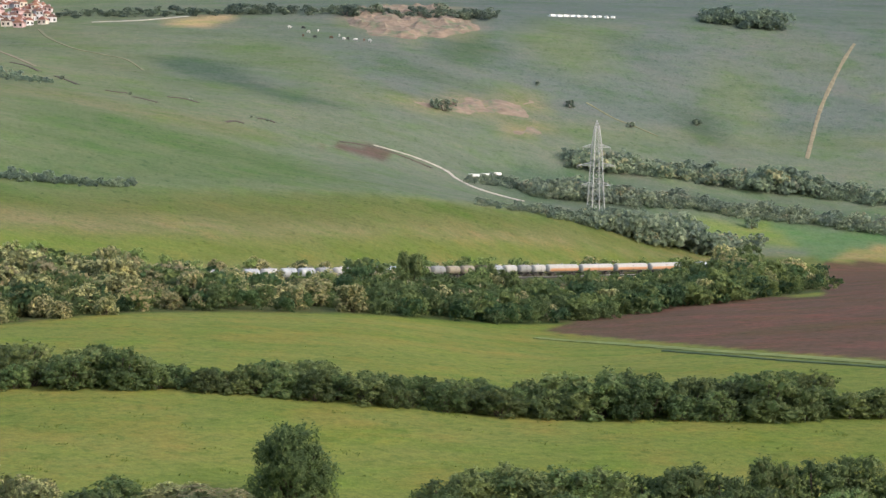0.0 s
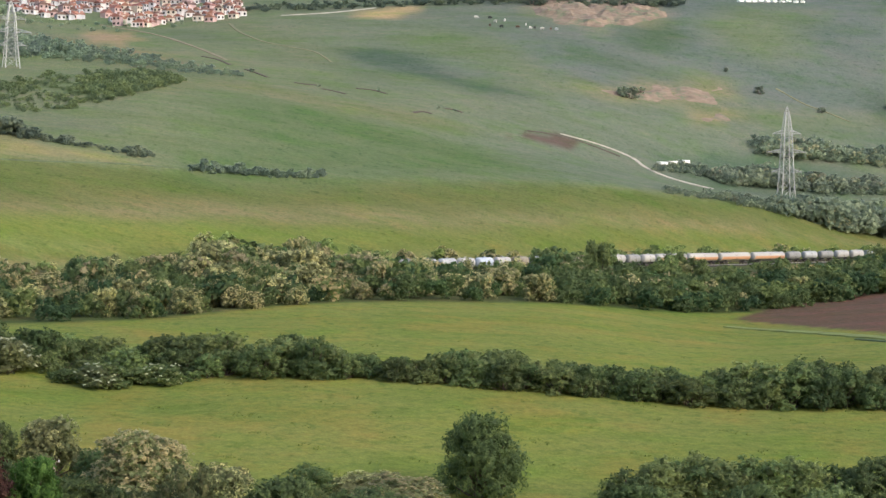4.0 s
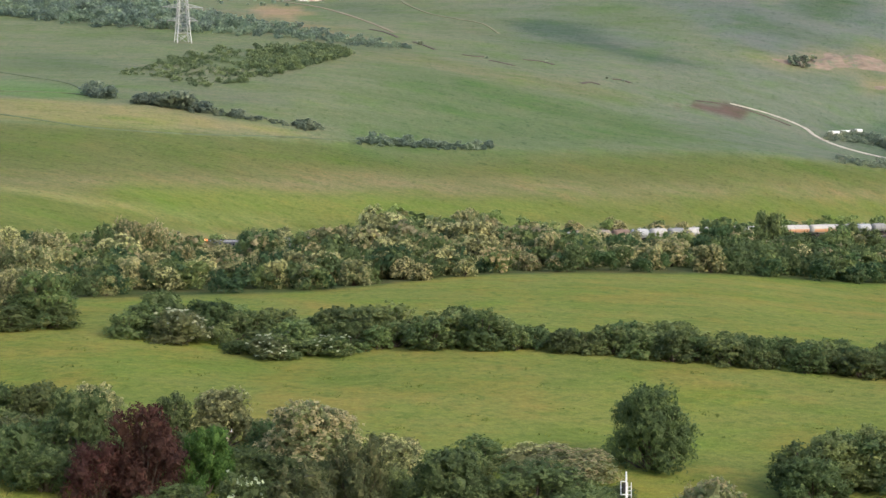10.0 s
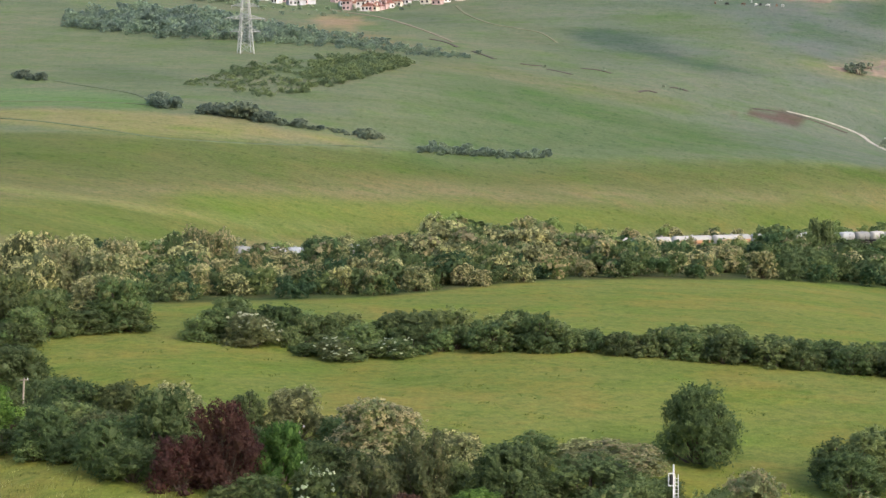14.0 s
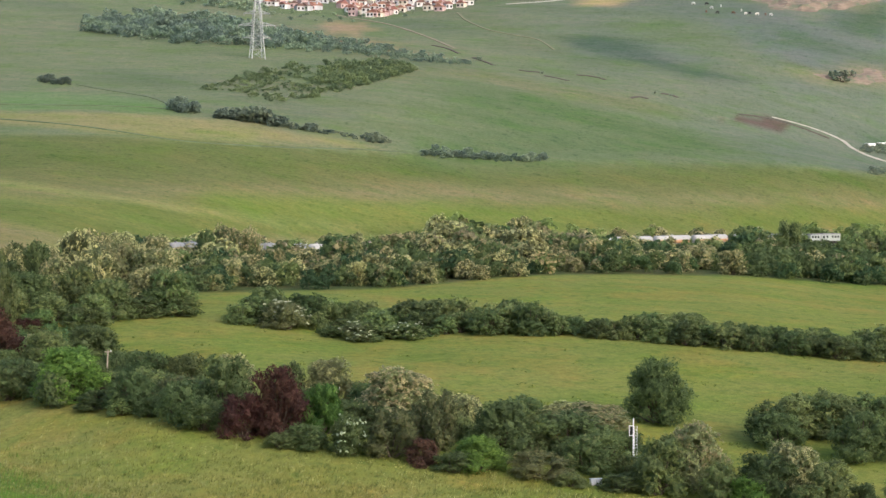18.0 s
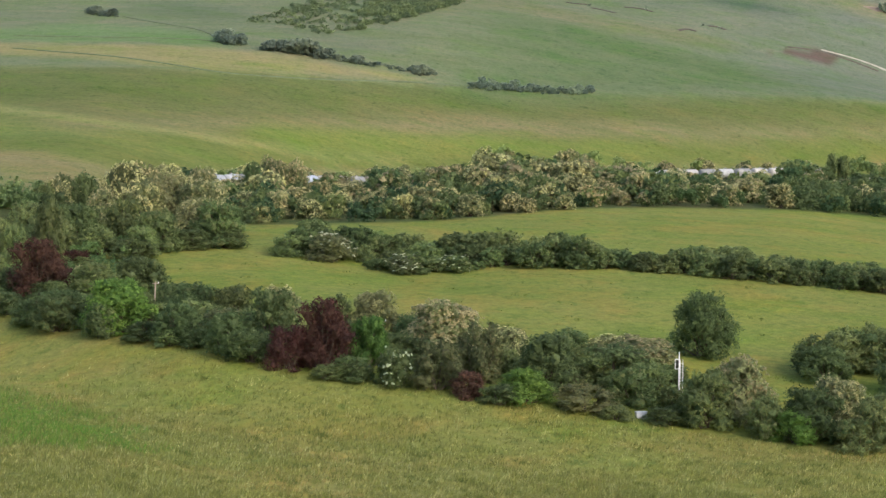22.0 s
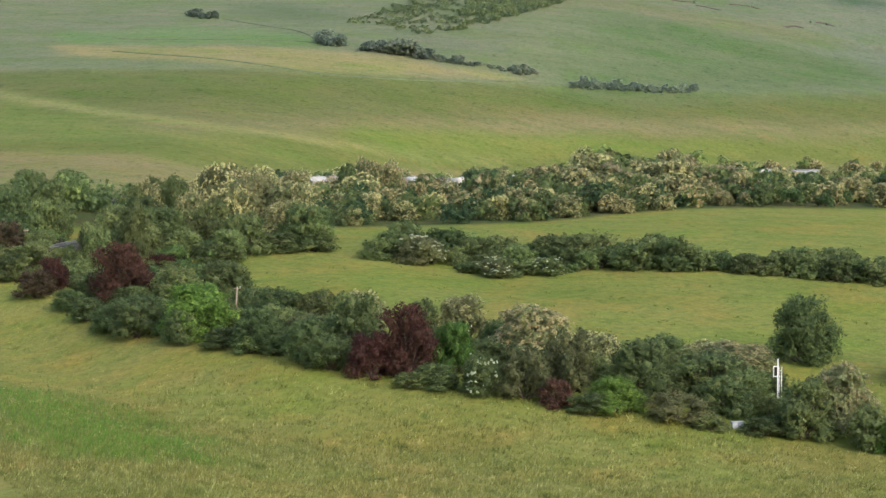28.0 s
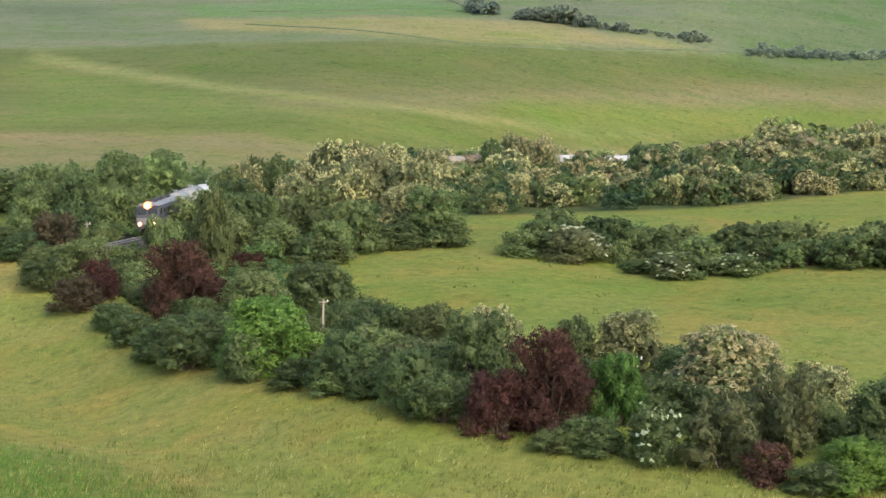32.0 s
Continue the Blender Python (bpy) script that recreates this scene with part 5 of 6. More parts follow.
KINDS = {
    "g": ("shrub", "green leafy hedgerow shrub with dense rounded crown", "shrub", {}),
    "d": ("blackthorn_shrub", "dark green dense hedgerow shrub in deep leaf", "shrub", {}),
    "l": ("shrub", "bright fresh green broadleaf hedgerow shrub", "shrub", {}),
    "p": ("cherry_plum_tree", "purple-leaved plum tree with dark wine-red foliage", "tree", {}),
    "q": ("shrub", "bronze-tinged shrub with reddish young leaves", "shrub", {}),
    "r": ("shrub", "low rust-brown half-dry bramble shrub", "shrub", {}),
    "o": ("shrub", "olive-brown hedgerow shrub with sparse foliage", "shrub", {}),
    "a": ("acacia_tree", "acacia tree with hanging cream blossom over green leaves", "tree", dict(blossom="cream", share=1.15)),
    "b": ("acacia_tree", "acacia tree covered all over in pale blossom", "tree", dict(blossom="pale", share=1.8)),
    "h": ("elder_bush", "elder bush in full flower with many white heads", "shrub", dict(blossom="white", share=0.19)),
    "e": ("elder_bush", "green elder bush with flat white flower heads", "shrub", dict(blossom="white", share=0.19)),
}
STOCK = {}
for k, (name, label, category, extra) in KINDS.items():
    extra = dict(extra)
    if "blossom" in extra:
        extra["blossom"] = BLOSSOM[extra["blossom"]]
    STOCK[k] = [make_shrub(name, label, category, LEAF[k if k in LEAF else "g" if k == "e" else "a"], 11 * i + ord(k), leaves=12600 if k in "pl" else 8400, size=0.0155 if k == "p" else 0.018 if k == "l" else 0.0205, low=0.04 if k in "pr" else 0.10, lobes=22 + 3 * i, spread=0.43 - 0.03 * i, **extra) for i in range(3 if k in "gda" else 2)]
for k in "gd":
    STOCK["mid_" + k] = [make_shrub("hawthorn_shrub", KINDS[k][1], "shrub", LEAF[k], 500 + 11 * i + ord(k), leaves=4200, size=0.030, lobes=18 + 2 * i, spread=0.44, low=0.08, twigs=0.09) for i in range(3)]
STOCK["f"] = [make_shrub("shrub", "small dark bush alone on the far slope", "shrub", WIDE["f"], 611 + i, leaves=500, size=0.06, lobes=9) for i in range(2)]
STOCK["far_a"] = [make_shrub("acacia_tree", "acacia with cream blossom along the railway", "tree", LEAF["a"], 7 * i + 397, leaves=3000, size=0.034, lobes=18 + i, blossom=BLOSSOM["cream"], share=1.5, twigs=0.10) for i in range(3)]
USED = {}


def plant(kind, x, y, w, h, group, rnd, label=""):
    """Sets a shrub of that kind, width and height on the ground; the first of a stock is the stock itself."""
    src = rnd.choice(STOCK[kind])
    m = Matrix.LocRotScale((x, y, ground_z(x, y) - 0.05), Euler((0, 0, rnd.uniform(0, 6.28))), (w * 1.05, w * 1.05, h * 1.08))
    if src.name in USED:
        ob = copy_thing(src, m)
    else:
        USED[src.name] = 1
        ob = src
        ob.matrix_basis = m
        src = None
    if src is not None:
        ob.scale = (w * 1.05, w * 1.05, h * 1.08)
    return tagged(ob, label, group=group)


def plant_list(rows, group):
    rnd = random.Random(len(rows) * 7 + 1)
    for x, y, w, h, k in rows:
        plant(k, x, y, w, h, group, rnd)


def thicket(rows, count, kinds, group, seed, aspect=1.0):
    """Scatters shrubs over a strip given by cross sections: near edge and far edge, each with the height of its growth."""
    rnd = random.Random(seed)
    lens = [math.hypot(q[0] - p[0], q[1] - p[1]) + 0.01 for p, q in zip(rows, rows[1:])]
    for k in range(count):
        d = (k + rnd.random()) / count * sum(lens)
        i = 0
        while i < len(lens) - 1 and d > lens[i]:
            d -= lens[i]
            i += 1
        s, t = min(1, d / lens[i]), ((k * 0.618 + rnd.uniform(-0.1, 0.1)) % 1.0)
        r = [p + (q - p) * s for p, q in zip(rows[i], rows[i + 1])]
        x, y, h = r[0] + (r[3] - r[0]) * t, r[1] + (r[4] - r[1]) * t, (r[2] + (r[5] - r[2]) * t) * rnd.uniform(0.66, 1.12)
        plant(rnd.choice(kinds), x, y, max(1.2, h * aspect * rnd.uniform(0.8, 1.25)), h, group, rnd)


plant_list(LANE_SHRUBS, "shrubs of the near hedge")
plant_list(LANE_SHRUBS_EAST, "shrubs of the near hedge")
plant_list(BEND_SHRUBS, "shrubs of the near hedge")
plant_list(BEND_THICKET, "trees at the railway bend")
plant_list(BEND_FRONT, "trees at the railway bend")
plant_list(RAIL_TREES, "trees before the railway")
plant_list(SLOPE_BUSHES, "bushes on the far slope")
plant_list(MEADOW_SHRUBS, "shrubs in the middle meadow")
x, y, w, h, k = LONE_TREE[0]
STOCK["t"] = [make_shrub("field_tree", "solitary dark green round tree standing in the meadow", "tree", foliage("leaf_field_tree", (0.060, 0.096, 0.040), (0.128, 0.178, 0.074), (0.088, 0.132, 0.052)), 77, leaves=18000, size=0.0155, lobes=34, spread=0.40, low=0.10)]
plant("t", x, y, w, h, "", random.Random(5))


def mass(name, label, strips, leaf, blossom, seed, leaves, size, aspect=1.1, uneven=0.58):
    """Growth too dense to count, as one object: shrubs of leaf blades over strips of (rows, count, share in bloom)."""
    rng = np.random.default_rng(seed)
    cen, nor, siz, flo, tone = [], [], [], [], []
    for rows, count, bloom in strips:
        rows = np.array(rows)
        cum = np.concatenate([[0], np.cumsum(np.hypot(*np.diff(rows[:, :2], axis=0).T))])
        for k in range(count):
            d = (k + rng.random()) / count * cum[-1]
            t = (k * 0.618 + rng.uniform(-0.1, 0.1)) % 1.0
            r = [np.interp(d, cum, rows[:, c]) for c in range(6)]
            x, y = r[0] + (r[3] - r[0]) * t, r[1] + (r[4] - r[1]) * t
            h = (r[2] + (r[5] - r[2]) * t) * rng.uniform(uneven, 1.12)
            w = max(1.2, h * aspect * rng.uniform(0.85, 1.3))
            z = ground_z(x, y) - 0.1
            nl = 9
            lh = rng.uniform(0.12, 0.78, nl)
            an = np.arange(nl) * 2.4 + rng.uniform(0, 6)
            q = 0.40 * np.sqrt(np.maximum(0.08, 1 - (lh / 0.95) ** 2)) * np.sqrt(rng.uniform(0.2, 1, nl))
            lc = np.stack([np.cos(an) * q, np.sin(an) * q, lh], 1)
            lr = rng.uniform(0.13, 0.23, nl)
            n = leaves // 5
            pick = rng.integers(0, nl, n)
            dr = rng.normal(size=(n, 3)) + np.array([0, 0, 0.3])
            dr /= np.linalg.norm(dr, axis=1, keepdims=True)
            p, twig = sprays(rng, lc[pick] + dr * (lr[pick] * np.sqrt(rng.uniform(0.3, 1.1, n)))[:, None], dr, 0.10, 5, 0.35)
            p[:, 2] = np.maximum(p[:, 2], 0.01)
            p = p * np.array([w, w, h]) * 1.06 + np.array([x, y, z])
            cen.append(p), nor.append(dr[twig] + rng.normal(size=(n * 5, 3)) * 0.32), siz.append(rng.uniform(0.6, 1.3, n * 5) * size * math.sqrt(w * h))
            tone.append(np.clip(rng.uniform(0.1, 0.95) + rng.normal(size=n) * 0.14, 0.05, 1.0)[twig])
            flo.append(((rng.random(n) < 0.5) & (dr[:, 2] > -0.2))[twig] if rng.random() < bloom else np.zeros(n * 5, bool))
    cen, nor, siz, flo = np.concatenate(cen), np.concatenate(nor), np.concatenate(siz), np.concatenate(flo)
    me = quads(name, cen, nor, siz, leaf, seed, np.concatenate(tone))
    if flo.any():
        me.materials.append(blossom)
        me.polygons.foreach_set("material_index", flo.astype(np.int32))
    return tagged(new(name, me), label, "hedge", kind="stuff")


thicket(LANE_FILL[:9], 56, ["d", "g", "d", "g", "q"], "shrubs of the near hedge", 19, 1.4)
thicket(LANE_FILL, 96, ["d", "g", "d", "o", "g"], "shrubs of the near hedge", 20, 1.3)
thicket(MID_HEDGE, 112, ["mid_d", "mid_d", "mid_g", "mid_g", "mid_g"], "shrubs of the middle hedge", 21, 1.35)
thicket(MID_HEDGE_SPUR, 12, ["mid_g", "mid_d", "mid_g"], "shrubs of the middle hedge", 22, 1.8)
thicket(BEND_SPUR, 14, ["mid_g", "mid_d"], "shrubs of the middle hedge", 23, 1.5)
thicket(RAIL_THICKET[:16], 64, ["far_a"], "acacias along the railway", 24, 1.1)
thicket(RAIL_THICKET[15:], 12, ["far_a"], "acacias along the railway", 25, 1.0)
thicket(RAIL_BACK[:9], 26, ["far_a"], "acacias along the railway", 28, 1.0)
thicket(RAIL_END_CLUMP, 6, ["far_a"], "acacias along the railway", 29, 1.0)
mass("railway_thicket", "dense green thicket on the railway embankment", [(RAIL_THICKET[:16], 120, 0.3), (RAIL_THICKET[15:], 160, 0.05), (RAIL_END_CLUMP, 30, 0.1)], WIDE["g"], BLOSSOM["cream"], 31, 950, 0.058, 1.15)
mass("railway_thicket", "dark green thicket on the railway embankment", [(RAIL_THICKET[:16], 60, 0.0), (RAIL_THICKET[15:], 60, 0.0), (RAIL_END_CLUMP, 10, 0.0)], WIDE["d"], BLOSSOM["cream"], 35, 950, 0.058, 1.15)
mass("railway_back_trees", "row of trees behind the railway line", [(RAIL_BACK, 80, 0.3), (BEND_OUTER, 70, 0.15)], WIDE["g"], BLOSSOM["cream"], 32, 900, 0.056, 0.95)
mass("bend_undergrowth", "green undergrowth beside the railway bend", [(BEND_FILL, 110, 0.0), (BEND_INNER, 130, 0.06)], WIDE["g"], BLOSSOM["cream"], 33, 1200, 0.048, 1.15)
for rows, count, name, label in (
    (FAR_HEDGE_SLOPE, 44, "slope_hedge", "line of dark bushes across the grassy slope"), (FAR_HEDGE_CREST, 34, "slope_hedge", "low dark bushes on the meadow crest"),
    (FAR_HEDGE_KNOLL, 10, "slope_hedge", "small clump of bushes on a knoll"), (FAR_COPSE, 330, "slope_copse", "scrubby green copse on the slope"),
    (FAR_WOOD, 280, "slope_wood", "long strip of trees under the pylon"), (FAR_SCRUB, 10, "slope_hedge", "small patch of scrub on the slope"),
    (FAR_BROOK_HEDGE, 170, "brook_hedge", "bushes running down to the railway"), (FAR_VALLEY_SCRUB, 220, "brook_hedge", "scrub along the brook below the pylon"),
    (FAR_VILLAGE_TREES, 60, "village_trees", "trees and gardens among the village houses"), (FAR_VALLEY_ROW, 160, "brook_hedge", "row of trees tinted hazy grey-green at the foot of the hill"), (FAR_TOP_ROW, 90, "ridge_trees", "dark row of trees on the ridge"), (FAR_TOP_RIGHT, 40, "ridge_trees", "dark trees at the top of the hill")):
    # leaf colours paled with haze, most in the brook, slope and ridge growth
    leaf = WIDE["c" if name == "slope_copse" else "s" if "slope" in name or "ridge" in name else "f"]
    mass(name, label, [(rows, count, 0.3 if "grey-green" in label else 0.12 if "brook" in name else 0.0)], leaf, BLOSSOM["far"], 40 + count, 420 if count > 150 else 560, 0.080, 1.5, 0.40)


# ---- grass ----
def grass(name, label, r0, r1, count, height, mat, seed, within=None, tussock=0.0, width=0.022):
    """Tufts of grass blades spread over the fan of meadow between two ranges."""
    rng = np.random.default_rng(seed)
    a = np.radians(rng.uniform(-25, 25, count))
    r = np.sqrt(rng.uniform(r0 ** 2, r1 ** 2, count))
    x, y = np.sin(a) * r, np.cos(a) * r
    edge = hermite(BEARINGS, LINES[2][1], np.degrees(a))
    keep = (r < edge - 0.5) if r0 < 100 else (r > edge + 14)
    keep &= wave(x, y, 4.0, 3.0) > rng.uniform(-1.8, -0.4, count)
    keep &= rng.random(count) < np.clip((r1 - r) / (0.45 * r1), 0, 1)
    if tussock:
        keep &= wave(x, y, tussock, seed) + rng.normal(size=count) * 0.15 > 0.95
    if within:
        keep &= inside(within, x, y) + wave(x, y, 3.0, 7.0) * 3 > rng.uniform(-4, 14, count)
    x, y = x[keep], y[keep]
    z = np.array([ground_z(p, q) for p, q in zip(x, y)])
    n = 4
    bx, by, bz = (np.repeat(v, n) for v in (x, y, z))
    m = len(bx)
    bx, by = bx + rng.normal(size=m) * 0.16, by + rng.normal(size=m) * 0.16
    h = height * rng.uniform(0.55, 1.25, m) * (1 + 0.25 * wave(bx, by, 9.0, 1.0))
    th = rng.uniform(0, 6.28, m)
    wd, lean = width * (1 + 0.8 * rng.random(m)), rng.normal(size=(m, 2)) * 0.22 * h[:, None] / 0.5 + np.array([0.10, 0.02])
    dx, dy = np.cos(th) * wd, np.sin(th) * wd
    v = np.stack([np.stack([bx - dx, by - dy, bz - 0.05], 1), np.stack([bx + dx, by + dy, bz - 0.05], 1), np.stack([bx + lean[:, 0], by + lean[:, 1], bz + np.maximum(h, 0.1)], 1)], 1).reshape(-1, 3)
    me = bpy.data.meshes.new(name)
    me.vertices.add(m * 3), me.loops.add(m * 3), me.polygons.add(m)
    me.vertices.foreach_set("co", v.ravel()), me.loops.foreach_set("vertex_index", np.arange(m * 3))
    me.polygons.foreach_set("loop_start", np.arange(0, m * 3, 3))
    me.update(), me.validate()
    me.attributes.new("plant", "FLOAT", "POINT").data.foreach_set("value", np.repeat(rng.uniform(0.08, 1.0, m // n), n * 3))
    me.materials.append(mat)
    return tagged(new(name, me), label, "grass", kind="stuff")


SWARD = foliage("grass_blades", (0.205, 0.215, 0.055), (0.360, 0.330, 0.130), (0.240, 0.260, 0.060), clump_scale=0.12)
BROW = foliage("brow_grass_blades", (0.170, 0.178, 0.044), (0.380, 0.340, 0.135), (0.200, 0.225, 0.050), clump_scale=0.2)
STRAW = foliage("seed_heads", (0.330, 0.285, 0.140), (0.520, 0.450, 0.240), (0.430, 0.370, 0.180), clump_scale=0.3)
TUSSOCK = foliage("tussock_blades", (0.090, 0.120, 0.030), (0.190, 0.225, 0.060), (0.130, 0.165, 0.040), clump_scale=0.3)
LUSH_BLADES = foliage("lush_blades", (0.105, 0.175, 0.028), (0.205, 0.285, 0.060), (0.145, 0.228, 0.036), clump_scale=0.15)
grass("meadow_grass", "tall uneven yellow-green meadow grass with seed heads", 35, 330, 60000, 0.26, SWARD, 3)
grass("meadow_grass", "tall seeding grass at the brow of the meadow", 35, 185, 110000, 0.40, BROW, 5)
grass("seed_heads", "pale straw-coloured seed heads over the meadow", 35, 190, 20000, 0.44, STRAW, 7, width=0.013)
grass("tussock_grass", "dark green tussocks scattered over the brow", 35, 190, 130000, 0.44, TUSSOCK, 8, tussock=1.7)
grass("meadow_weeds", "dark flecks of weeds in the middle meadow", 130, 330, 70000, 0.22, TUSSOCK, 12, tussock=2.6, width=0.05)
grass("lush_grass", "lush tall fresh green grass on the brow", 70, 185, 260000, 0.55, LUSH_BLADES, 9, LUSH)

# ---- tracks and railway ----
def smooth_line(pts, n=16):
    """Points along a smooth curve through the given ones."""
    p = [Vector(q) for q in pts]
    p = [2 * p[0] - p[1]] + p + [2 * p[-1] - p[-2]]
    out = []
    for i in range(1, len(p) - 2):
        for k in range(n):
            s = k / n
            out.append(0.5 * (2 * p[i] + (p[i + 1] - p[i - 1]) * s + (2 * p[i - 1] - 5 * p[i] + 4 * p[i + 1] - p[i + 2]) * s * s + (3 * p[i] - p[i - 1] - 3 * p[i + 1] + p[i + 2]) * s ** 3))
    return out + [p[-2]]


def sides(line):
    """The level direction to the left of the line at each point."""
    out = []
    for i in range(len(line)):
        d = line[min(i + 1, len(line) - 1)] - line[max(i - 1, 0)]
        out.append(Vector((-d.y, d.x, 0)).normalized())
    return out


def ribbon(bm, line, section):
    """A section of (offset to the left, height) swept along a line."""
    rows = [[bm.verts.new(p + s * o + Vector((0, 0, h))) for o, h in section] for p, s in zip(line, sides(line))]
    for a, b in zip(rows, rows[1:]):
        for k in range(len(section) - 1):
            bm.faces.new((a[k], a[k + 1], b[k + 1], b[k]))
    return bm


def path_strip(name, pts, width, mat, label, seed):
    rnd = random.Random(seed)
    flat = smooth_line([(x, y, 0) for x, y in pts], 10)
    bm = bmesh.new()
    rows = []
    for p, s in zip(flat, sides(flat)):
        w = (width if isinstance(width, float) else width[0] + (width[1] - width[0]) * len(rows) / len(flat)) * rnd.uniform(0.8, 1.2)
        rows.append([bm.verts.new((p.x + s.x * o, p.y + s.y * o, ground_z(p.x + s.x * o, p.y + s.y * o) + h)) for o, h in ((-w * 0.62, -0.5), (-w / 2, 0.22), (0, 0.3), (w / 2, 0.22), (w * 0.62, -0.5))])
    for a, b in zip(rows, rows[1:]):
        for k in range(4):
            bm.faces.new((a[k], a[k + 1], b[k + 1], b[k]))
    me = bpy.data.meshes.new(name)
    bm.to_mesh(me), bm.free()
    me.materials.append(mat)
    return tagged(new(name, me), label, "track", kind="structure")


path_strip("farm_track", TRACK_PALE, (1.2, 4.4), GRAVEL, "pale gravel farm track winding down the slope", 1)
path_strip("farm_track", TRACK_TOP, 2.2, DIRT, "pale earth track below the village", 2)
path_strip("farm_track", TRACK_RIDGE, 2.4, GRAVEL, "pale track along the ridge", 3)
path_strip("farm_track", TRACK_DIRT, 2.0, DIRT, "worn dirt track down the hillside", 4)
path_strip("foot_path", TRACK_GRASS, 1.6, WORN, "faint dry path over the grassy hill", 5)
path_strip("foot_path", TRACK_FAINT, 1.5, WORN, "faint worn path across the hillside", 6)
for i, pts in enumerate((EDGE_TAN, EDGE_GREEN, EDGE_WEST)):
    path_strip("field_edge", pts, 1.5, FURROW, "dark grassy furrow between two fields", 40 + i)
path_strip("field_margin", MARGIN, 3.0, MARGIN_GRASS, "pale grassy bank beside the ploughed field", 45)
path_strip("field_edge", LANE_EDGE, 0.9, FURROW, "dark grassy furrow between two fields", 46)
for i, pts in enumerate((SCAR_WEST, SCAR_UPPER, SCAR_MIDDLE, SCAR_LONG, SCAR_EAST, SCAR_PATCH, SCAR_EDGE, SCAR_LOW)):
    path_strip("gully_edge", pts, 1.7, SCAR, "dark eroded gully edge in the slope", 20 + i)

def clay_bank(name, poly, step, height, mat, label, seed):
    """Bare eroded earth with gullies and ledges, standing out of the slope inside an outline."""
    xs, ys = [p[0] for p in poly], [p[1] for p in poly]
    nx, ny = int((max(xs) - min(xs)) / step) + 2, int((max(ys) - min(ys)) / step) + 2
    gx, gy = np.meshgrid(min(xs) + np.arange(nx) * step, min(ys) + np.arange(ny) * step, indexing="ij")
    d = inside(poly, gx, gy) + wave(gx, gy, 9.0, seed) * 4
    bm = bmesh.new()
    grid = {}
    for i in range(nx):
        for j in range(ny):
            if d[i, j] > -step:
                x, y = float(gx[i, j]), float(gy[i, j])
                lift = min(1.0, max(0.0, d[i, j] / 9)) * height
                rough = noise.noise(Vector((x * 0.11, y * 0.05, seed))) * 0.55 + abs(noise.noise(Vector((x * 0.3, y * 0.16, seed + 4)))) * 0.6
                z = ground_z(x, y) - 0.35 + lift * (0.35 + rough)
                grid[i, j] = bm.verts.new((x, y, z))
    for (i, j), v in grid.items():
        q = [grid.get(k) for k in ((i, j), (i + 1, j), (i + 1, j + 1), (i, j + 1))]
        if all(q):
            bm.faces.new(q)
    me = bpy.data.meshes.new(name)
    bm.to_mesh(me), bm.free()
    me.materials.append(mat)
    return tagged(new(name, me), label, "bank", kind="structure")


def make_clay():
    m, nt, b = material("eroded_clay", 0.95)
    co = nt.nodes.new("ShaderNodeTexCoord").outputs["Object"]
    strata = noise_of(nt, 0.22, 5, 0.7, co, (0.5, 0.6, 3.0))
    scrub = noise_of(nt, 0.10, 4, 0.7, co)
    c = ramp(nt, strata, [(0.3, (0.145, 0.112, 0.085)), (0.55, (0.24, 0.180, 0.132)), (0.75, (0.32, 0.245, 0.18))])
    nt.links.new(mixed(nt, ramp(nt, scrub, [(0.50, (0, 0, 0)), (0.62, (0.9, 0.9, 0.9))]), c, (0.130, 0.150, 0.090)), b.inputs["Base Color"])
    bumped(nt, b, strata, 0.7, 0.6)
    return m


EARTH = make_clay()
clay_bank("clay_bank", CLIFF_TOP, 2.5, 4.5, EARTH, "bare eroded clay bank near the ridge", 1.0)
clay_bank("clay_bank", CLIFF_MID, 2.5, 2.2, EARTH, "bare clay scar on the grassy hillside", 2.0)
clay_bank("clay_bank", CLIFF_LOW, 2.5, 2.0, EARTH, "small bare clay scar on the hillside", 3.0)

LINE = smooth_line([(x, y, max(z, ground_z(x, y) + 0.35) if y < 790 else z) for x, y, z in RAIL], 24)
for _ in range(12):
    for i in range(1, len(LINE) - 1):
        LINE[i].z = (LINE[i - 1].z + LINE[i].z + LINE[i + 1].z) / 3
CHAIN = np.concatenate([[0], np.cumsum([(b - a).length for a, b in zip(LINE, LINE[1:])])])


def on_line(s):
    """The place on top of the rails at a distance along the line."""
    return Vector([float(np.interp(s, CHAIN, [p[k] for p in LINE])) for k in range(3)])


track = tagged(new("railway_track"), "single railway track on dark ballast curving through the thicket", "track", kind="structure")
part("ballast", ribbon(bmesh.new(), LINE, [(-3.4, -2.6), (-1.75, -0.6), (-1.3, -0.24), (1.3, -0.24), (1.75, -0.6), (3.4, -2.6)]), BALLAST, track)
for o in (-0.75, 0.75):
    part("rail", ribbon(bmesh.new(), LINE, [(o - 0.04, -0.18), (o - 0.04, 0), (o + 0.04, 0), (o + 0.04, -0.18)]), PAINT["rail"], track)
bm = bmesh.new()
s = CHAIN[-1] - 220
while s < CHAIN[-1] - 20:
    p, q = on_line(s), on_line(s + 0.5)
    m = Matrix.Translation(p - Vector((0, 0, 0.2))) @ (q - p).to_track_quat("X", "Z").to_matrix().to_4x4() @ Matrix.Diagonal((0.24, 2.5, 0.14, 1))
    bmesh.ops.create_cube(bm, size=1, matrix=m)
    s += 1.2
tagged(part("sleepers", bm, PAINT["concrete"], track), kind="stuff")


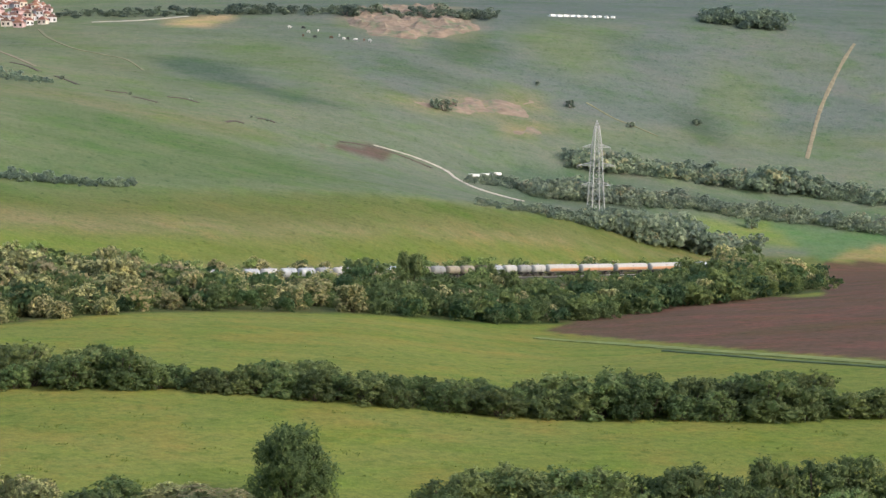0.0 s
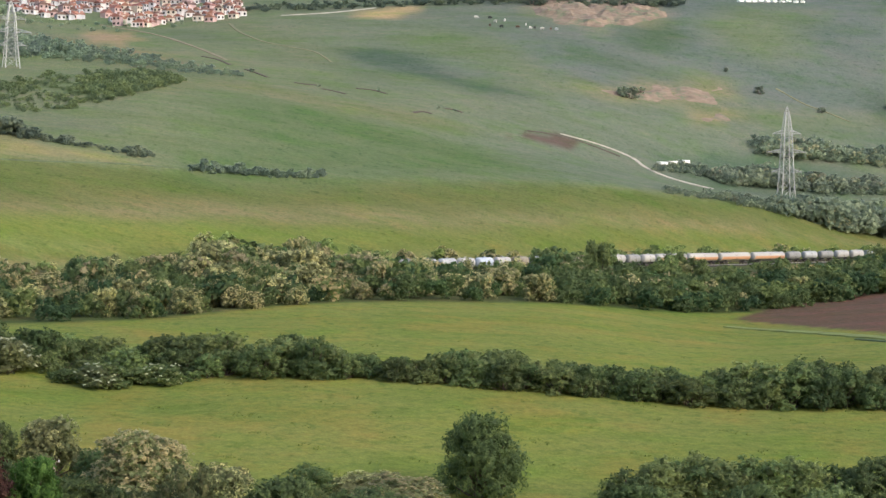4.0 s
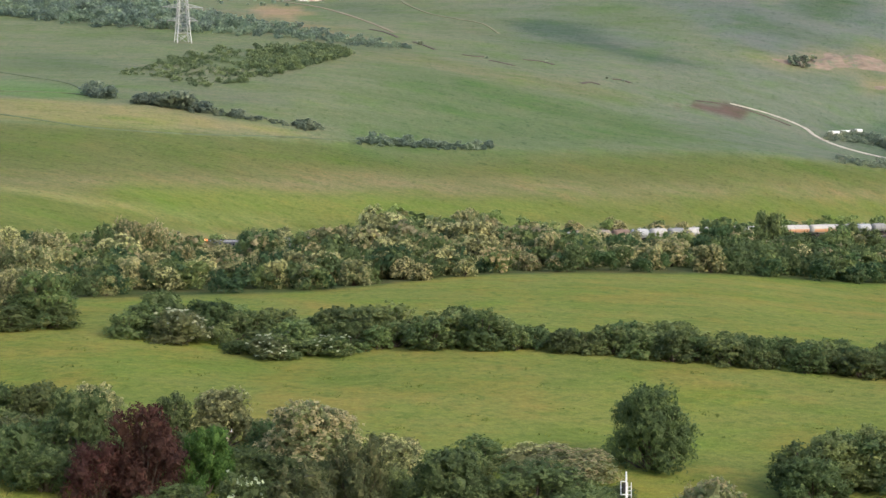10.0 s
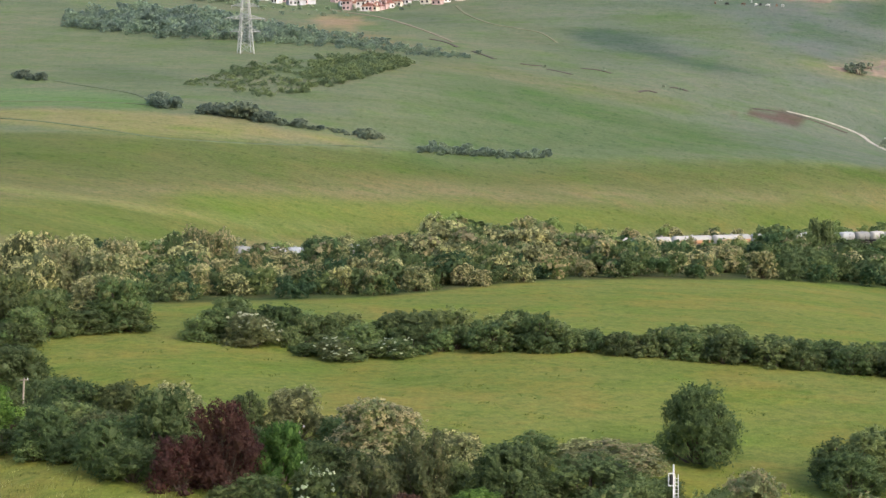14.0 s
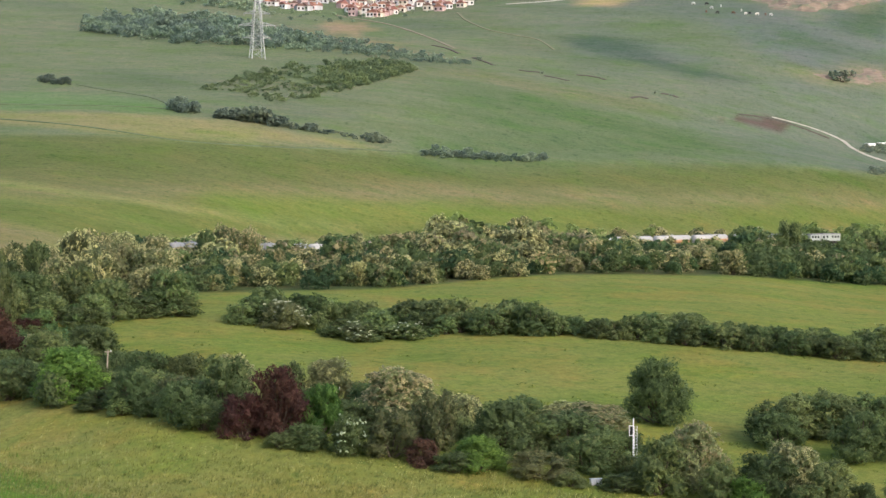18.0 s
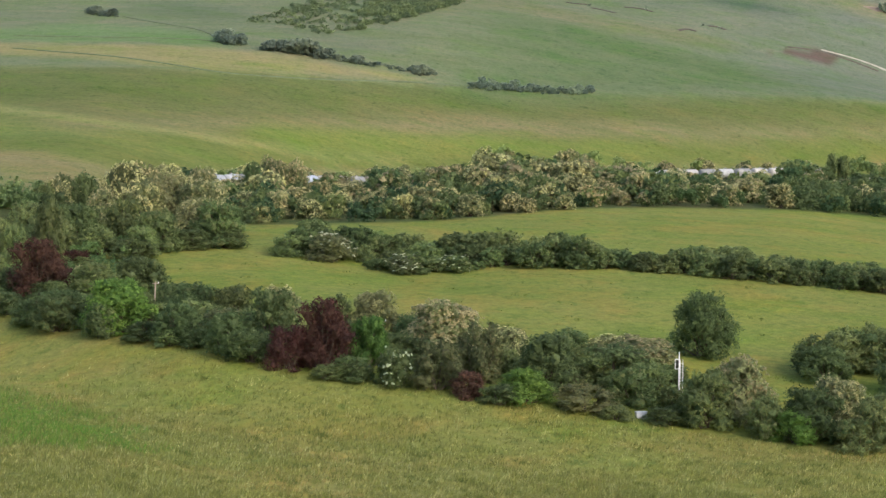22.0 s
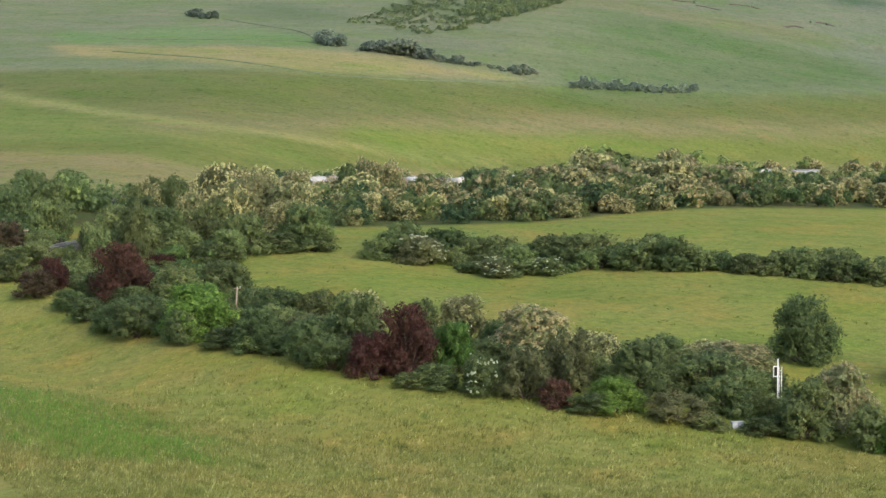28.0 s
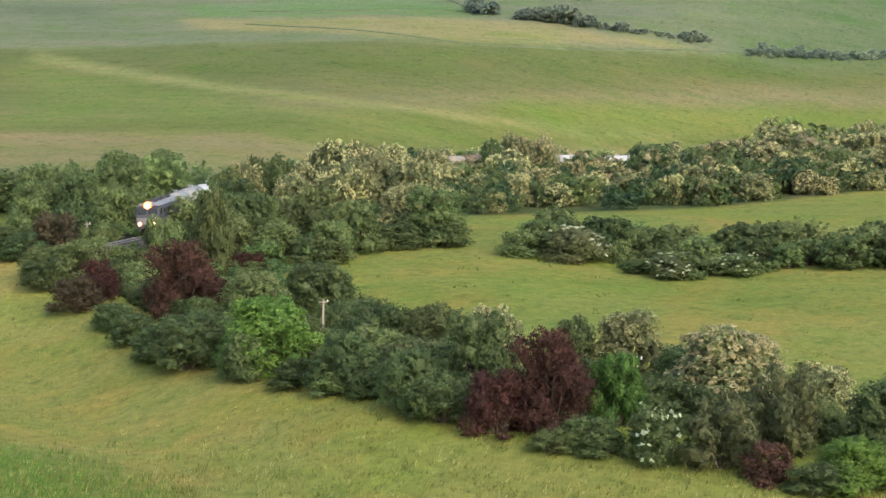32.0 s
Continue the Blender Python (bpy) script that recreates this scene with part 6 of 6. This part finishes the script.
# ---- freight train ----
def make_bogie(parent, x):
    bm = bmesh.new()
    for y in (-0.98, 0.98):
        box(bm, x - 1.25, y - 0.06, 0.42, x + 1.25, y + 0.06, 0.72, 0.03)
        box(bm, x - 0.35, y - 0.09, 0.36, x + 0.35, y + 0.09, 0.86, 0.03)
    box(bm, x - 0.3, -0.95, 0.55, x + 0.3, 0.95, 0.9, 0.03)
    bogie = part("bogie", bm, PAINT["frame"], parent)
    for dx in (-0.9, 0.9):
        for y in (-0.75, 0.75):
            bm = bmesh.new()
            bmesh.ops.create_cone(bm, cap_ends=True, segments=18, radius1=0.46, radius2=0.46, depth=0.13, matrix=Matrix.Translation((x + dx, y, 0.46)) @ pose(0, 0, 0, 90))
            part("wheel", bm, PAINT["steel"], bogie)


def make_buffers(parent, half):
    for sx in (-1, 1):
        for y in (-0.88, 0.88):
            bm = rod(bmesh.new(), (sx * half, y, 1.05), (sx * (half + 0.5), y, 1.05), 0.09, n=8)
            rod(bm, (sx * (half + 0.5), y, 1.05), (sx * (half + 0.58), y, 1.05), 0.23, n=14)
            part("buffer", bm, PAINT["frame"], parent)


def tank_wagon(label, colour, half, radius, band=None):
    """A bogie tank wagon, its middle at the origin on top of the rails, along x."""
    w = thing("tank_wagon", label, "wagon", "wagons of the freight train")
    zc = 1.25 + radius + 0.12
    k = half - 0.55
    rings = [(-k, 0.05), (-k + 0.06, radius * 0.55), (-k + 0.2, radius * 0.85), (-k + 0.45, radius), (k - 0.45, radius), (k - 0.2, radius * 0.85), (k - 0.06, radius * 0.55), (k, 0.05)]
    tank = part("tank", lathe(bmesh.new(), rings, 28), PAINT[colour], w)
    tank.location.z = zc
    for x in (-k * 0.5, 0, k * 0.5):
        seam = part("weld_band", lathe(bmesh.new(), [(x - 0.05, radius * 0.98), (x - 0.05, radius * 1.008), (x + 0.05, radius * 1.008), (x + 0.05, radius * 0.98)], 28), PAINT[colour], w)
        seam.location.z = zc
    if band:
        for sy in (-1, 1):
            bm = bmesh.new()
            rows = []
            for an in (-46, -34, -22, -10, 0):
                c, s_ = math.cos(radians(an)) * radius * 1.012 * sy, math.sin(radians(an)) * radius * 1.012
                rows.append([bm.verts.new((x, c, zc + s_)) for x in (-k + 0.5, k - 0.5)])
            for a, b in zip(rows, rows[1:]):
                bm.faces.new((a[0], a[1], b[1], b[0]))
            part("orange_band", bm, PAINT[band], w, "orange warning band")
    bm = rod(bmesh.new(), (0, 0, zc + radius - 0.1), (0, 0, zc + radius + 0.22), 0.36, n=16)
    rod(bm, (0, 0, zc + radius + 0.22), (0, 0, zc + radius + 0.30), 0.42, n=16)
    part("manhole", bm, PAINT[colour], w)
    bm = bmesh.new()
    box(bm, -k * 0.75, -0.62, zc + radius + 0.02, -0.5, -0.3, zc + radius + 0.07)
    box(bm, 0.5, -0.62, zc + radius + 0.02, k * 0.75, -0.3, zc + radius + 0.07)
    part("walkway", bm, PAINT["frame"], w)
    for sy in (-1, 1):
        bm = bmesh.new()
        y = sy * (radius + 0.12)
        for dx in (-0.2, 0.2):
            rod(bm, (dx, y, 1.0), (dx, y * 0.85, zc + radius * 0.6), 0.025, n=5)
        for i in range(7):
            rod(bm, (-0.2, y, 1.2 + i * 0.32), (0.2, y, 1.2 + i * 0.32), 0.018, n=5)
        part("ladder", bm, PAINT["frame"], w)
    bm = box(bmesh.new(), -half, -0.32, 0.92, half, 0.32, 1.16, 0.03)
    for x in (-half + 0.12, half - 0.12):
        box(bm, x - 0.12, -1.35, 0.88, x + 0.12, 1.35, 1.2, 0.02)
    for x in (-k * 0.62, k * 0.62):
        box(bm, x - 0.3, -1.0, 1.1, x + 0.3, 1.0, 1.55, 0.04)
    part("underframe", bm, PAINT["frame"], w)
    for x in (-half * 0.62, half * 0.62):
        make_bogie(w, x)
    make_buffers(w, half)
    return w


def locomotive():
    """A diesel locomotive, front towards +x, its middle at the origin on top of the rails."""
    w = thing("locomotive", "grey diesel locomotive with lit headlamps pulling tank wagons", "locomotive")
    bm = box(bmesh.new(), -7.9, -1.48, 1.15, 7.9, 1.48, 3.7, 0.16)
    for v in bm.verts:
        if v.co.z > 2.6 and abs(v.co.x) > 7.4:
            v.co.x *= 0.955
    part("body", bm, PAINT["loco"], w)
    bm = bmesh.new()
    for i in range(7):
        an = radians(-75 + 25 * i)
        nx = radians(-75 + 25 * (i + 1))
        if i < 6:
            vs = [bm.verts.new((x, 1.44 * math.sin(q), 3.62 + 0.62 * math.cos(q))) for x, q in ((-7.4, an), (7.4, an), (7.4, nx), (-7.4, nx))]
            bm.faces.new(vs)
    for x in (-7.4, 7.4):
        bm.faces.new([bm.verts.new((x, 1.44 * math.sin(radians(-75 + 25 * i)), 3.62 + 0.62 * math.cos(radians(-75 + 25 * i)))) for i in range(7)])
    part("roof", bm, PAINT["loco_roof"], w)
    for x in (-4.6, -1.6, 1.4, 4.4):
        part("roof_vent", box(bmesh.new(), x - 0.8, -0.6, 4.16, x + 0.8, 0.6, 4.36, 0.05), PAINT["frame"], w)
    part("exhaust", rod(bmesh.new(), (0, 0.3, 4.2), (0, 0.3, 4.55), 0.2, n=12), PAINT["frame"], w)
    for sx in (-1, 1):
        for y in (-0.68, 0.68):
            bm = box(bmesh.new(), -0.03, -0.55, -0.38, 0.03, 0.55, 0.38, 0.02)
            g = part("windscreen", bm, GLASS, w)
            g.matrix_basis = Matrix.Translation((sx * 7.72, y, 3.18)) @ pose(0, 0, 0, 0, -sx * 8, 0)
        part("front_panel", box(bmesh.new(), sx * 7.86, -1.36, 1.5, sx * 7.95, 1.36, 2.35, 0.03), PAINT["loco_light"], w, "pale grey front panel")
        # at the front the housing discs glow to imitate the headlamps' halo
        for y in (-0.95, 0.95):
            bm = rod(bmesh.new(), (sx * 7.9, y, 1.62), (sx * 8.02, y, 1.62), 0.27, n=16)
            ring = part("lamp_housing", bm, LAMP_HALO if sx > 0 else PAINT["frame"], w)
            if sx > 0:
                bm = bmesh.new()
                bmesh.ops.create_uvsphere(bm, u_segments=14, v_segments=8, radius=0.19, matrix=Matrix.Translation((8.03, y, 1.62)) @ Matrix.Diagonal((0.4, 1, 1, 1)))
                part("headlamp", bm, LAMP, ring, "lit warm headlamp")
        bm = rod(bmesh.new(), (sx * 7.3, 0, 3.86), (sx * 7.62, 0, 3.86), 0.52, n=16)
        ring = part("lamp_housing", bm, LAMP_HALO if sx > 0 else PAINT["frame"], w)
        if sx > 0:
            bm = bmesh.new()
            bmesh.ops.create_uvsphere(bm, u_segments=16, v_segments=8, radius=0.34, matrix=Matrix.Translation((7.66, 0, 3.86)) @ Matrix.Diagonal((0.4, 1, 1, 1)))
            part("headlamp", bm, LAMP, ring, "lit warm headlamp")
    for sy in (-1, 1):
        for x in (-6.3, 6.3):
            part("cab_window", box(bmesh.new(), x - 0.45, sy * 1.45, 2.75, x + 0.45, sy * 1.5, 3.45, 0.02), GLASS, w)
        for i in range(6):
            part("side_window", box(bmesh.new(), -4.6 + i * 1.6, sy * 1.45, 2.8, -3.7 + i * 1.6, sy * 1.5, 3.35, 0.02), GLASS, w)
        part("side_stripe", box(bmesh.new(), -7.5, sy * 1.47, 1.75, 7.5, sy * 1.495, 2.15), PAINT["loco_light"], w, "pale side stripe")
        for i in range(5):
            part("side_grille", box(bmesh.new(), -3.6 + i * 1.5, sy * 1.47, 2.25, -2.5 + i * 1.5, sy * 1.5, 2.7, 0.01), PAINT["frame"], w)
    part("fuel_tank", box(bmesh.new(), -1.8, -1.2, 0.45, 1.8, 1.2, 1.15, 0.1), PAINT["frame"], w)
    part("underframe", box(bmesh.new(), -7.9, -1.3, 0.95, 7.9, 1.3, 1.2, 0.04), PAINT["frame"], w)
    for x in (-5.0, 5.0):
        make_bogie(w, x)
    make_buffers(w, 7.95)
    return w


def guard_van():
    """A pale van at the end of the train."""
    w = thing("guard_van", "pale grey boxy van with dark windows at the train's end", "wagon", "wagons of the freight train")
    part("body", box(bmesh.new(), -9.6, -1.42, 1.2, 9.6, 1.42, 3.55, 0.06), PAINT["van"], w)
    part("roof", box(bmesh.new(), -9.8, -1.5, 3.55, 9.8, 1.5, 3.85, 0.12), PAINT["loco_roof"], w)
    for sy in (-1, 1):
        for x in (-8.2, -6.4, -4.6, -1.2, 1.2, 4.6, 6.4, 8.2):
            part("window", box(bmesh.new(), x - 0.55, sy * 1.4, 2.3, x + 0.55, sy * 1.45, 3.1, 0.02), GLASS, w)
        part("side_door", box(bmesh.new(), 2.4, sy * 1.4, 1.3, 3.4, sy * 1.455, 3.35, 0.02), PAINT["grey"], w)
    for x in (-6.5, 0.5, 6.8):
        part("roof_vent", box(bmesh.new(), x - 0.35, -0.3, 3.83, x + 0.35, 0.3, 4.05, 0.04), PAINT["frame"], w)
    part("underframe", box(bmesh.new(), -9.7, -1.2, 0.95, 9.7, 1.2, 1.2, 0.03), PAINT["frame"], w)
    for x in (-6.9, 6.9):
        make_bogie(w, x)
    make_buffers(w, 9.75)
    return w


SHORT, LONG = 4.12, 9.67
MODELS = {
    "grey": ("grey tank wagon streaked with dirt", "grey", SHORT, 1.42, None), "silver": ("silver tank wagon with dull sheen", "silver", SHORT, 1.42, None),
    "white": ("white tank wagon with grimy ends", "white", SHORT, 1.42, None), "tan": ("tan-brown weathered tank wagon", "tan", SHORT, 1.42, None),
    "rust": ("rust-brown weathered tank wagon", "rust", SHORT, 1.42, None), "blue": ("pale blue and white tank wagon", "blue", SHORT, 1.42, None), "gas": ("long white gas tank wagon with orange band", "white", LONG, 1.45, "orange"),
}
ORDER = ["grey", "grey", "silver", "white", "silver", "silver", "grey", "white", "silver", "white", "blue", "white", "tan", "grey", "tan", "tan", "rust", "silver", "white", "grey", "white",
         "gas", "gas", "gas", "gas", "grey", "silver", "grey", "white", "white", "van"]
TRAIN = [(locomotive(), 0.0, 8.5)]
built = {}
gap = 8.5
for kind in ORDER:
    half = 10.4 if kind == "van" else (MODELS[kind][2] + 0.58)
    if kind == "van":
        ob = guard_van()
    elif kind in built:
        ob = copy_thing(built[kind], Matrix.Identity(4))
    else:
        ob = built[kind] = tank_wagon(*MODELS[kind])
    TRAIN.append((ob, gap + half, half))
    gap += 2 * half


# ---- lattice pylons ----
def pylon(x, y, height, turn):
    w = thing("pylon", "white-grey steel lattice power pylon with cross arms", "pylon", "power line")
    z0 = ground_z(x, y)
    w.matrix_basis = pose(x, y, z0, 0, 0, turn)
    levels = [0, 5, 9.5, 13.5, 17, 20, 22.8, 25.3, 27.6, 29.6, 31.4]
    levels = [v * height / 33.5 for v in levels]

    def half(z):
        return float(np.interp(z / height, [0, 0.25, 0.75, 0.95, 1], [3.3, 2.6, 1.7, 0.7, 0.3]))

    for sx, sy in ((-1, -1), (1, -1), (1, 1), (-1, 1)):
        bm = bmesh.new()
        rings = [[bm.verts.new((sx * half(z) + dx, sy * half(z) + dy, z)) for dx, dy in ((-0.15, -0.15), (0.15, -0.15), (0.15, 0.15), (-0.15, 0.15))] for z in [-0.4] + levels[1:]]
        for p, q in zip(rings, rings[1:]):
            for k in range(4):
                bm.faces.new((p[k], p[(k + 1) % 4], q[(k + 1) % 4], q[k]))
        part("leg", bm, PAINT["galv"], w)
    corners = ((-1, -1), (1, -1), (1, 1), (-1, 1))
    for i in range(4):
        (ax, ay), (bx, by) = corners[i], corners[(i + 1) % 4]
        bm = bmesh.new()
        for a, b in zip(levels, levels[1:]):
            p, q = half(a), half(b)
            rod(bm, (ax * p, ay * p, a), (bx * q, by * q, b), 0.075, n=4)
            rod(bm, (bx * p, by * p, a), (ax * q, ay * q, b), 0.075, n=4)
            rod(bm, (ax * q, ay * q, b), (bx * q, by * q, b), 0.075, n=4)
        part("lattice", bm, PAINT["galv"], w)
    bm = bmesh.new()
    for sx, sy in corners:
        rod(bm, (sx * half(levels[-1]), sy * half(levels[-1]), levels[-1]), (0, 0, height), 0.1, n=4)
    part("peak", bm, PAINT["galv"], w)
    for z, reach in ((0.33, 7.0), (0.53, 9.2), (0.72, 6.6)):
        z *= height
        for sx in (-1, 1):
            bm = bmesh.new()
            h = half(z)
            for sy in (-1, 1):
                rod(bm, (sx * h, sy * h, z), (sx * reach, 0, z + 0.1), 0.14, n=4)
                rod(bm, (sx * h, sy * h, z + 1.5), (sx * reach, 0, z + 0.1), 0.11, n=4)
                rod(bm, (sx * (h + reach) / 2, sy * h / 2, z), (sx * h, sy * h, z + 1.5), 0.05, n=4)
            arm = part("cross_arm", bm, PAINT["galv"], w)
            bm = rod(bmesh.new(), (sx * (reach - 0.1), 0, z), (sx * (reach - 0.1), 0, z - 1.3), 0.09, n=6)
            for i in range(5):
                rod(bm, (sx * (reach - 0.1), 0, z - 0.3 - i * 0.2), (sx * (reach - 0.1), 0, z - 0.36 - i * 0.2), 0.17, n=8)
            part("insulator", bm, PAINT["concrete"], arm)
    return w


pylon(*PYLON_EAST, 43.0, 8)
pylon(*PYLON_WEST, 30.0, 20)


# ---- railway signal, box and posts ----
def railway_signal(x, y, top):
    w = thing("railway_signal", "white railway signal mast with ladder and head frame", "signal")
    z0 = ground_z(x, y)
    w.matrix_basis = pose(x, y, z0, 0, 0, 12)
    part("mast", rod(bmesh.new(), (0, 0, -0.3), (0, 0, top), 0.085, 0.07, 10), PAINT["signal"], w)
    bm = bmesh.new()
    for dx in (0.16, 0.46):
        rod(bm, (dx, 0.1, 0.0), (dx, 0.1, top - 0.9), 0.03, n=5)
    for i in range(int((top - 1.0) / 0.33)):
        rod(bm, (0.16, 0.1, 0.3 + i * 0.33), (0.46, 0.1, 0.3 + i * 0.33), 0.024, n=5)
    part("ladder", bm, PAINT["signal"], w)
    bm = bmesh.new()
    for a, b in (((-0.46, 0, top - 1.9), (-0.46, 0, top - 0.8)), ((-0.46, 0, top - 0.8), (0, 0, top - 0.8)), ((-0.46, 0, top - 1.9), (0, 0, top - 1.9)), ((-0.46, 0, top - 1.3), (0, 0, top - 1.3))):
        rod(bm, a, b, 0.045, n=6)
    part("platform_frame", bm, PAINT["signal"], w)
    head = part("signal_head", box(bmesh.new(), -0.36, -0.22, top - 1.72, -0.12, 0.02, top - 0.9, 0.03), PAINT["frame"], w)
    for i in range(3):
        bm = rod(bmesh.new(), (-0.24, -0.22, top - 1.56 + i * 0.25), (-0.24, -0.3, top - 1.56 + i * 0.25), 0.085, n=10)
        part("lens_hood", bm, PAINT["frame"], head)
    part("base", box(bmesh.new(), -0.35, -0.35, -0.4, 0.35, 0.35, 0.15, 0.03), PAINT["concrete"], w)


railway_signal(*SIGNAL[:2], SIGNAL[2] + 0.3)
w = thing("relay_box", "small white relay cabinet in the hedge edge", "cabinet")
w.matrix_basis = pose(*BOX, ground_z(*BOX) - 0.12, 0, 0, 14)
part("cabinet", box(bmesh.new(), -0.6, -0.3, 0.25, 0.6, 0.3, 0.78, 0.04), PAINT["box"], w)
part("lid", box(bmesh.new(), -0.66, -0.36, 0.78, 0.66, 0.36, 0.86, 0.03), PAINT["box"], w)
part("plinth", box(bmesh.new(), -0.55, -0.26, -0.3, 0.55, 0.26, 0.25, 0.02), PAINT["concrete"], w)
part("door_seam", box(bmesh.new(), -0.01, -0.304, 0.30, 0.01, -0.298, 0.74), PAINT["frame"], w)
for x, y, h in POSTS:
    w = thing("line_post", "weathered grey wooden line post in the hedge", "post", "line posts")
    w.matrix_basis = pose(x, y, ground_z(x, y), 0, 3, 20)
    part("pole", rod(bmesh.new(), (0, 0, -0.4), (0, 0, h), 0.13, 0.09, 9), PAINT["wood"], w)
    part("cross_bar", rod(bmesh.new(), (-0.45, 0, h - 0.25), (0.45, 0, h - 0.2), 0.05, n=6), PAINT["wood"], w)
    part("insulator", rod(bmesh.new(), (0.38, 0, h - 0.2), (0.38, 0, h), 0.05, n=8), PAINT["signal"], w)


# ---- village, sheets, cattle ----
def house(x, y, wide, deep, tall, turn, wall, tile):
    w = thing("house", "small pale house with pitched tile roof in the village", "house", "village houses")
    w.matrix_basis = pose(x, y, ground_z(x, y) - 0.6, 0, 0, turn)
    walls = part("wall", box(bmesh.new(), -wide / 2, -deep / 2, 0, wide / 2, deep / 2, tall), wall, w)
    bm = bmesh.new()
    a, b, e = wide / 2 + 0.4, deep / 2 + 0.4, tall + wide * 0.36
    v = [bm.verts.new(p) for p in ((-a, -b, tall - 0.15), (a, -b, tall - 0.15), (a, b, tall - 0.15), (-a, b, tall - 0.15), (0, -b, e), (0, b, e))]
    for q in ((0, 1, 4), (3, 5, 2), (0, 4, 5, 3), (1, 2, 5, 4), (0, 3, 2, 1)):
        bm.faces.new([v[i] for i in q])
    roof = part("roof", bm, tile, w)
    part("chimney", box(bmesh.new(), wide * 0.18, -0.4, tall + 0.4, wide * 0.18 + 0.8, 0.4, e + 0.5), wall, roof)
    for fx in (-0.28, 0.28):
        for lv in range(int(tall // 2.8)):
            part("window", box(bmesh.new(), fx * wide - 0.6, -deep / 2 - 0.05, 1.0 + lv * 2.8, fx * wide + 0.6, -deep / 2 + 0.02, 2.3 + lv * 2.8), GLASS, walls)
    return w


rnd = random.Random(8)
for x, y in [(x + dx, y + dy) for x, y in HOUSES + HOUSES_WEST + HOUSES_NORTH for dx, dy in ((0.0, -14.0), (4.4, -3.0))]:
    house(x, y, rnd.uniform(4.0, 6.0), rnd.uniform(4.4, 6.6), rnd.choice((2.9, 3.1, 3.3, 5.6)), rnd.uniform(-50, 50), rnd.choice(WALLS), rnd.choice(TILES))


def cow(x, y, hide, turn):
    w = thing("cow", hide + " cow grazing on the far slope", "cow", "grazing cattle")
    w.matrix_basis = pose(x, y, ground_z(x, y), 0, 0, turn)
    bm = bmesh.new()
    bmesh.ops.create_uvsphere(bm, u_segments=12, v_segments=8, radius=1, matrix=Matrix.Translation((0, 0, 1.15)) @ Matrix.Diagonal((1.05, 0.42, 0.48, 1)))
    part("body", bm, HIDE[hide], w)
    bm = bmesh.new()
    bmesh.ops.create_uvsphere(bm, u_segments=8, v_segments=6, radius=1, matrix=Matrix.Translation((1.35, 0, 0.75)) @ pose(0, 0, 0, 0, 55) @ Matrix.Diagonal((0.42, 0.17, 0.19, 1)))
    rod(bm, (0.85, 0, 1.25), (1.25, 0, 0.9), 0.24, 0.17, 7)
    part("head", bm, HIDE[hide], w)
    for lx in (-0.7, 0.7):
        for ly in (-0.25, 0.25):
            part("leg", rod(bmesh.new(), (lx, ly, -0.1), (lx, ly, 0.9), 0.09, 0.13, 6), HIDE[hide], w)
    part("tail", rod(bmesh.new(), (-1.02, 0, 1.3), (-1.12, 0, 0.5), 0.03, n=5), HIDE[hide], w)


for i, (x, y) in enumerate(COWS):
    cow(x, y, ("white", "brown", "white", "black")[i % 4], i * 67 % 360)

for i, (x, y) in enumerate(SHEETS):
    w = thing("covered_stack", "low stack covered with pale plastic sheeting", "stack", "covered stacks")
    w.matrix_basis = pose(x, y, ground_z(x, y), 0, 0, 8 + i * 5)
    bm = box(bmesh.new(), -2.6, -1.2, -0.3, 2.6, 1.2, 1.1, 0.25)
    for v in bm.verts:
        v.co += Vector((0, 0, 0.18 * noise.noise(v.co * 1.3)))
    part("sheet", bm, SHEET, w)
    part("weight", rod(bmesh.new(), (-2.5, 0.3, 1.08), (2.5, -0.2, 1.1), 0.09, n=6), PAINT["wood"], w)


# ---- what moves ----
def train_pose(s):
    a, b = on_line(s - 4.0), on_line(s + 4.0)
    d, m = b - a, (a + b) / 2
    return pose(m.x, m.y, m.z, 0, -math.degrees(math.atan2(d.z, math.hypot(d.x, d.y))), math.degrees(math.atan2(d.y, d.x)))


def motions():
    for ob, behind, _ in TRAIN:
        rows = []
        for k in range(33):
            s = TRAVEL[0] + TRAVEL[1] * k + TRAVEL[2] * k * k + TRAVEL[3] * k ** 3 - 7.7
            rows.append((float(k), train_pose(max(6.0, s - behind))))
        walk(ob, rows)


motions()
